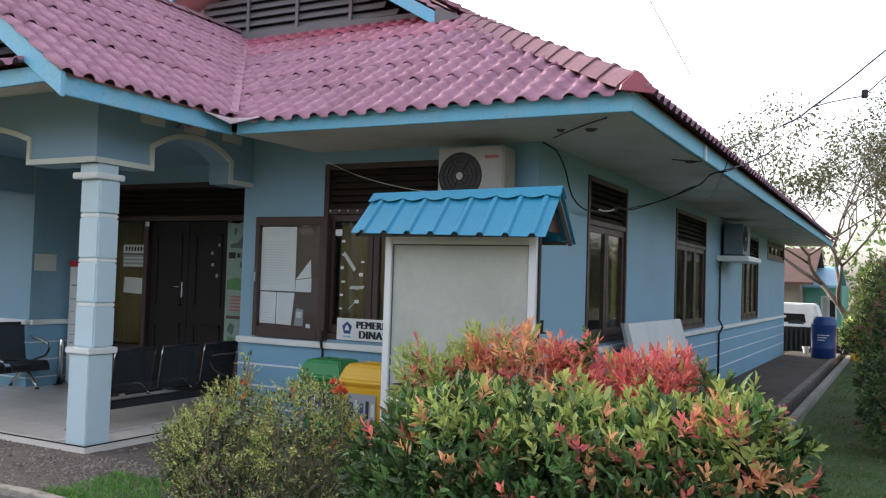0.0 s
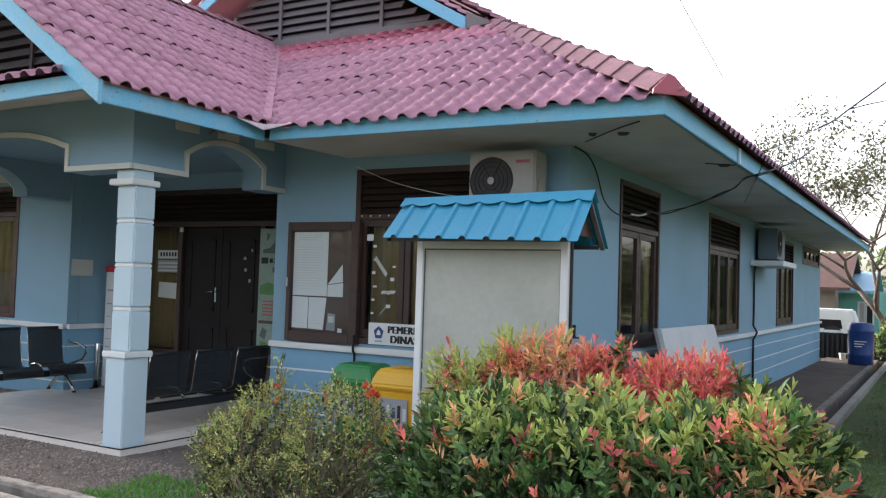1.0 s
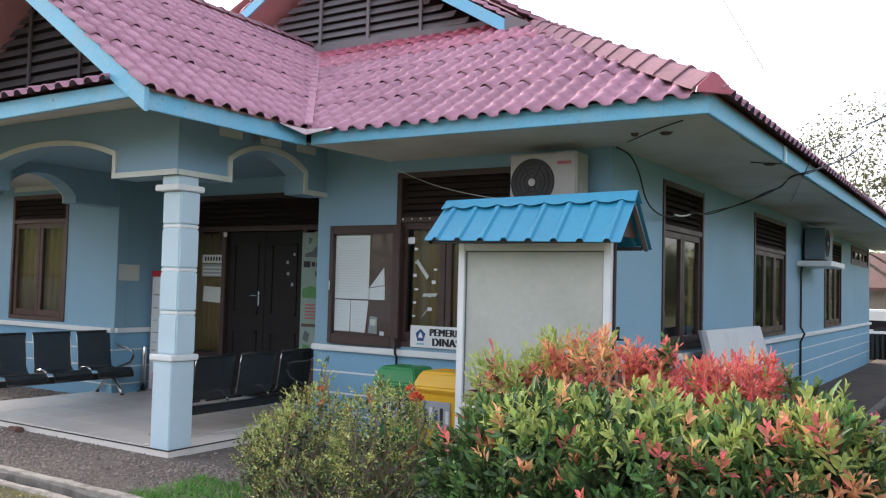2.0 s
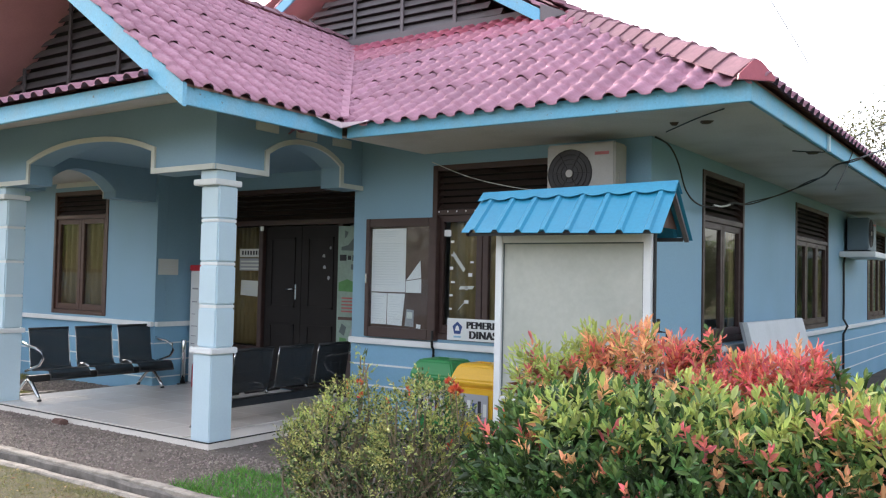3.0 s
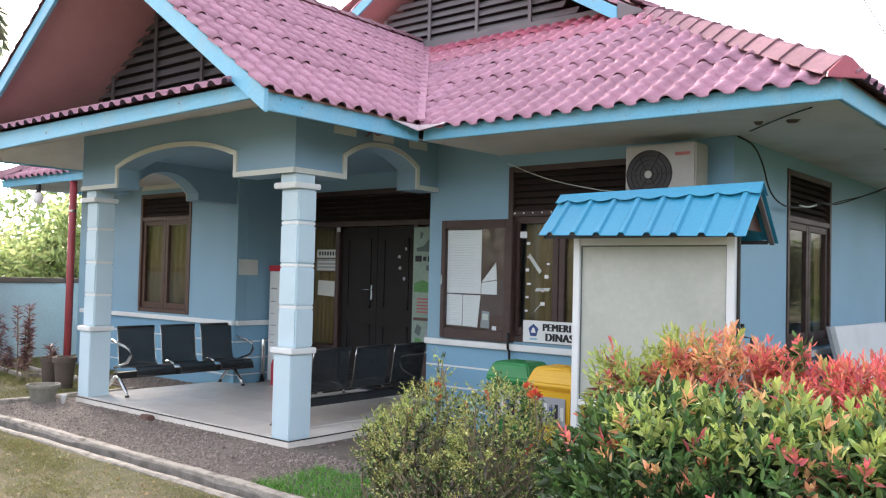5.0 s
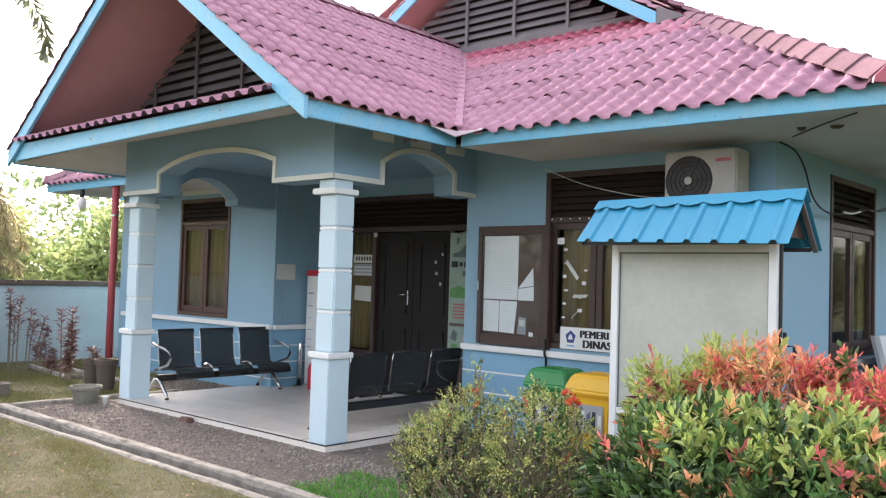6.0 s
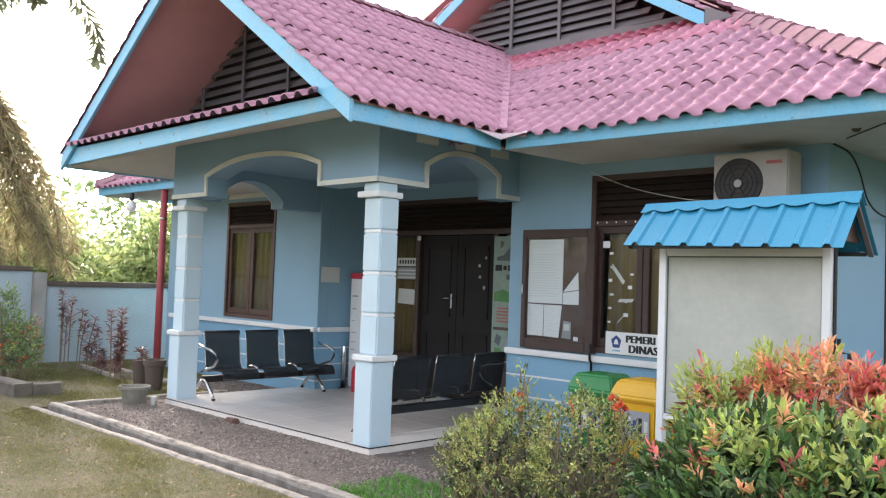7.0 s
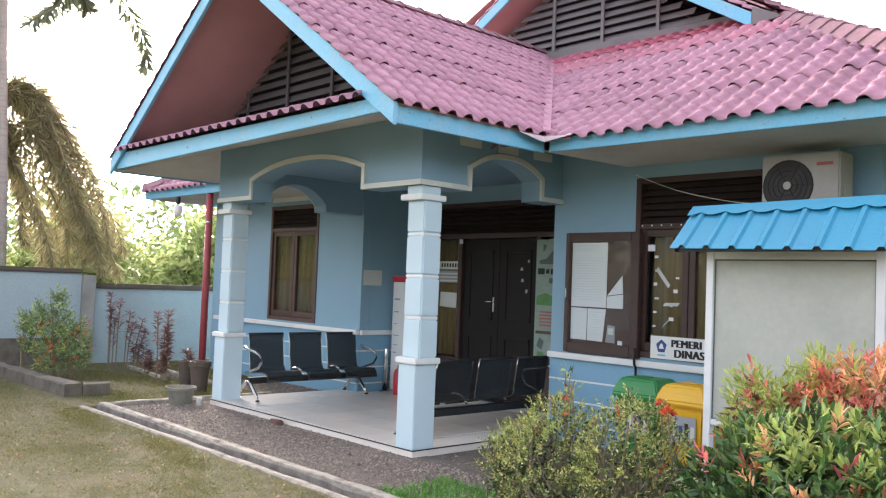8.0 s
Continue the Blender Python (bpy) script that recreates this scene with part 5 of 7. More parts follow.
bench(1.82, 0.035).matrix_basis = pose(-3.16, 0.30, 0.06, 0, 0, -90)

# white display stand with a red head, an extinguisher and a steel bollard by the recess
st = thing("display_stand", "tall white display stand with a red head", "stand", (-6.02, 0.52, 0.06))
part("column", Geo().box(-6.17, 0.46, 0.09, -5.86, 0.56, 1.47), "white", st, bevel=0.008)
part("head", Geo().box(-6.18, 0.45, 1.472, -5.85, 0.57, 1.545), "red", st, "red painted head", bevel=0.008)
part("plinth", Geo().box(-6.19, 0.44, 0.06, -5.84, 0.58, 0.088), "grey", st, bevel=0.004)
STP = Plane((0, 0.46, 0), (1, 0, 0), (0, -1, 0))
for k, (z, h) in enumerate(((1.24, 0.05), (1.08, 0.035), (0.93, 0.02), (0.78, 0.025), (0.66, 0.02), (0.56, 0.03))):
    g = Geo()
    STP.box(g, -6.13, -6.02 - 0.02 * (k % 3), 0.0005, 0.0016, z, z + h * 0.4)
    part("print_bar", g, "grey", st)
ex = thing("fire_extinguisher", "small red fire extinguisher on the porch floor", "extinguisher", (-5.80, 0.30, 0.06))
part("cylinder", Geo().lathe([(0.055, 0.06), (0.065, 0.08), (0.065, 0.32), (0.05, 0.37), (0.022, 0.40)], -5.80, 0.30, 16), "red", ex, smooth=True)
part("valve", Geo().lathe([(0.02, 0.40), (0.02, 0.43), (0.012, 0.44)], -5.80, 0.30, 10), "chrome", ex)
part("hose", Geo().tube([(-5.80, 0.29, 0.43), (-5.74, 0.24, 0.40), (-5.73, 0.24, 0.25)], 0.008, 6), "black", ex)
bo = thing("steel_post", "brushed steel post standing on the porch floor", "post", (-6.19, 0.40, 0.06))
part("tube", Geo().lathe([(0.032, 0.07), (0.032, 0.60), (0.028, 0.61)], -6.19, 0.40, 14), "chrome", bo, smooth=True)
part("base", Geo().lathe([(0.07, 0.06), (0.07, 0.068), (0.034, 0.072)], -6.19, 0.40, 16), "black", bo)

# ---- front wall things ----
nb = thing("notice_cabinet", "brown framed glass notice cabinet with pinned papers", "notice board", (-2.51, -0.03, 0.866))
for a, b, c, d in ((-2.905, -2.853, 0.858, 2.008), (-2.14, -2.052, 0.858, 2.008), (-2.853, -2.14, 1.925, 2.008), (-2.853, -2.14, 0.858, 0.955)):
    g = Geo()
    FRONT.box(g, a, b, 0.001, 0.062, c, d)
    part("frame", g, "brown", nb, bevel=0.005)
g = Geo()
FRONT.box(g, -2.853, -2.14, 0.014, 0.020, 0.955, 1.925)
part("backing", g, "midbrown", nb, "brown felt backing")
g = Geo()
FRONT.box(g, -2.853, -2.14, 0.046, 0.050, 0.955, 1.925)
part("pane", g, "glass", nb, "clear glass front").visible_shadow = False
g = Geo()
FRONT.box(g, -2.888, -2.871, 0.0625, 0.078, 1.38, 1.47)
part("pull", g, "chrome", nb, "small metal pull")
text_lines = lambda u0, u1, z1, n, gap: [(u0, u1 - 0.03 * (i % 3), z1 - gap * i - 0.006, z1 - gap * i) for i in range(n)]
sheet("poster", FRONT, rect(-2.848, -2.432, 1.298, 1.912), 0.022, "paper", "large white typed poster in the cabinet", "poster", text_lines(-2.80, -2.50, 1.885, 3, 0.022) + text_lines(-2.82, -2.47, 1.77, 17, 0.025))
sheet("paper_sheet", FRONT, [(-2.846, 0.984), (-2.655, 0.982), (-2.652, 1.284), (-2.846, 1.288)], 0.022, "paper", "white typed sheet in the cabinet", "paper", text_lines(-2.82, -2.69, 1.255, 10, 0.024))
sheet("paper_sheet", FRONT, [(-2.645, 0.982), (-2.466, 0.976), (-2.434, 1.284), (-2.645, 1.284)], 0.022, "paper", "white typed sheet in the cabinet", "paper", text_lines(-2.62, -2.49, 1.255, 10, 0.024))
sheet("paper_sheet", FRONT, [(-2.425, 1.296), (-2.243, 1.296), (-2.243, 1.43), (-2.425, 1.405)], 0.022, "paper", "lower half of a folded white sheet in the cabinet", "paper")
sheet("paper_sheet", FRONT, [(-2.42, 1.412), (-2.243, 1.437), (-2.254, 1.604)], 0.026, "paper", "folded back corner of a white sheet in the cabinet", "paper")
sheet("paper_sheet", FRONT, [(-2.43, 0.978), (-2.325, 0.972), (-2.325, 1.13), (-2.41, 1.14)], 0.022, "grey", "small grey leaflet in the cabinet", "paper", [(-2.405, -2.34, 1.05, 1.11)], line_mat="cream")
sheet("paper_sheet", FRONT, [(-2.293, 0.962), (-2.243, 0.958), (-2.241, 0.996), (-2.29, 1.0)], 0.022, "paper", "small white slip in the cabinet", "paper")

# stickers and tape on the window beside it
rng0 = random.Random(4)
WP = Plane((0, 0.03, 0), (1, 0, 0), (0, -1, 0))
sheet("sticker", WP, rect(-2.035, -1.945, 1.832, 1.892), 0.003, "paper", "white square sticker on the glass", "sticker")
for k in range(11):
    u, z = -1.955 + 0.30 * (k % 2) * rng0.uniform(0.5, 1) + rng0.uniform(0, 0.02), 1.15 + 0.062 * k
    g = Geo()
    WP.slab(g, rect(u, u + rng0.uniform(0.02, 0.05), z, z + rng0.uniform(0.015, 0.035)), 0.003, 0.0045)
    solid("tape_scrap", g, "paper", "scrap of white tape stuck to the glass", "tape", group="tape scraps")
for u0, z0, u1, z1 in ((-1.93, 1.66, -1.80, 1.50), (-1.85, 1.34, -1.70, 1.345), (-1.86, 1.14, -1.78, 1.22)):
    g = Geo()
    WP.slab(g, [(u0, z0), (u0 + 0.02, z0 + 0.03), (u1 + 0.02, z1 + 0.03), (u1, z1)], 0.003, 0.0045)
    solid("tape_scrap", g, "cream", "strip of pale tape on the glass", "tape", group="tape scraps")
for k in range(7):
    u = -2.07 + 0.1 * k
    g = Geo()
    FRONT.slab(g, rect(u, u + 0.012, 2.055, 2.07), 0.009, 0.011)
    solid("tape_scrap", g, "paper", "tiny white paper scrap on the window frame", "tape", group="tape scraps")

# name board on the window frame
SG = Plane((0, -0.034, 0), (1, 0, 0), (0, -1, 0))
sg = thing("name_board", "white name board with black lettering fixed to the window frame", "sign", (-1.4, -0.09, 0.867))
g = Geo()
SG.box(g, -1.93, -0.78, -0.02, 0.0, 0.876, 1.075)
part("board", g, "white", sg, bevel=0.003)
part("lettering", text_mesh("PEMERI", 0.092, SG.at(-1.715, 0.0015, 0.988), (1, 0, 0), (0, 0, 1), "ink", squeeze=0.95, heavy=0.0072), None, sg, "bold black capitals")
part("lettering", text_mesh("DINAS", 0.098, SG.at(-1.685, 0.0015, 0.899), (1, 0, 0), (0, 0, 1), "ink", squeeze=0.97, heavy=0.0078), None, sg, "bold black capitals")
g = Geo()
pent = [(-1.815 + 0.056 * math.sin(k * 1.2566), 0.985 + 0.062 * math.cos(k * 1.2566)) for k in range(5)]
SG.slab(g, pent, 0.0005, 0.0015)
part("emblem", g, "navy", sg, "navy five sided emblem")
g = Geo()
SG.slab(g, [(-1.84, 0.965), (-1.79, 0.965), (-1.80, 1.0), (-1.815, 1.015), (-1.83, 1.0)], 0.0018, 0.0025)
part("emblem_core", g, "paper", sg)
g = Geo()
SG.box(g, -1.855, -1.775, 0.0005, 0.0012, 0.900, 0.917)
part("emblem_ribbon", g, "farblue", sg)

# pipe from the cabinet to the ground
g = Geo().tube([(-2.07, -0.075, 0.95), (-2.07, -0.075, 0.86), (-2.07, -0.07, 0.80), (-2.07, -0.045, 0.78), (-2.07, -0.035, 0.0)], 0.012, 8)
solid("cable_pipe", g, "rubber", "thin black cable pipe down the front wall", "pipe", smooth=True)


# ---- outdoor units ----
def outdoor_unit(w, d, h, skin="ac", label="ivory outdoor air conditioner unit with a round dark fan grille"):
    """Front towards local -y, foot at z = 0, left edge at x = 0."""
    a = thing("air_conditioner", label, "air conditioner", group="outdoor units")
    part("casing", Geo().box(0, -d, 0.02, w, 0, h), skin, a, bevel=0.012)
    r = min(h * 0.42, w * 0.33)
    cx, cz = r + 0.012, h * 0.5 + 0.022
    P = Plane((cx, -d, cz), (1, 0, 0), (0, -1, 0))
    ring = lambda rad, n=28: [(rad * math.cos(2 * math.pi * k / n), rad * math.sin(2 * math.pi * k / n)) for k in range(n)]
    g = Geo()
    P.slab(g, ring(r), 0.0005, 0.004)
    grille = part("fan_grille", g, "acdark", a, "dark round fan grille")
    for k in range(1, 6):
        g = Geo().tube([P.at(x, 0.008, z) for x, z in ring(r * k / 5.2)] + [P.at(r * k / 5.2, 0.008, 0)], 0.003, 5, cap=False)
        part("grille_ring", g, "acdark", grille)
    for k in range(6):
        an = k * math.pi / 3
        part("grille_spoke", Geo().tube([P.at(0, 0.009, 0), P.at(r * math.cos(an), 0.009, r * math.sin(an))], 0.003, 5), "acdark", grille)
    g = Geo()
    P.slab(g, ring(r * 0.16, 16), 0.009, 0.016)
    part("hub", g, "ac", grille, "ivory fan hub")
    part("badge", Geo().box(cx + r + 0.02, -d - 0.002, h - 0.10, w - 0.05, -d + 0.001, h - 0.075), "softred", a, "faded red badge")
    part("side_cover", Geo().box(w - 0.001, -d * 0.75, h * 0.12, w + 0.012, -d * 0.2, h * 0.55), skin, a, bevel=0.005)
    for x in (0.06, w - 0.12):
        part("foot", Geo().box(x, -d - 0.02, -0.02, x + 0.06, 0.05, 0.018), "black", a)
    return a


u1 = outdoor_unit(0.595, 0.24, 0.52)
u1.matrix_basis = pose(-0.757, -0.11, 2.02)
for x in (-0.66, -0.28):
    b = thing("wall_bracket", "black steel bracket under the outdoor unit", "bracket", (x, 0, 2.0), group="brackets")
    part("arm", Geo().box(x - 0.015, -0.40, 1.97, x + 0.015, -0.002, 1.998), "black", b)
    part("upright", Geo().box(x - 0.015, -0.03, 1.65, x + 0.015, -0.002, 1.968), "black", b)
u2 = outdoor_unit(0.80, 0.30, 0.52, "acside", "grey weathered outdoor air conditioner unit on a shelf")
u2.matrix_basis = pose(0.135, 7.95, 2.0, 0, 0, 90)
g = Geo()
SIDE.box(g, 7.62, 9.0, 0.001, 0.50, 1.90, 1.985)
solid("concrete_shelf", g, "white", "white painted concrete shelf under the outdoor unit", "shelf", bevel=0.01)
g = Geo().tube([SIDE.at(7.83, 0.05, 1.95), SIDE.at(7.83, 0.03, 1.8), SIDE.at(7.84, 0.03, 1.2), SIDE.at(7.82, 0.03, 0.95), SIDE.at(7.84, 0.085, 0.84), SIDE.at(7.83, 0.03, 0.72), SIDE.at(7.83, 0.03, -0.2)], 0.017, 8)
solid("drain_pipe", g, "rubber", "black pipe running down the side wall", "pipe", smooth=True)

# ---- free standing board with a sheet metal roof ----
BY = -1.17
bd = thing("display_board", "free standing white framed board under a blue sheet metal roof", "display board", (-0.14, BY, 0))
BX0, BX1 = -0.718, 0.468
for x in (BX0, BX1 - 0.055):
    part("post", Geo().box(x, BY - 0.03, -0.15, x + 0.055, BY + 0.03, 1.80), "white", bd, "white square post", bevel=0.004)
part("top_rail", Geo().box(BX0 + 0.056, BY - 0.028, 1.705, BX1 - 0.056, BY + 0.028, 1.76), "white", bd, bevel=0.004)
part("bottom_rail", Geo().box(BX0 + 0.056, BY - 0.028, 0.56, BX1 - 0.056, BY + 0.028, 0.60), "white", bd, bevel=0.004)
part("panel", Geo().box(BX0 + 0.056, BY - 0.006, 0.60, BX1 - 0.056, BY + 0.008, 1.705), "panel", bd, "faded blank panel with faint stains")
# thin dark strips paint the shadow line between frame and panel
for x0, x1, z0, z1 in ((BX0 + 0.056, BX0 + 0.064, 0.60, 1.705), (BX1 - 0.064, BX1 - 0.056, 0.60, 1.705), (BX0 + 0.064, BX1 - 0.064, 1.695, 1.705), (BX0 + 0.064, BX1 - 0.064, 0.60, 0.606)):
    part("bead", Geo().box(x0, BY - 0.010, z0, x1, BY - 0.0062, z1), "slate", bd, "dark strip painted as the shadow gap round the panel")
RX0, RX1 = -0.865, 0.622
RF, RB, RT = BY - 0.27, BY + 0.33, BY + 0.03


def roof_tilt(x):
    """The small roof has sunk at its front right corner and lifted at the ridge."""
    return (x - RX0) / (RX1 - RX0)


def ribbed(x0, x1, ya, za, yb, zb, ribs=8):
    """A ribbed sheet from the eave (a) to the ridge (b)."""
    prof = [(x0, 0.0)]
    step = (x1 - x0) / ribs
    for i in range(ribs):
        c = x0 + step * (i + 0.5)
        prof += [(c - 0.030, 0.0), (c - 0.014, 0.022), (c + 0.014, 0.022), (c + 0.030, 0.0)]
    prof.append((x1, 0.0))
    g = Geo()
    n = len(prof)
    for thick in (0.0, -0.004):
        for y, z, tilt in ((ya, za, -0.024), (yb, zb, 0.022)):
            g.v += [(x, y, z + h + thick + tilt * roof_tilt(x)) for x, h in prof]
    g.f += [(i, i + 1, n + i + 1, n + i) for i in range(n - 1)] + [(2 * n + i, 3 * n + i, 3 * n + i + 1, 2 * n + i + 1) for i in range(n - 1)]
    g.f += [(i, 2 * n + i, 2 * n + i + 1, i + 1) for i in range(n - 1)] + [(0, n, 3 * n, 2 * n), (n - 1, 3 * n - 1, 4 * n - 1, 2 * n - 1)]
    return g


part("roof_sheet", ribbed(RX0, RX1, RF, 1.772, RT, 2.055), "bluesheet", bd, "bright blue ribbed sheet")
part("roof_sheet", ribbed(RX0, RX1, RB, 1.755, RT, 2.055), "bluesheet", bd, "bright blue ribbed sheet")
g = Geo()
nc = 48
for side, sy in ((0, -1), (1, 1)):
    o = len(g.v)
    for i in range(nc + 1):
        x = RX0 - 0.005 + (RX1 - RX0 + 0.01) * i / nc
        ph = ((x - RX0) / ((RX1 - RX0) / 8)) % 1.0
        drop = 0.075 - 0.022 * (1 - abs(math.cos(math.pi * ph)))
        slope = 0.30 / 0.30
        g.v += [(x, RT, 2.084 + 0.022 * roof_tilt(x)), (x, RT + sy * drop, 2.088 - drop * slope + 0.012 * roof_tilt(x))]
    g.f += [(o + 2 * i, o + 2 * i + 2, o + 2 * i + 3, o + 2 * i + 1) for i in range(nc)]
ob = part("ridge_flashing", g, "bluesheet", bd, "bent blue ridge flashing with scalloped edge", fix=False)
mod = ob.modifiers.new("thick", "SOLIDIFY")
mod.thickness = 0.003
for x in (RX0 + 0.03, RX1 - 0.05):
    part("gable_rafter", Geo().hexa([(x, RF + 0.02, 1.745), (x + 0.03, RF + 0.02, 1.745), (x + 0.03, RT, 2.02), (x, RT, 2.02), (x, RF + 0.02, 1.77), (x + 0.03, RF + 0.02, 1.77), (x + 0.03, RT, 2.05), (x, RT, 2.05)]), "louvre", bd)
    part("gable_rafter", Geo().hexa([(x, RB - 0.02, 1.715), (x + 0.03, RB - 0.02, 1.715), (x + 0.03, RT, 2.02), (x, RT, 2.02), (x, RB - 0.02, 1.74), (x + 0.03, RB - 0.02, 1.74), (x + 0.03, RT, 2.05), (x, RT, 2.05)]), "louvre", bd)
for x in (RX0 + 0.075, RX1 - 0.095):
    g = Geo()
    g.prism([(x, RF + 0.08, 1.80), (x, RB - 0.08, 1.80), (x, RT, 2.03)], [(x + 0.012, RF + 0.08, 1.80), (x + 0.012, RB - 0.08, 1.80), (x + 0.012, RT, 2.03)])
    part("gable_board", g, "midbrown", bd, "brown gable board")
# rails coloured near black, painting the shadow line under the sheet's eave
part("tie_rail", Geo().box(RX0 + 0.03, RB - 0.05, 1.72, RX1 - 0.06, RB - 0.02, 1.745), "dark", bd)
part("tie_rail", Geo().box(RX0 + 0.03, RF + 0.02, 1.745, RX1 - 0.06, RF + 0.05, 1.768), "dark", bd)
for x in (BX0 + 0.01, BX1 - 0.045):
    part("cross_arm", Geo().box(x, RF + 0.12, 1.782, x + 0.035, RB - 0.12, 1.81), "louvre", bd)
part("bolt_rod", Geo().tube([(BX1 + 0.012, BY + 0.01, 1.79), (BX1 + 0.012, BY + 0.01, 0.2)], 0.011, 6), "rubber", bd, "thin black rod behind the post")
# black tap stand beside it
tap = Geo().tube([(0.492, BY + 0.05, 1.20), (0.492, BY + 0.05, 1.115), (0.555, BY + 0.05, 1.112), (0.558, BY + 0.05, -0.1)], 0.013, 8)
solid("bent_pipe", tap, "rubber", "bent black pipe standing beside the board", "pipe")


# ---- litter bins ----
def litter_bin(x0, x1, y0, y1, top, material, label):
    b = thing("litter_bin", label, "bin", ((x0 + x1) / 2, (y0 + y1) / 2, 0), group="litter bins")
    cx, cy, hx, hy = (x0 + x1) / 2, (y0 + y1) / 2, (x1 - x0) / 2, (y1 - y0) / 2
    ring = lambda s, z: [(cx - hx * s, cy - hy * s, z), (cx + hx * s, cy - hy * s, z), (cx + hx * s, cy + hy * s, z), (cx - hx * s, cy + hy * s, z)]
    g = Geo()
    g.prism(ring(0.76, 0.14), ring(0.92, top - 0.17))
    part("tub", g, material, b, bevel=0.02)
    g = Geo()
    prof = [(1.0, top - 0.168), (1.02, top - 0.13), (0.93, top - 0.075), (0.80, top - 0.015), (0.68, top)]
    for (s0, z0), (s1, z1) in zip(prof, prof[1:]):
        a, c = ring(s0, z0), ring(s1, z1)
        g.add(a + c, [(k, (k + 1) % 4, 4 + (k + 1) % 4, 4 + k) for k in range(4)])
    g.add(ring(0.68, top), [(0, 1, 2, 3)])
    g.add(ring(1.0, top - 0.168), [(3, 2, 1, 0)])
    me = g.mesh("lid", material, fix=False)
    bm = bmesh.new()
    bm.from_mesh(me)
    bmesh.ops.remove_doubles(bm, verts=bm.verts, dist=1e-4)
    bmesh.ops.recalc_face_normals(bm, faces=bm.faces)
    bmesh.ops.bevel(bm, geom=list(bm.edges), offset=0.012, segments=2, affect="EDGES", clamp_overlap=True)
    bm.to_mesh(me)
    bm.free()
    lid = part("lid", me, None, b, "domed lid")
    part("lid_pull", Geo().box(cx - 0.05, cy - 0.015, top + 0.001, cx + 0.05, cy + 0.015, top + 0.012), material, lid, bevel=0.004)
    for x in (x0 - 0.012, x1 - 0.002):
        part("stand_post", Geo().tube([(x, cy, 0), (x, cy, top - 0.2)], 0.012, 6), "black", b)
    part("stand_rail", Geo().tube([(x0 - 0.012, cy + hy, 0.16), (x1, cy + hy, 0.16)], 0.012, 6), "black", b)
    g = Geo().box(cx - hx * 0.62, cy - hy * 0.93, 0.30, cx + hx * 0.62, cy - hy * 0.915, 0.52)
    lab = part("label_plate", g, "grey", b, "worn printed label")
    for k in range(5):
        part("print_bar", Geo().box(cx - hx * 0.5 + 0.05 * k, cy - hy * 0.936, 0.33 + 0.02 * (k % 3), cx - hx * 0.5 + 0.03 + 0.05 * k, cy - hy * 0.931, 0.45 + 0.02 * (k % 2)), ("ink", "cream", "navy")[k % 3], lab)
    return b


litter_bin(-1.82, -1.385, -0.74, -0.36, 0.758, "greenbin", "green plastic litter bin with a domed lid")
litter_bin(-1.365, -0.93, -0.80, -0.42, 0.755, "yellowbin", "yellow plastic litter bin with a domed lid")

# white sheet leaning on the side wall
g = Geo()
LN = [SIDE.at(1.84, 0.52, -0.12), SIDE.at(4.32, 0.52, -0.14), SIDE.at(4.12, 0.22, 1.065), SIDE.at(1.86, 0.22, 1.075)]
off = SIDE.n * 0.025
g.prism([p - off for p in LN], [p + off for p in LN])
lean = thing("leaning_panel", "dirty white panel leaning against the side wall", "panel", SIDE.at(3, 0.4, -0.1))
part("face_board", g, "leanwhite", lean, bevel=0.004)
for a, b in ((0, 3), (1, 2)):
    part("edge_batten", Geo().hexa([LN[a] - off * 2.2, LN[a] - off * 1.05, LN[a] - off * 1.05 + SIDE.u * 0.04, LN[a] - off * 2.2 + SIDE.u * 0.04, LN[b] - off * 2.2, LN[b] - off * 1.05, LN[b] - off * 1.05 + SIDE.u * 0.04, LN[b] - off * 2.2 + SIDE.u * 0.04]), "grey", lean)


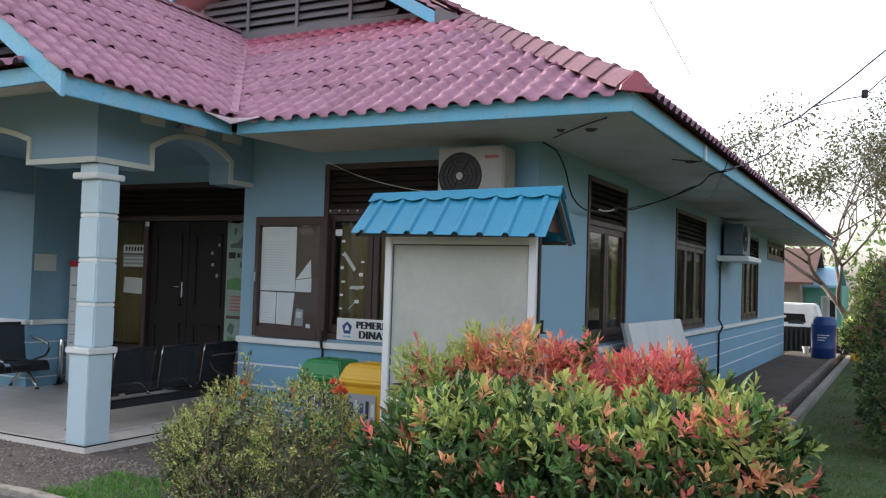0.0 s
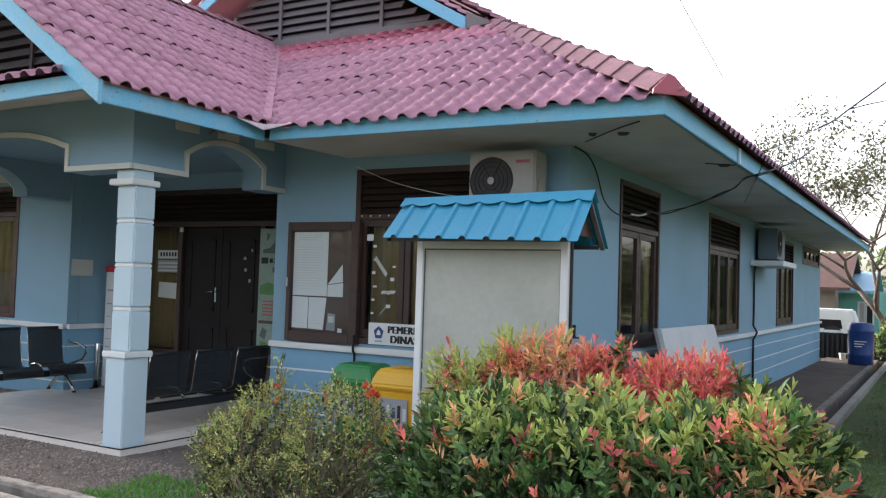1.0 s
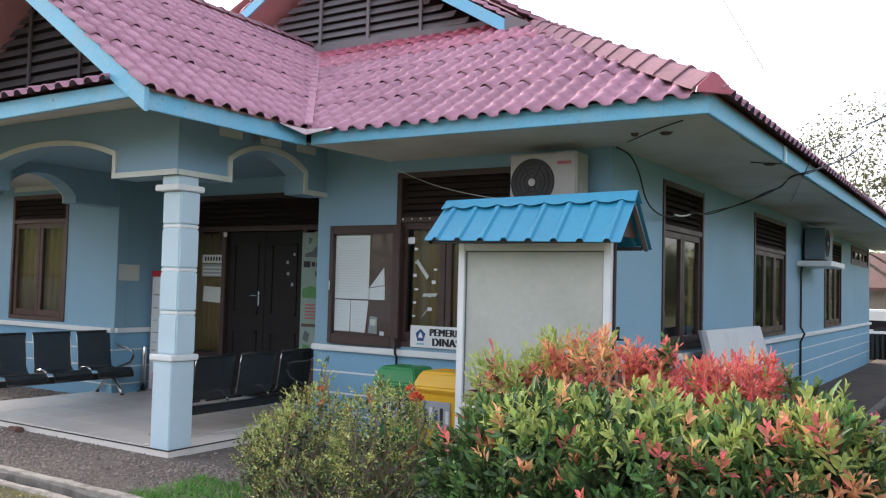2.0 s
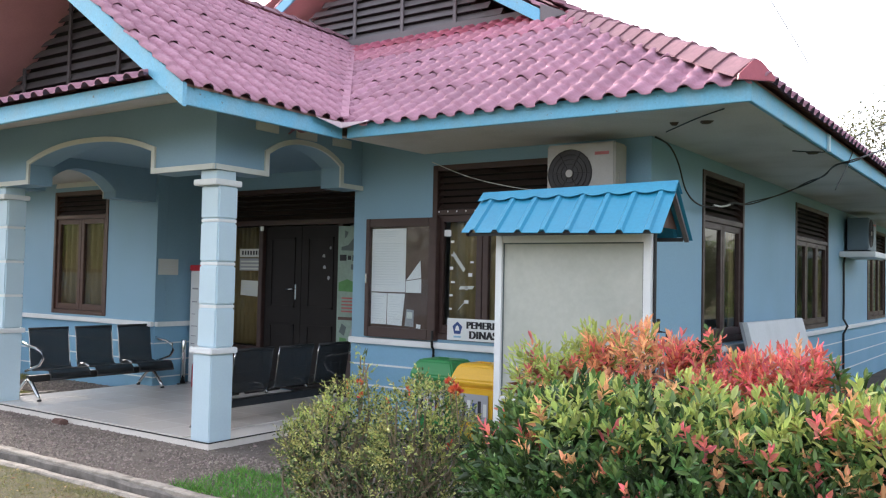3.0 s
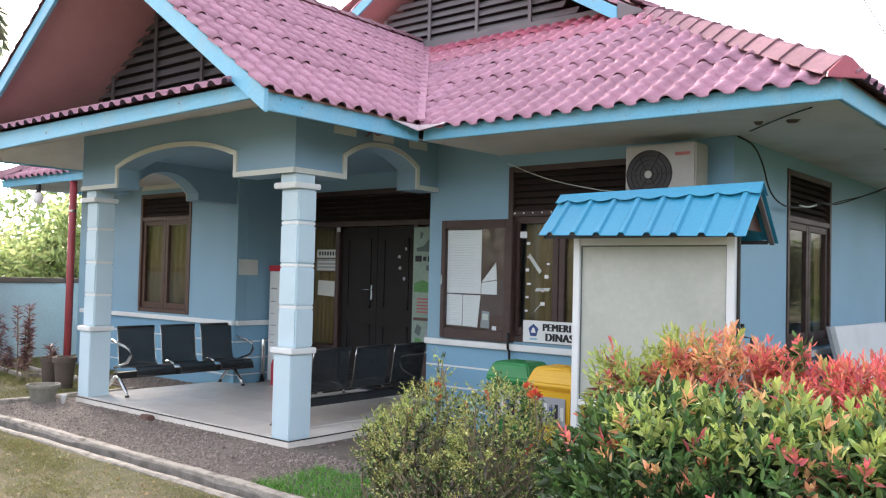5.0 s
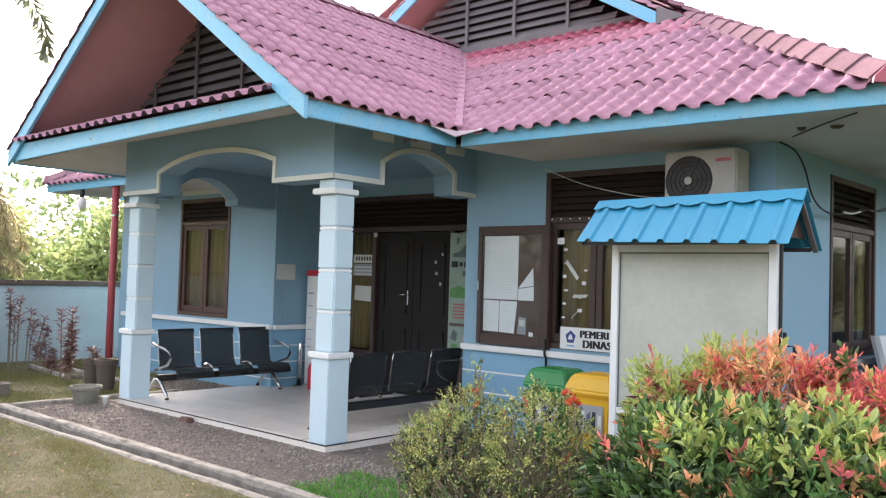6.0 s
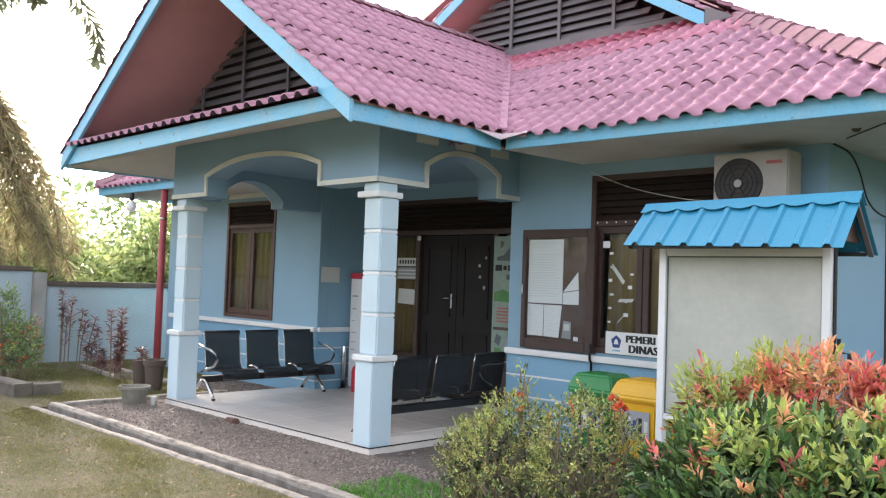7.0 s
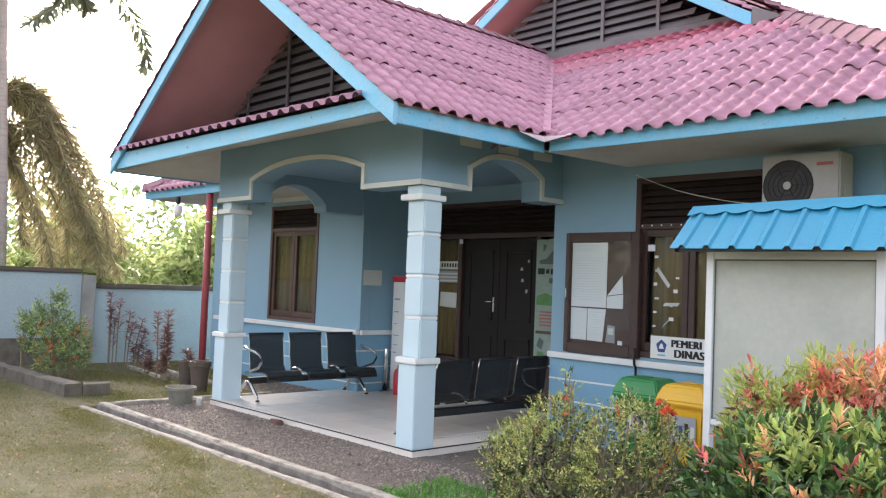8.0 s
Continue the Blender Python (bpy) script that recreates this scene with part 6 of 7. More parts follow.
# ---- planting ----
def shrub(name, label, blobs, base, mixes, seed, stems=26, inner_leaves=900, category="shrub", leaf=0.07, ratio=0.42, inner_mat="leafdark", per=9, stem=0.09, loose=(), broad=False):
    """A bush: stems, an inner mass of dark leaves and shoots of leaves over uneven lobes. mixes: (part, material, number of shoots, test)."""
    rng = np.random.default_rng(seed)
    b = thing(name, label, category, base)
    g = Geo()
    pr = random.Random(seed)
    B = blobs
    for k in range(stems):
        e = B[pr.randrange(len(B))]
        tip = Vector((e[0] + pr.uniform(-0.8, 0.8) * e[3], e[1] + pr.uniform(-0.8, 0.8) * e[4], e[2] + pr.uniform(-0.2, 0.75) * e[5]))
        foot = Vector((e[0] + pr.uniform(-0.35, 0.35) * e[3], e[1] + pr.uniform(-0.3, 0.3) * e[4], base[2] - 0.03))
        midp = foot.lerp(tip, 0.5) + Vector((pr.uniform(-0.06, 0.06), pr.uniform(-0.06, 0.06), 0))
        g.tube([foot, midp, tip], 0.011, 5, 0.004)
    part("branchwork", g, "twig", b, "thin woody stems", kind="stuff")
    n = inner_leaves
    A = np.array(B)
    i = rng.integers(0, len(A), n)
    d = rng.normal(size=(n, 3))
    d /= np.linalg.norm(d, axis=1, keepdims=True)
    p = A[i, :3] + d * A[i, 3:] * (rng.uniform(0.1, 1, n) ** 0.5 * 0.82)[:, None]
    p = p[p[:, 2] > base[2]]
    n = len(p)
    # inner_mat is mostly dark, to put the bush's inner shade into leaf colour
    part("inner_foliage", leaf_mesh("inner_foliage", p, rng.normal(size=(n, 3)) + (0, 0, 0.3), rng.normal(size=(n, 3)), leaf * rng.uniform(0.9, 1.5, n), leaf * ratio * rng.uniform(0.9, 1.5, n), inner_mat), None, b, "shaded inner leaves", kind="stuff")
    for nm, material, count, test in mixes:
        q, dd = blob_points(rng, B, count * 3, -0.55, 0.82)
        keep = np.array([test(x, y, z, pr.random()) for x, y, z in q]) & (q[:, 2] > base[2] + 0.04)
        q, dd = q[keep][:count], dd[keep][:count]
        way = dd / (np.linalg.norm(dd, axis=1, keepdims=True) + 1e-9) * 0.8 + np.array([0, 0, 0.55]) + rng.normal(scale=0.33, size=q.shape)
        P, W, U, S = shoots(rng, q, way, per, leaf, stem=stem)
        part(nm, leaf_mesh(nm, P, W, U, S, S * ratio * rng.uniform(0.8, 1.2, len(S)), material, broad), None, b, kind="stuff")
    for nm, material, count, low in loose:
        q, dd = blob_points(rng, B, count, -0.5, 0.86)
        q, dd = q[q[:, 2] > low], dd[q[:, 2] > low]
        n = len(q)
        dd = dd / (np.linalg.norm(dd, axis=1, keepdims=True) + 1e-9)
        way = np.cross(dd, rng.normal(size=(n, 3))) * 0.6 + dd * 0.6 + (0, 0, 0.3)
        size = leaf * rng.uniform(0.7, 1.25, n)
        part(nm, leaf_mesh(nm, q, way, dd + (0, 0, 0.6), size, size * ratio * 0.85, material, broad), None, b, kind="stuff")
    return b


HY = -2.85
hedge_blobs = [(0.64, HY, 0.48, 0.40, 0.42, 0.42), (0.95, HY - 0.12, 0.52, 0.50, 0.50, 0.46), (1.30, HY - 0.10, 0.50, 0.50, 0.52, 0.49), (1.72, HY - 0.02, 0.46, 0.46, 0.50, 0.50), (2.03, HY + 0.02, 0.48, 0.30, 0.42, 0.54), (0.86, HY - 0.32, 0.30, 0.42, 0.35, 0.42), (1.25, HY - 0.38, 0.30, 0.55, 0.36, 0.42), (1.8, HY - 0.30, 0.30, 0.42, 0.36, 0.42)]
# shade is coloured into the low leaves, light into the fresh tops
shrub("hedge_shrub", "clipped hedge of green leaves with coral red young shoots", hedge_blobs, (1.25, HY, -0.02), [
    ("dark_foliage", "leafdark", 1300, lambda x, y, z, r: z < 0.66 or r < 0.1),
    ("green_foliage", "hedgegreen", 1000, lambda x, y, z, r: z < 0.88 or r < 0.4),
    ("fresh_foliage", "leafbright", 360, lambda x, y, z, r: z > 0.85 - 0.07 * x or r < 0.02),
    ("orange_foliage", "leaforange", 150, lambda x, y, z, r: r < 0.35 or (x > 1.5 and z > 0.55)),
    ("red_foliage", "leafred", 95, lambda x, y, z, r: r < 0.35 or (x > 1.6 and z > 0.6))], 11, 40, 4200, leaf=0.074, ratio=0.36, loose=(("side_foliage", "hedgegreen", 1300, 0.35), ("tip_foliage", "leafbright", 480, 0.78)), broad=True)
red_blobs = [(0.25, -2.34, 0.82, 0.13, 0.16, 0.26), (0.42, -2.32, 0.84, 0.12, 0.16, 0.24), (0.58, -2.26, 0.90, 0.12, 0.16, 0.28), (0.72, -2.28, 0.88, 0.14, 0.18, 0.28), (0.84, -2.25, 0.92, 0.12, 0.18, 0.29), (1.00, -2.22, 0.84, 0.14, 0.20, 0.27), (1.16, -2.2, 0.80, 0.16, 0.22, 0.27), (1.32, -2.2, 0.80, 0.16, 0.22, 0.28), (1.46, -2.22, 0.80, 0.14, 0.22, 0.28), (1.60, -2.2, 0.84, 0.13, 0.2, 0.28), (1.68, -2.18, 0.82, 0.08, 0.12, 0.26)]
shrub("red_shrub", "shrub covered in coral red young leaves", red_blobs, (1.2, -2.22, -0.04), [
    ("red_foliage", "leafred", 400, lambda x, y, z, r: x > 1.0 or r < 0.12),
    ("orange_foliage", "leaforange", 200, lambda x, y, z, r: 0.55 < x < 1.15 or r < 0.15),
    ("fresh_foliage", "leafbright", 190, lambda x, y, z, r: x < 0.6 or r < 0.12)], 12, 80, 420, leaf=0.074, ratio=0.28, inner_mat="leafrust", per=10, stem=0.16, broad=True)
for k, (x, z, top_mat) in enumerate(((1.11, 1.13, "leafred"), (1.20, 1.15, "leafred"), (1.78, 1.02, "leafgreen"), (1.86, 0.96, "leafgreen"))):
    shrub("leafy_sprig", "upright sprig of young leaves above the hedge", [(x, -2.24, z - 0.05, 0.03, 0.04, 0.07)], (x - 0.03, -2.24, 0.4), [
        ("green_foliage", "hedgegreen", 3, lambda x, y, z, r: True), ("tip_foliage", top_mat, 3, lambda x, y, z, r: True)], 120 + k, 3, 3, leaf=0.075, per=7, stem=0.12, category="twig", broad=True)
ix_blobs = [(-1.24, -2.58, 0.34, 0.15, 0.25, 0.27), (-1.06, -2.62, 0.30, 0.22, 0.30, 0.32), (-0.82, -2.66, 0.40, 0.25, 0.36, 0.44), (-0.26, -2.68, 0.44, 0.29, 0.40, 0.46), (0.14, -2.72, 0.20, 0.20, 0.30, 0.30), (-0.45, -2.9, 0.22, 0.55, 0.3, 0.26)]
# pale leaves paint the lit top, dark ones the shadow within
blooming = shrub("flowering_shrub", "loose shrub of small olive leaves with a few red flowers", ix_blobs, (-0.45, -2.68, -0.02), [
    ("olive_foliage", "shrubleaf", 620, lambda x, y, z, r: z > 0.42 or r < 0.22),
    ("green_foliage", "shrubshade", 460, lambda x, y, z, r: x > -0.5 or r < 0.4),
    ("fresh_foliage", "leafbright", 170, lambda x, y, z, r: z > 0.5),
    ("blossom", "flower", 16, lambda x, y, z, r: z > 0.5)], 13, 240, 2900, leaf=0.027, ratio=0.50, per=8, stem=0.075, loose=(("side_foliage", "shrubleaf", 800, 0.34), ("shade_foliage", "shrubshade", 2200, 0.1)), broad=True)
rngb = np.random.default_rng(77)
for fx, fy, fz, fr in ((-0.013, -2.75, 0.835, 0.034), (-0.14, -2.62, 0.86, 0.026), (-0.80, -2.62, 0.80, 0.024)):
    d = rngb.normal(size=(46, 3))
    d /= np.linalg.norm(d, axis=1, keepdims=True)
    d[:, 2] = np.abs(d[:, 2]) * 0.9 - 0.15
    stalk = part("flower_stalk", Geo().tube([(fx + 0.02, fy + 0.02, fz - 0.28), (fx, fy, fz)], 0.004, 5), "twig", blooming)
    part("flower_head", leaf_mesh("flower_head", np.array((fx, fy, fz)) + d * fr * 0.45, d, rngb.normal(size=(46, 3)), np.full(46, fr), np.full(46, fr * 0.6), "flower"), None, stalk, "round head of small red blossoms")
shrub("tall_sprig", "thin twig with small leaves rising from the shrub", [(-0.80, -2.55, 0.88, 0.04, 0.04, 0.10), (-0.88, -2.5, 0.94, 0.07, 0.05, 0.03)], (-0.75, -2.55, 0.5), [("olive_foliage", "leafbright", 6, lambda x, y, z, r: True)], 14, 4, 4, leaf=0.045, per=5, category="twig")
# bushes beside the lawn on the far side
rb = [(2.95, 4.6, 0.5, 0.75, 0.9, 0.9), (3.05, 6.0, 0.9, 0.78, 1.0, 1.0), (2.95, 3.2, 0.25, 0.65, 0.7, 0.55), (3.2, 7.5, 1.3, 0.9, 1.0, 1.0)]
shrub("garden_shrub", "tall dark green garden shrub with reddish tips", rb, (3.0, 5, -0.2), [
    ("green_foliage", "leafgreen", 900, lambda x, y, z, r: True),
    ("dark_foliage", "leafdark", 700, lambda x, y, z, r: True),
    ("rust_foliage", "leafrust", 430, lambda x, y, z, r: z > 0.7 or r < 0.25)], 15, 30, 3000, leaf=0.09, per=8)
shrub("garden_shrub", "tall loose shrub behind the drum", [(1.95, 19.0, 0.5, 0.45, 0.6, 0.8), (2.3, 19.3, 1.3, 0.6, 0.7, 1.1), (3.1, 19.2, 1.5, 0.8, 0.6, 1.2)], (2.8, 19.2, -0.2), [
    ("green_foliage", "leafgreen", 700, lambda x, y, z, r: True), ("olive_foliage", "leaftree", 500, lambda x, y, z, r: True)], 18, 30, 1500, leaf=0.13, per=7, stem=0.2)
shrub("garden_shrub", "leafy shrub at the end of the side path", [(2.15, 14.2, 0.45, 0.5, 0.6, 0.6), (2.7, 12.5, 0.6, 0.6, 0.9, 0.8), (1.75, 17.4, 0.30, 0.36, 0.4, 0.55)], (2.3, 13.5, -0.2), [
    ("green_foliage", "leafgreen", 420, lambda x, y, z, r: True), ("fresh_foliage", "leafbright", 160, lambda x, y, z, r: z > 0.5)], 16, 20, 900, leaf=0.10, per=7)
# garden by the boundary wall
FB = [(-9.86, -2.72, 0.56, 0.20, 0.20, 0.46), (-9.68, -2.52, 0.78, 0.14, 0.16, 0.44), (-9.50, -2.33, 0.44, 0.20, 0.20, 0.36), (-9.63, -2.47, 0.28, 0.34, 0.34, 0.28), (-9.98, -2.84, 0.72, 0.09, 0.09, 0.20)]
shrub("flower_bush", "loose green plant with scattered orange red flowers", FB, (-9.63, -2.47, 0.0), [
    ("green_foliage", "leafgrey", 400, lambda x, y, z, r: True), ("fresh_foliage", "leafbright", 100, lambda x, y, z, r: True), ("blossom", "flower", 26, lambda x, y, z, r: z < 0.75)], 17, 14, 260, leaf=0.07, per=6, stem=0.14, inner_mat="leafgrey")


def strap_plant(x, y, heads, seed, name="cordyline", label="cordyline with tufts of maroon strap leaves"):
    b = thing(name, label, "plant", (x, y, 0), group="cordylines")
    rng = np.random.default_rng(seed)
    g = Geo()
    P, W = [], []
    for hx, hy, hz in heads:
        tip = Vector((x + hx, y + hy, hz))
        part("stem", Geo().tube([(x + hx * 0.8, y + hy * 0.8, -0.02), (x + hx * 0.85, y + hy * 0.85, hz * 0.55), tip], 0.010, 6, 0.009), "twig", b)
        for k in range(64):
            an, up = rng.uniform(0, 6.28), rng.uniform(-0.35, 1.0)
            P.append(np.array(tip) - (0, 0, min(hz * 0.7, 0.42) * rng.random() ** 1.6))
            W.append((math.cos(an), math.sin(an), up))
    n = len(P)
    part("foliage", leaf_mesh("foliage", P, W, np.tile((0, 0, 1.0), (n, 1)), rng.uniform(0.07, 0.13, n), rng.uniform(0.016, 0.028, n), "leafmaroon"), None, b, "maroon strap leaves", kind="stuff")


strap_plant(-10.65, -1.43, [(0.68 * a, 0.73 * a, h) for a, h in ((0.0, 1.13), (0.15, 1.03), (0.31, 0.84), (0.08, 0.73), (0.36, 0.68), (0.5, 0.73), (0.55, 0.56), (0.02, 0.92))], 3)
strap_plant(-8.90, -1.34, [(0.68 * a, 0.73 * a, h) for a, h in ((-0.12, 0.90), (0.03, 0.92), (0.04, 0.77), (-0.01, 0.66), (0.05, 0.57), (0.02, 0.46), (0.0, 0.36), (-0.04, 0.27))], 4)
strap_plant(-9.6, -1.3, [(0, 0, 0.22), (0.05, 0.04, 0.16)], 5)
strap_plant(-10.3, -1.1, [(0, 0, 0.36), (0.15, 0.1, 0.28), (-0.2, 0, 0.3)], 6)


def lawn_blades(name, label, spots, n, h, material, seed, lean=0.5):
    """Grass blades over rectangles (x0, x1, y0, y1)."""
    rng = np.random.default_rng(seed)
    P = []
    area = np.array([(b - a) * (d - c) for a, b, c, d in spots])
    for (a, b, c, d), k in zip(spots, (n * area / area.sum()).astype(int)):
        x, y = rng.uniform(a, b, k), rng.uniform(c, d, k)
        keep = rng.random(k) < np.clip(0.5 + 0.6 * np.sin(x * 1.7 + np.cos(y * 2.3) * 2) * np.cos(y * 1.9 + x) + 0.3 * np.sin(x * 5.1 + y * 3.7) * np.sin(y * 6.3 - x * 2.1), 0.16, 1)
        x, y = x[keep], y[keep]
        P.append(np.stack([x, y, np.array([ground_height(p, q) for p, q in zip(x, y)])], 1))
    P = np.concatenate(P)
    n = len(P)
    W = rng.normal(scale=lean, size=(n, 3))
    W[:, 2] = 1
    me = leaf_mesh(name, P, W, rng.normal(size=(n, 3)), h * rng.uniform(0.5, 1.4, n), np.full(n, max(0.004, h * 0.12)), material)
    return solid(name, me, None, label, "grass", "stuff")


lawn_blades("grass", "short worn lawn grass", [(-10.5, 0.5, -5.4, -3.17), (-5.0, 0.3, -4.6, -3.17), (-11.3, -7.1, -2.95, -0.9), (-11.3, -8.5, -0.9, 0.5)], 128000, 0.026, "blade", 21, 1.2)
lawn_blades("grass", "green lawn grass beside the house", [(1.75, 4.5, -3.2, 12.0), (1.75, 3.4, -1.5, 5.0)], 64000, 0.048, "leafgreen", 22, 0.8)
lawn_blades("grass", "greener grass in the garden corner", [(-11.3, -7.1, -2.75, -0.95), (-11.3, -8.5, -0.95, 0.5)], 34000, 0.035, "blade", 24, 0.9)
lawn_blades("grass", "greener grass along the kerb", [(-6.9, -1.2, -3.5, -3.16)], 8000, 0.034, "blade", 25, 1.0)
lawn_blades("grass", "lush tuft of long green grass at the kerb", [(-2.25, -1.6, -2.82, -2.2), (-1.6, -1.2, -2.87, -2.5)], 11000, 0.075, "bladelush", 23, 0.9)
rng = np.random.default_rng(5)
n = 1500
P = np.stack([rng.uniform(-9.5, 0, n), rng.uniform(-5.4, -3.2, n), np.full(n, 0.0)], 1)
P2 = np.stack([rng.uniform(1.8, 3.6, 420), rng.uniform(-2.5, 6, 420), np.full(420, -0.14)], 1)
P = np.concatenate([P, P2])
n = len(P)
W = rng.normal(size=(n, 3))
W[:, 2] *= 0.2
solid("fallen_leaves", leaf_mesh("fallen_leaves", P + (0, 0, 0.004), W, np.tile((0, 0, 1.0), (n, 1)) + rng.normal(scale=0.3, size=(n, 3)), rng.uniform(0.012, 0.045, n) * np.where(P[:, 0] > 1, 1.6, 1.0), rng.uniform(0.008, 0.022, n) * np.where(P[:, 0] > 1, 1.6, 1.0), "dead"), None, "dry fallen leaves scattered over the lawn", "leaves", "stuff")

# gravel stones
rng = np.random.default_rng(6)
n = 18000
x, y = rng.uniform(-6.83, -1.2, n), rng.uniform(-2.87, -1.86, n)
x[:2600], y[:2600] = rng.uniform(-2.95, -0.3, 2600), rng.uniform(-2.6, -0.1, 2600)
x[2600:5600], y[2600:5600] = rng.uniform(-8.43, -6.55, 3000), rng.uniform(-0.84, -0.03, 3000)
patch = 0.62 + 0.45 * np.sin(x * 3.1 + 2 * np.sin(y * 4.7)) * np.sin(y * 5.3 + x * 1.3)
keep = ~((x > -1.8) & (rng.random(n) < 0.4)) & (rng.random(n) < patch + 0.15)
x, y = x[keep], y[keep]
n = len(x)
r = rng.uniform(0.004, 0.012, n) * np.where(rng.random(n) < 0.07, 1.8, 1)
octa = np.array([(1, 0, 0), (0, 1, 0), (-1, 0, 0), (0, -1, 0), (0, 0, 0.8), (0, 0, -0.5)])
rot = rng.uniform(0, 6.28, n)
v = np.repeat(octa[None], n, 0) * (1 + rng.uniform(-0.35, 0.35, (n, 6, 3)))
c, s = np.cos(rot)[:, None], np.sin(rot)[:, None]
v = np.stack([v[..., 0] * c - v[..., 1] * s, v[..., 0] * s + v[..., 1] * c, v[..., 2]], -1) * r[:, None, None]
v += np.stack([x, y, rng.uniform(-0.002, 0.004, n)], 1)[:, None]
of = np.array([(0, 1, 4), (1, 2, 4), (2, 3, 4), (3, 0, 4), (1, 0, 5), (2, 1, 5), (3, 2, 5), (0, 3, 5)])
me = bpy.data.meshes.new("gravel_stones")
me.from_pydata(v.reshape(-1, 3).tolist(), [], (of[None] + 6 * np.arange(n)[:, None, None]).reshape(-1, 3).tolist())
me.materials.append(M["stone"])
solid("gravel_stones", me, None, "loose grey gravel stones", "gravel", "stuff")


# ---- trees ----
def tree(name, label, x, y, z0, height, spread, seed, levels=4, leaves=900, leaf=0.12, leaf_mat="leafgreen", trunk=0.14, lean=(0.0, 0.0), droop=0.0, start=0.35, base_limbs=3, cluster=0.25):
    """A tapered trunk, forking limbs and leaves in clumps at the twig ends."""
    pr = random.Random(seed)
    rng = np.random.default_rng(seed)
    t = thing(name, label, "tree", (x, y, z0))
    g, limbs, tips = Geo(), Geo(), []

    def grow(p, d, length, r, level):
        pts = [p]
        q = p.copy()
        for k in range(3):
            d = (d + Vector((pr.uniform(-0.22, 0.22), pr.uniform(-0.22, 0.22), pr.uniform(-0.08, 0.14) - droop * (level > 1)))).normalized()
            q = q + d * (length / 3)
            pts.append(q)
        (g if level == 0 else limbs).tube(pts, r, 7 if level < 2 else 5, r * 0.62)
        if level >= levels:
            tips.append((q, d))
            return
        for k in range(pr.choice((2, 3)) if level else base_limbs):
            an, tilt = pr.uniform(0, 6.28), pr.uniform(0.35, 0.95)
            side = Vector((math.cos(an), math.sin(an), 0)) * spread
            nd = (d * math.cos(tilt) + side * math.sin(tilt) + Vector((0, 0, 0.1))).normalized()
            src = pts[-1] if k < 2 else pts[-2]
            grow(src, nd, length * pr.uniform(0.62, 0.85), r * 0.6, level + 1)

    grow(Vector((x, y, z0 - 0.1)), Vector((lean[0], lean[1], 1)).normalized(), height * start, trunk, 0)
    part("trunk", g, "bark", t, smooth=True)
    part("branchwork", limbs, "bark", t, smooth=True)
    if leaves:
        i = rng.integers(0, len(tips), leaves)
        P = np.array([tips[k][0] for k in i]) + rng.normal(scale=cluster, size=(leaves, 3))
        W = rng.normal(size=(leaves, 3)) + (0, 0, -0.3)
        part("crown", leaf_mesh("crown", P, W, rng.normal(size=(leaves, 3)) + (0, 0, 1), leaf * rng.uniform(0.6, 1.3, leaves), leaf * 0.5 * rng.uniform(0.6, 1.3, leaves), leaf_mat), None, t, kind="stuff")
    return t


tree("bare_tree", "sparse tree with thin twisting branches and scattered leaves", 1.98, 22.5, -0.2, 7.2, 1.0, 31, 6, 6000, 0.13, "leaftree", 0.115, (-0.40, 0.05), 0.0, 0.34, 4, 0.20)
tree("bare_tree", "sparse tree with thin twisting branches and scattered leaves", 3.3, 24.0, -0.2, 7.2, 1.0, 33, 6, 6500, 0.14, "leaftree", 0.12, (0.02, 0.0), 0.0, 0.30, 4, 0.20)


def thicket(name, label, blobs, n, leaf, material, seed, category="trees"):
    rng = np.random.default_rng(seed)
    p, d = blob_points(rng, blobs, n, -0.9, 0.55)
    me = leaf_mesh(name, p, d + rng.normal(scale=0.8, size=p.shape) - (0, 0, 0.2), rng.normal(size=p.shape) + (0, 0, 0.6), leaf * rng.uniform(0.6, 1.3, n), leaf * 0.45 * rng.uniform(0.6, 1.3, n), material)
    return solid(name, me, None, label, category, "stuff")


pr = random.Random(9)
woods = [(-15.5 + pr.uniform(-1.2, 1.0), y + pr.uniform(-0.4, 0.4), pr.uniform(0.9, 2.2), pr.uniform(0.8, 1.2), pr.uniform(0.8, 1.3), pr.uniform(0.8, 1.3)) for y in [-9 + 0.9 * k for k in range(24)]]
# haze and sunlight are put into the pale leaf colour here
thicket("far_woods", "dense green thicket beyond the boundary wall, coloured pale as sunlit haze", woods, 24000, 0.19, "leafhaze", 41)
thicket("far_woods", "dense green thicket beyond the boundary wall, coloured pale as sunlit haze", [(a - 0.2, b + 0.3, c + 0.3, d * 0.9, e, f) for a, b, c, d, e, f in woods], 9000, 0.24, "leafhaze", 42)
far = [(-30 + pr.uniform(-4, 4), y, pr.uniform(2, 3.5), pr.uniform(2.5, 4), pr.uniform(2.5, 4), pr.uniform(2, 3.2)) for y in range(-30, 40, 3)]
# the undergrowth's shade comes from its darker leaf colour
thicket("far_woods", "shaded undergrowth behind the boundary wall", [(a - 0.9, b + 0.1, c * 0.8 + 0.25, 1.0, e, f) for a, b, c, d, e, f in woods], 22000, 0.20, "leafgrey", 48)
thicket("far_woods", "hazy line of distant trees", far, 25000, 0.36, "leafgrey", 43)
back = [(x + pr.uniform(-1, 1), -24 + pr.uniform(-2, 2), pr.uniform(2.0, 4.0), pr.uniform(2.2, 3.5), 2.2, pr.uniform(2.0, 3.5)) for x in range(-24, 34, 4)]
thicket("far_woods", "line of trees across the yard", back, 8000, 0.45, "leafdark", 44)
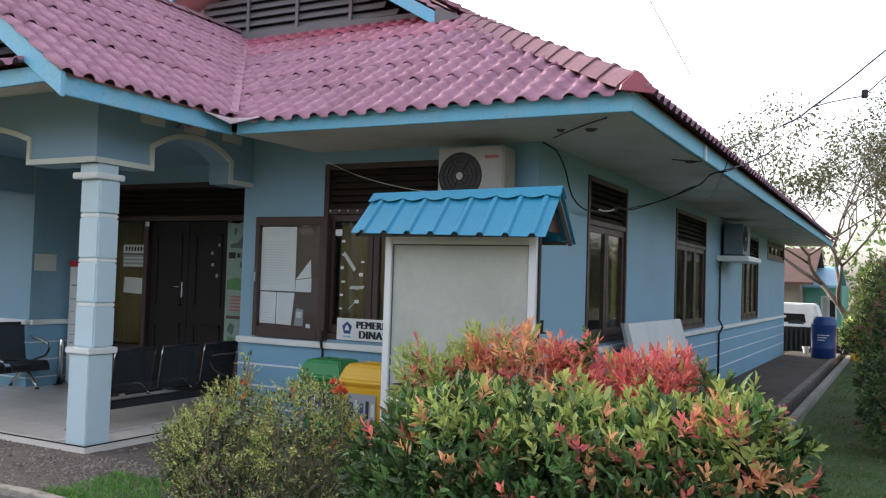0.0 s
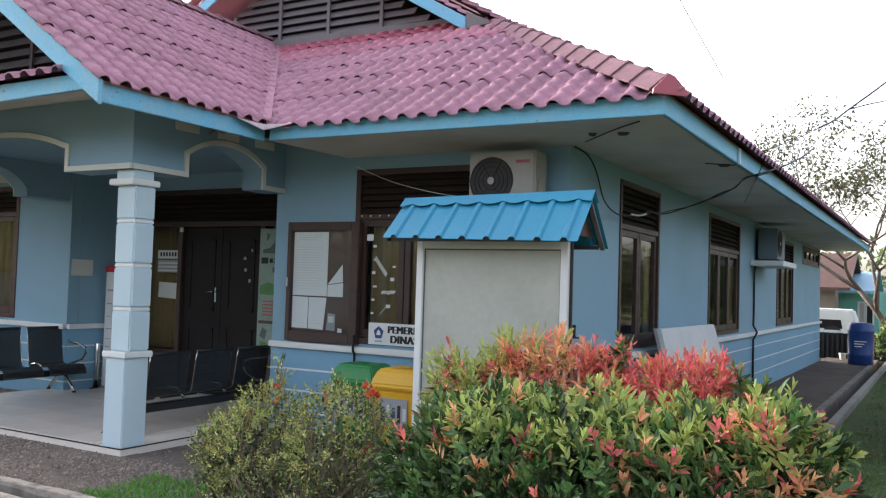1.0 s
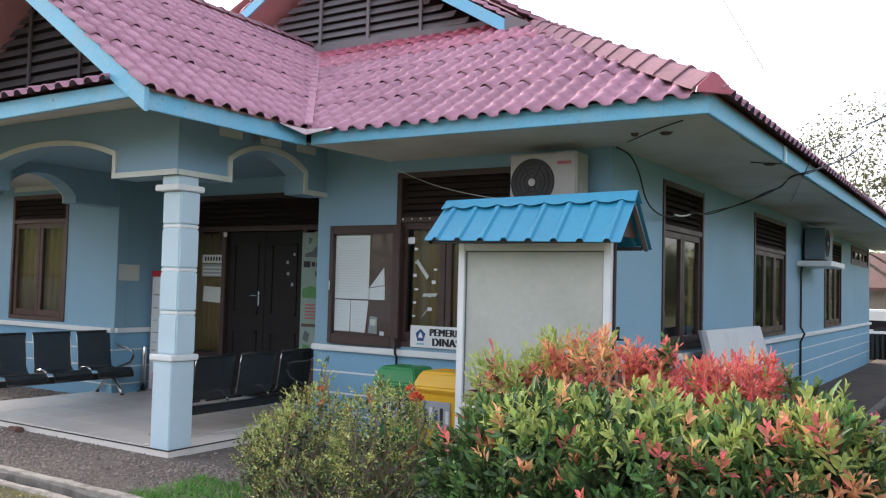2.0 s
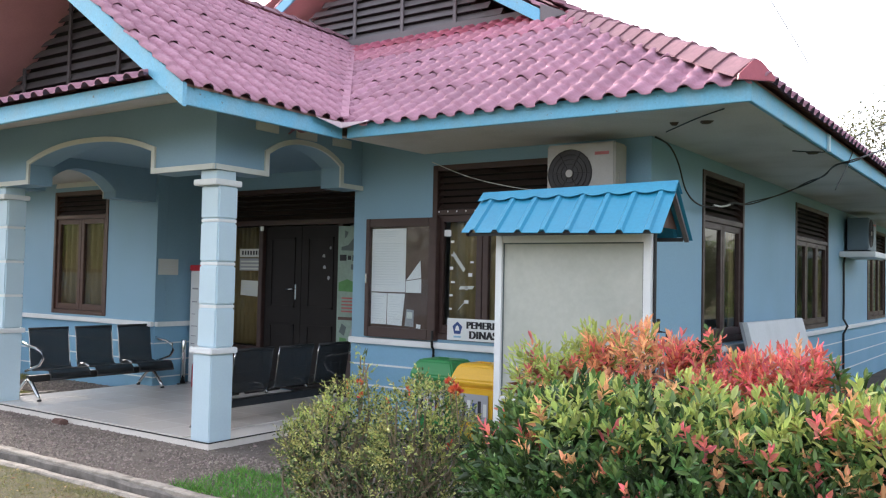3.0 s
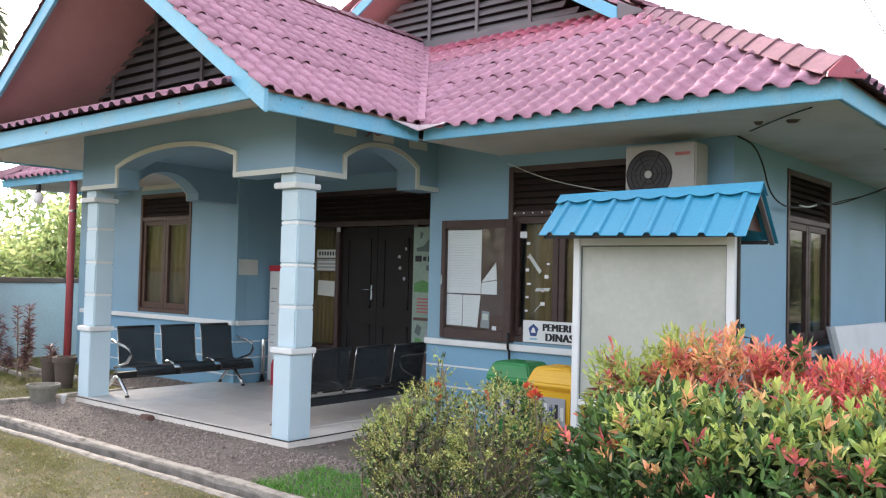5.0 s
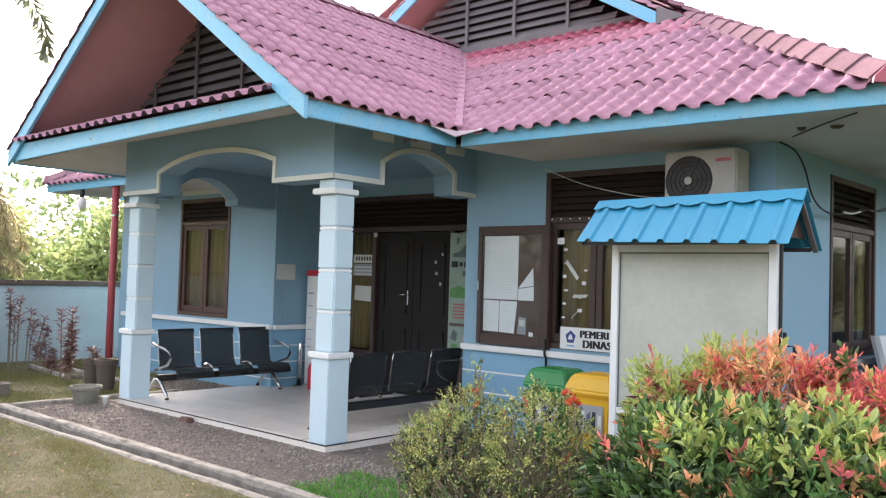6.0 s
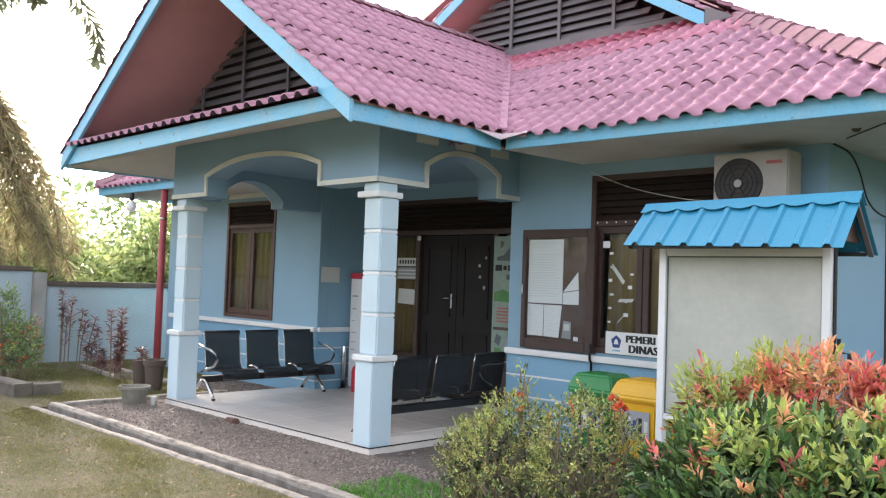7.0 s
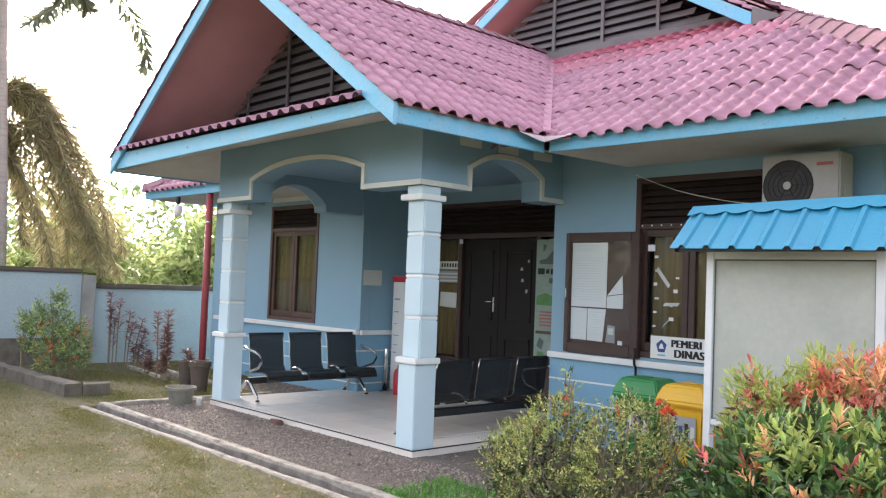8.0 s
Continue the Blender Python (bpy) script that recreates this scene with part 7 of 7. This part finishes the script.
right = [(14 + pr.uniform(-1, 1) + max(0, y - 8) * 0.5, y, pr.uniform(2.5, 4.5), 2.2, pr.uniform(1.8, 2.6), pr.uniform(2.4, 3.6)) for y in range(-8, 34, 3)]
thicket("far_woods", "line of trees beyond the side lawn", right, 14000, 0.45, "leafdark", 45)
north = [(x, 44 + pr.uniform(-2, 2), pr.uniform(1.5, 3.0), 3, 2.5, pr.uniform(2.0, 3.5)) for x in range(-30, 30, 4)]
thicket("far_woods", "line of trees behind the far houses", north, 6000, 0.5, "leafgreen", 46)


thicket("far_woods", "brushy trees beside the far houses", [(2.6 + 1.3 * k, 34 + (k % 2), 1.6 + 0.5 * (k % 3), 1.2, 1.0, 1.7) for k in range(8)], 5000, 0.3, "leaftree", 47)


def frond(parent, rng, line, leaflets, length, wide, material, stalk=0.016, sag=0.8):
    """One arching frond: a stalk along a smooth line, and narrow leaflets that hang from both its sides."""
    c = [Vector(p) for p in line]
    pts = []
    for i in range(len(c) - 1):
        p0, p1, p2, p3 = c[max(0, i - 1)], c[i], c[i + 1], c[min(len(c) - 1, i + 2)]
        for j in range(5):
            u = j / 5
            pts.append(0.5 * ((2 * p1) + (p2 - p0) * u + (2 * p0 - 5 * p1 + 4 * p2 - p3) * u * u + (3 * p1 - p0 - 3 * p2 + p3) * u ** 3))
    pts.append(c[-1])
    fr = part("frond_stalk", Geo().tube(pts, stalk, 5, 0.004), "twig", parent)
    m = len(pts) - 1
    P, W, L = [], [], []
    for i in range(leaflets):
        f = (0.08 + 0.92 * (i + rng.random()) / leaflets) * m
        j = min(m - 1, int(f))
        q = pts[j].lerp(pts[j + 1], f - j)
        tang = (pts[j + 1] - pts[j]).normalized()
        side = tang.cross(Vector((0, 0, 1)))
        side = side.normalized() if side.length > 0.1 else Vector((1, 0, 0))
        sg = 1 if i % 2 else -1
        w = (side * 0.45 + side.cross(tang) * 0.8) * sg * rng.uniform(0.3, 1.1) + tang * rng.uniform(0.0, 0.8) + Vector((rng.normal() * 0.2, rng.normal() * 0.35, -sag * rng.uniform(0.2, 1.2)))
        P.append(tuple(q))
        W.append(tuple(w))
        L.append(length * rng.uniform(0.55, 1.1) * (1.0 - 0.45 * f / m))
    n, L = len(P), np.array(L)
    part("frond_blade", leaf_mesh("frond_blade", P, W, rng.normal(size=(n, 3)) + (0, 0, 0.5), L, wide * rng.uniform(0.7, 1.3, n), material), None, fr, kind="stuff")


def palm(label, trunk, fronds, seed, leaflets, length, wide, material):
    """A ringed trunk with a crown of fronds; each frond is a line of places."""
    rng = np.random.default_rng(seed)
    t = thing("palm_tree", label, "palm", trunk[0])
    part("trunk", Geo().tube(trunk, 0.11, 12, 0.085), "palmbark", t, smooth=True)
    for line in fronds:
        frond(t, rng, line, leaflets, length, wide, material)
    return t


PX = -12.1
tall = [[(PX + 0.1, -2.85, 6.6), (PX + 0.15, -2.3, 6.75), (PX + 0.2, -1.7, 6.5), (PX + 0.25, -1.2, 6.2), (PX + 0.3, -0.82, 5.75), (PX + 0.3, -0.62, 5.35), (PX + 0.3, -0.60, 5.0)],
        [(PX + 0.1, -2.85, 6.6), (PX + 0.1, -2.2, 6.45), (PX + 0.1, -1.9, 6.1), (PX + 0.1, -2.05, 5.75), (PX + 0.1, -2.45, 5.35)],
        [(PX + 0.1, -2.85, 6.6), (PX - 0.1, -2.3, 6.6), (PX - 0.2, -1.7, 6.25), (PX - 0.3, -1.4, 5.95)]]
for k in range(4):
    reach = 1.3 + 0.15 * k
    dx = (0.9, -0.9, 0.4, -0.4)[k]
    tall.append([(PX + 0.1 + dx * f, -2.85 - reach * f * (0.5 + 0.15 * k), 6.6 + 1.3 * f - 2.3 * f * f) for f in (0, 0.25, 0.5, 0.75, 1.0)])
palm("tall palm with arching fronds of narrow hanging leaflets", [(PX, -2.60, -0.1), (PX, -2.68, 2.6), (PX, -2.82, 5.2), (PX + 0.1, -2.88, 6.65)], tall, 61, 300, 0.58, 0.042, "palmleaf")
QX, pf = -12.4, random.Random(52)
drooping = []
for k in range(25):
    low = k % 3 == 2
    z0, reach, fall = (4.30, pf.uniform(1.45, 2.1), pf.uniform(2.3, 2.9)) if not low else (pf.uniform(3.1, 3.7), pf.uniform(0.5, 1.5), pf.uniform(1.3, 2.0))
    rise, sx, bend = pf.uniform(0.0, 0.28), pf.uniform(-1.0, 1.0), pf.uniform(1.9, 2.6)
    drooping.append([(QX + sx * f, -2.85 + reach * f ** 0.9 + pf.uniform(-0.06, 0.06) * (f > 0), z0 + rise * math.sin(math.pi * min(1, f * 1.6)) - fall * f ** bend) for f in (0, 0.2, 0.4, 0.6, 0.8, 0.93, 1.0)])
for k in range(5):
    sx, reach = pf.uniform(-1.0, 1.0), pf.uniform(0.8, 1.6)
    drooping.append([(QX + sx * f, -2.85 - reach * f, 4.2 + 0.5 * f - 2.2 * f * f) for f in (0, 0.25, 0.5, 0.75, 1.0)])
palm("drooping palm with long hanging yellow green fronds", [(QX, -2.95, -0.1), (QX, -2.90, 2.0), (QX, -2.85, 4.35)], drooping, 51, 380, 0.42, 0.026, "leafweep")

# ---- boundary wall, pole and garden edge ----
fence = thing("boundary_wall", "pale blue boundary wall with a dark mossy coping", "wall", (-11.6, 0, 0), kind="structure")
part("wall_body", Geo().box(-11.72, -14.0, -0.3, -11.56, -1.56, 1.42), "tealplant", fence)
part("coping", Geo().box(-11.76, -14.0, 1.42, -11.52, -1.56, 1.49), "coping", fence, "dark mossy coping", bevel=0.01)
part("wall_body", Geo().box(-11.72, -1.34, -0.3, -11.56, 14.0, 1.19), "tealplant", fence)
part("coping", Geo().box(-11.76, -1.34, 1.19, -11.52, 14.0, 1.275), "coping", fence, "dark mossy coping", bevel=0.01)
part("plinth", Geo().box(-11.55, -14.0, -0.3, -11.49, -1.6, 0.40), "mossy", fence, "dark stained plinth of the wall", bevel=0.02)
part("pier", Geo().box(-11.78, -1.555, -0.3, -11.50, -1.345, 1.40), "concrete", fence, "bare concrete pier", bevel=0.015)
g = rough_bar((-11.5, -3.12), (-7.93, -3.0), 0.2, -0.1, 0.125, 31, 0.012)
solid("garden_kerb", g, "mossy", "low mossy concrete edge of the flower bed", "kerb")
solid("garden_kerb", rough_bar((-7.92, -2.79), (-7.84, -2.5), 0.2, -0.1, 0.12, 32, 0.015), "mossy", "low mossy concrete end of the flower bed", "kerb")
for k, (a, b) in enumerate((((-10.6, -1.15), (-9.0, -1.33)), ((-10.6, -0.85), (-8.2, -0.97)), ((-9.05, -1.30), (-8.9, -0.95)))):
    solid("garden_kerb", rough_bar(a, b, 0.06, -0.1, 0.035, 40 + k), "kerbtop", "thin pale concrete strip in the garden", "kerb")
pole = thing("eave_pole", "dull red steel pole holding up the eave", "pole", (-8.6, -0.93, 0))
part("tube", Geo().tube([(-8.6, -0.93, -0.05), (-8.6, -0.93, 2.615)], 0.048, 12), "polered", pole, smooth=True)
part("strap", Geo().tube([(-8.6, -0.93, 2.2), (-8.6, -0.93, 2.225)], 0.053, 12), "chrome", pole)
lamp = thing("eave_lamp", "white globe lamp hanging under the eave", "lamp", (-9.55, -0.95, 2.617))
part("holder", Geo().lathe([(0.03, 2.50), (0.035, 2.56), (0.03, 2.616)], -9.55, -0.95, 12), "black", lamp)
part("globe", Geo().lathe([(0.01, 2.33), (0.05, 2.345), (0.075, 2.40), (0.06, 2.46), (0.03, 2.498)], -9.55, -0.95, 14), "bulb", lamp, "white glass globe", smooth=True)


def pot(x, y, z, r, h, material, label, name="plant_pot"):
    p = thing(name, label, "pot", (x, y, z))
    part("bowl", Geo().lathe([(r * 0.72, z), (r * 0.80, z + h * 0.3), (r * 0.95, z + h * 0.82), (r * 1.08, z + h * 0.83), (r * 1.08, z + h), (r * 0.95, z + h), (r * 0.88, z + h * 0.8), (0.01, z + h * 0.78)], x, y, 22), material, p, smooth=False)
    part("soil", Geo().lathe([(r * 0.86, z + h * 0.785), (r * 0.85, z + h * 0.80), (0.01, z + h * 0.82)], x, y, 18), "dead", p)
    return p


pot(-6.72, -2.14, 0.0, 0.16, 0.19, "potgrey", "empty grey concrete flower pot on the gravel")
pot(-8.27, -1.32, -0.02, 0.11, 0.33, "coping", "dark brown plant pot")
pot(-7.73, -1.40, -0.02, 0.13, 0.38, "coping", "dark brown plant pot")
strap_plant(-8.27, -1.32, [(0, 0, 0.46), (0.05, 0.04, 0.40)], 8, "potted_plant", "small potted plant with thin leaves")
solid("plastic_cup", Geo().lathe([(0.022, 0.0), (0.032, 0.09), (0.034, 0.095), (0.03, 0.09), (0.02, 0.01)], -6.45, -2.05, 14), "petbottle", "discarded clear plastic cup on the gravel", "cup", smooth=True)
solid("broken_brick", Geo().hexa([(-5.10, -1.98, 0.0), (-4.92, -2.0, 0.0), (-4.90, -1.91, 0.0), (-5.09, -1.88, 0.0), (-5.08, -1.97, 0.05), (-4.94, -1.98, 0.045), (-4.92, -1.92, 0.05), (-5.07, -1.89, 0.04)]), "farroof", "broken red brick beside the porch slab", "brick", bevel=0.008)

# ---- side path and what lies beyond ----
SP = lambda d, u, z: SIDE.at(u, d, z)
g = Geo()
g.hexa([SP(0.007, -0.02, -0.35), SP(1.12, -0.02, -0.35), SP(1.12, 18.2, -0.35), SP(0.007, 18.2, -0.35), SP(0.007, -0.02, -0.10), SP(1.12, -0.02, -0.12), SP(1.12, 18.2, -0.16), SP(0.007, 18.2, -0.15)])
solid("side_apron", g, "apron", "damp dark concrete apron along the side wall", "path", "structure")
dr = thing("side_drain", "open concrete drain along the side apron", "drain", SP(1.3, 8, -0.2), kind="structure")
for a, b, z, nm, m in ((1.122, 1.24, -0.10, "kerb", "kerbface"), (1.242, 1.42, -0.30, "channel_bed", "apron"), (1.422, 1.53, -0.08, "kerb", "concrete")):
    g = Geo()
    g.hexa([SP(a, -1.0, -0.5), SP(b, -1.0, -0.5), SP(b, 18.2, -0.5), SP(a, 18.2, -0.5), SP(a, -1.0, z), SP(b, -1.0, z), SP(b, 18.2, z - 0.04), SP(a, 18.2, z - 0.04)])
    part(nm, g, m, dr, bevel=0.01 if nm == "kerb" else 0)
dm = thing("plastic_drum", "blue plastic drum standing on the apron", "drum", (1.12, 16.3, -0.16))
prof = [(0.27, -0.15), (0.285, -0.12), (0.285, 0.06), (0.30, 0.09), (0.285, 0.12), (0.295, 0.42), (0.285, 0.62), (0.30, 0.65), (0.285, 0.68), (0.28, 0.78), (0.24, 0.83), (0.22, 0.85)]
part("barrel", Geo().lathe(prof, 1.12, 16.3, 26), "drum", dm, smooth=True)
for k in range(3):
    part("print_bar", Geo().box(1.0, 16.0, 0.40 - 0.06 * k, 1.26 - 0.05 * k, 16.012, 0.42 - 0.06 * k), "paper", dm)
rail = thing("garden_railing", "dark railing with a white top rail behind the house", "railing", (0.4, 18.6, -0.2))
part("top_rail", Geo().box(-0.6, 18.6, 0.495, 0.95, 18.66, 0.56), "white", rail)
for k in range(13):
    part("bar", Geo().box(-0.58 + 0.12 * k, 18.61, -0.3, -0.53 + 0.12 * k, 18.65, 0.495), "black", rail)
part("foot_wall", Geo().box(-0.6, 18.7, -0.3, 1.7, 18.8, 0.48), "dark", rail)
pot(0.62, 17.6, -0.18, 0.09, 0.2, "cream", "small pale flower pot beside the railing")
bx = thing("yellow_planter", "faded yellow square planter box", "planter", (1.95, 16.8, -0.2))
part("tub", Geo().box(1.75, 16.6, -0.25, 2.2, 17.0, 0.45), "yellowbin", bx, bevel=0.02)
part("rim", Geo().box(1.72, 16.57, 0.45, 2.23, 17.03, 0.50), "yellowbin", bx, bevel=0.01)


def parked_van(x, y, z):
    v = thing("parked_van", "low white van parked beyond the railing", "van", (x, y, z))
    body = [(-1.9, 0.26), (1.9, 0.26), (1.95, 0.55), (1.9, 0.85), (1.8, 1.16), (-1.8, 1.18), (-1.92, 0.72)]
    g = Geo()
    g.prism([(x + a, y - 0.75, z + h) for a, h in body], [(x + a, y + 0.75, z + h) for a, h in body])
    part("body", g, "white", v, bevel=0.05)
    g = Geo()
    win = [(-1.6, 0.55), (1.55, 0.55), (1.5, 0.83), (-1.6, 0.83)]
    g.prism([(x + a, y - 0.756, z + h) for a, h in win], [(x + a, y - 0.752, z + h) for a, h in win])
    part("side_window", g, "door", v, "dark tinted side window")
    for a in (-1.25, 1.25):
        w = part("wheel", Geo().tube([(x + a, y - 0.77, z + 0.32), (x + a, y - 0.55, z + 0.32)], 0.32, 18), "black", v)
        part("rim", Geo().tube([(x + a, y - 0.785, z + 0.32), (x + a, y - 0.772, z + 0.32)], 0.19, 14), "chrome", w)


parked_van(-1.4, 24.0, -0.10)


def far_house(name, label, x0, x1, y, z0, wall_h, wall_mat, roof_mat, ridge_h, openings, over=0.55):
    h = thing(name, label, "house", ((x0 + x1) / 2, y, z0))
    part("wall", wall_geo(Plane((0, y, 0), (1, 0, 0), (0, -1, 0)), x0, x1, z0, z0 + wall_h, 0.2, [o[:4] for o in openings]), wall_mat, h)
    part("rear_block", Geo().box(x0, y + 0.4, z0, x1, y + 6, z0 + wall_h), wall_mat, h)
    g = Geo()
    g.prism([(x0 - over, y - 0.7, z0 + wall_h - 0.1), (x1 + over, y - 0.7, z0 + wall_h - 0.1), (x1 + over, y + 3, z0 + wall_h + ridge_h), (x0 - over, y + 3, z0 + wall_h + ridge_h)], [(x0 - over, y - 0.7, z0 + wall_h), (x1 + over, y - 0.7, z0 + wall_h), (x1 + over, y + 3, z0 + wall_h + ridge_h + 0.1), (x0 - over, y + 3, z0 + wall_h + ridge_h + 0.1)])
    part("roof", g, roof_mat, h)
    g = Geo()
    g.prism([(x0 - over, y + 3, z0 + wall_h + ridge_h), (x1 + over, y + 3, z0 + wall_h + ridge_h), (x1 + over, y + 6.7, z0 + wall_h - 0.1), (x0 - over, y + 6.7, z0 + wall_h - 0.1)], [(x0 - over, y + 3, z0 + wall_h + ridge_h + 0.1), (x1 + over, y + 3, z0 + wall_h + ridge_h + 0.1), (x1 + over, y + 6.7, z0 + wall_h), (x0 - over, y + 6.7, z0 + wall_h)])
    part("roof", g, roof_mat, h)
    for u0, u1, a, b, m in openings:
        w = part("window", Geo().box(u0, y + 0.05, a, u1, y + 0.08, b), m, h)
        part("frame", Geo().box(u0 - 0.06, y - 0.03, a - 0.06, u0, y + 0.02, b + 0.06), "white", w)
        part("frame", Geo().box(u1, y - 0.03, a - 0.06, u1 + 0.06, y + 0.02, b + 0.06), "white", w)
        part("frame", Geo().box(u0, y - 0.03, b, u1, y + 0.02, b + 0.06), "white", w)


far_house("far_house", "small teal house with a faded blue roof", -0.68, 0.86, 30.0, -0.7, 2.42, "teal", "farblue", 0.72, [(0.18, 0.34, 0.0, 1.25, "cream"), (0.44, 0.64, 0.35, 1.15, "dark")], -0.1)
far_house("far_house", "small house with a rusty brown roof", -5.5, -0.5, 28.0, -0.7, 2.5, "farwall", "farroof", 1.3, [(-2.0, -1.4, 0.0, 1.1, "dark"), (-3.7, -3.0, 0.0, 1.1, "dark")])

# ---- cables ----
def cable(name, label, pts, r=0.008, material="rubber"):
    cu = [Vector(p) for p in pts]
    out = []
    for i in range(len(cu) - 1):
        p0, p1, p2, p3 = cu[max(0, i - 1)], cu[i], cu[i + 1], cu[min(len(cu) - 1, i + 2)]
        for k in range(6):
            t = k / 6
            out.append(0.5 * ((2 * p1) + (p2 - p0) * t + (2 * p0 - 5 * p1 + 4 * p2 - p3) * t * t + (3 * p1 - p0 - 3 * p2 + p3) * t ** 3))
    out.append(cu[-1])
    return solid(name, Geo().tube(out, r, 6), material, label, "cable", smooth=True)


cable("cable", "black cable slung along the side wall and past the eave", [(0.02, 0.02, 2.612), (0.10, 0.13, 2.55), (0.103, 0.34, 2.43), (0.105, 0.52, 2.23), (0.108, 0.80, 2.14), (0.112, 1.2, 2.14), (0.12, 2.0, 2.24), (0.16, 2.4, 2.27), (0.5, 2.72, 2.44), (0.78, 2.55, 2.525), (1.0, 2.02, 2.56), (1.18, 1.85, 2.585), (1.32, 2.2, 2.69), (1.44, 2.72, 2.86), (1.5, 3.0, 2.98)], 0.0075)
cable("cable", "second black wire twisted round the slung cable", [(0.112, 1.2, 2.155), (0.115, 1.5, 2.17), (0.13, 1.8, 2.235), (0.135, 2.1, 2.235), (0.17, 2.35, 2.285), (0.42, 2.62, 2.385), (0.64, 2.66, 2.50), (0.84, 2.40, 2.52), (1.0, 2.05, 2.575), (1.18, 1.87, 2.572), (1.32, 2.22, 2.70)], 0.006)
cable("cable", "pale tape wound on the slung cable", [(0.114, 1.28, 2.162), (0.117, 1.5, 2.168), (0.120, 1.75, 2.205)], 0.010, "cream")
cable("cable", "black service cable rising to the street", [(1.41, 4.3, 3.43), (1.54, 4.7, 3.585), (1.66, 5.17, 3.8), (2.02, 6.11, 4.31), (2.47, 7.0, 4.92), (3.6, 9.6, 6.5), (6.0, 15.0, 9.6)], 0.011)
cable("cable", "thin wire from the roof edge to the service cable", [(1.12, 2.34, 2.87), (1.28, 3.4, 3.16), (1.41, 4.3, 3.43)], 0.005)
cable("cable", "frayed wire end on the service cable", [(1.54, 4.7, 3.585), (1.60, 4.72, 3.57), (1.63, 4.70, 3.52)], 0.006)
cable("overhead_wire", "thin overhead wire with a dark clamp", [(1.66, 5.17, 3.8), (1.85, 5.57, 3.93), (2.03, 5.86, 4.02), (2.23, 6.16, 4.13), (2.48, 6.7, 4.48), (3.0, 7.96, 5.19), (5.2, 13.5, 8.6)], 0.008)
cable("overhead_wire", "thin overhead wire crossing the sky", [(-1.6, 5.6, 7.6), (-0.75, 6.31, 5.84), (-0.53, 6.51, 5.39), (-0.3, 6.69, 4.93), (-0.22, 6.8, 4.75)], 0.006)
cable("cable", "loose black wire tacked under the soffit", [(0.19, -0.19, 2.605), (0.59, -0.67, 2.595), (0.83, -0.86, 2.605)], 0.005)
cable("cable", "loose black wire tacked under the side soffit", [(0.80, 1.24, 2.61), (1.0, 1.35, 2.60), (1.03, 1.4, 2.61)], 0.005)
cable("cable", "loose wire dangling from the roof edge", [(1.075, 2.55, 2.78), (1.085, 2.42, 2.72), (1.06, 2.2, 2.54), (1.02, 1.95, 2.33)], 0.005)
cable("cable", "thin pale wire sagging across the window top", [(-2.139, -0.03, 2.532), (-1.691, -0.03, 2.361), (-1.152, -0.03, 2.237), (-0.735, -0.06, 2.20)], 0.004, "cream")
ins = thing("line_clamp", "dark clamp on the overhead wire", "clamp", (2.25, 6.2, 4.13))
part("body", Geo().box(2.19, 6.13, 4.08, 2.27, 6.2, 4.19), "black", ins, bevel=0.008)

g = Geo()
SE.box(g, 2.30, 2.36, 0.002, 0.022, 2.60, 2.745)
solid("fascia_plate", g, "pillar", "small white plate over a joint in the side fascia", "plate", bevel=0.003)

# mud nests under the soffit
for x, y, w in ((0.572, -0.424, 0.055), (0.355, -0.468, 0.045), (0.93, 1.42, 0.06)):
    pr = random.Random(int(x * 1000))
    ring = [(x + w * pr.uniform(0.5, 1.1) * math.cos(k * 0.7), y + w * pr.uniform(0.4, 1.0) * math.sin(k * 0.7)) for k in range(9)]
    g = Geo()
    g.prism([(x + (a - x) * 0.6, y + (b - y) * 0.6, 2.597) for a, b in ring], [(a, b, 2.6165) for a, b in ring])
    solid("mud_nest", g, "coping", "small dark mud nest stuck under the soffit", "nest", group="mud nests")

# ---- porch floor tiles ----
inv = world_of(slab).inverted()
TS, GAP = 0.40, 0.003
tm = Geo().box(0, 0, 0, TS - GAP, TS - GAP, 0.012).mesh("floor_tile", "floor", bevel=0.001)
for i in range(9):
    for j in range(7):
        x, y = -6.526 + TS * i, -1.868 + TS * j
        if y > -0.45 and not (-6.24 < x and x + TS < -3.10):
            if y > -0.02 or x + TS > -2.99:
                continue
        if x + TS > -2.99 or y + TS > 0.92:
            continue
        ob = new("floor_tile", tm)
        ob.parent = slab
        ob.matrix_parent_inverse = inv
        ob.matrix_basis = Matrix.Translation((x, y, 0.058))
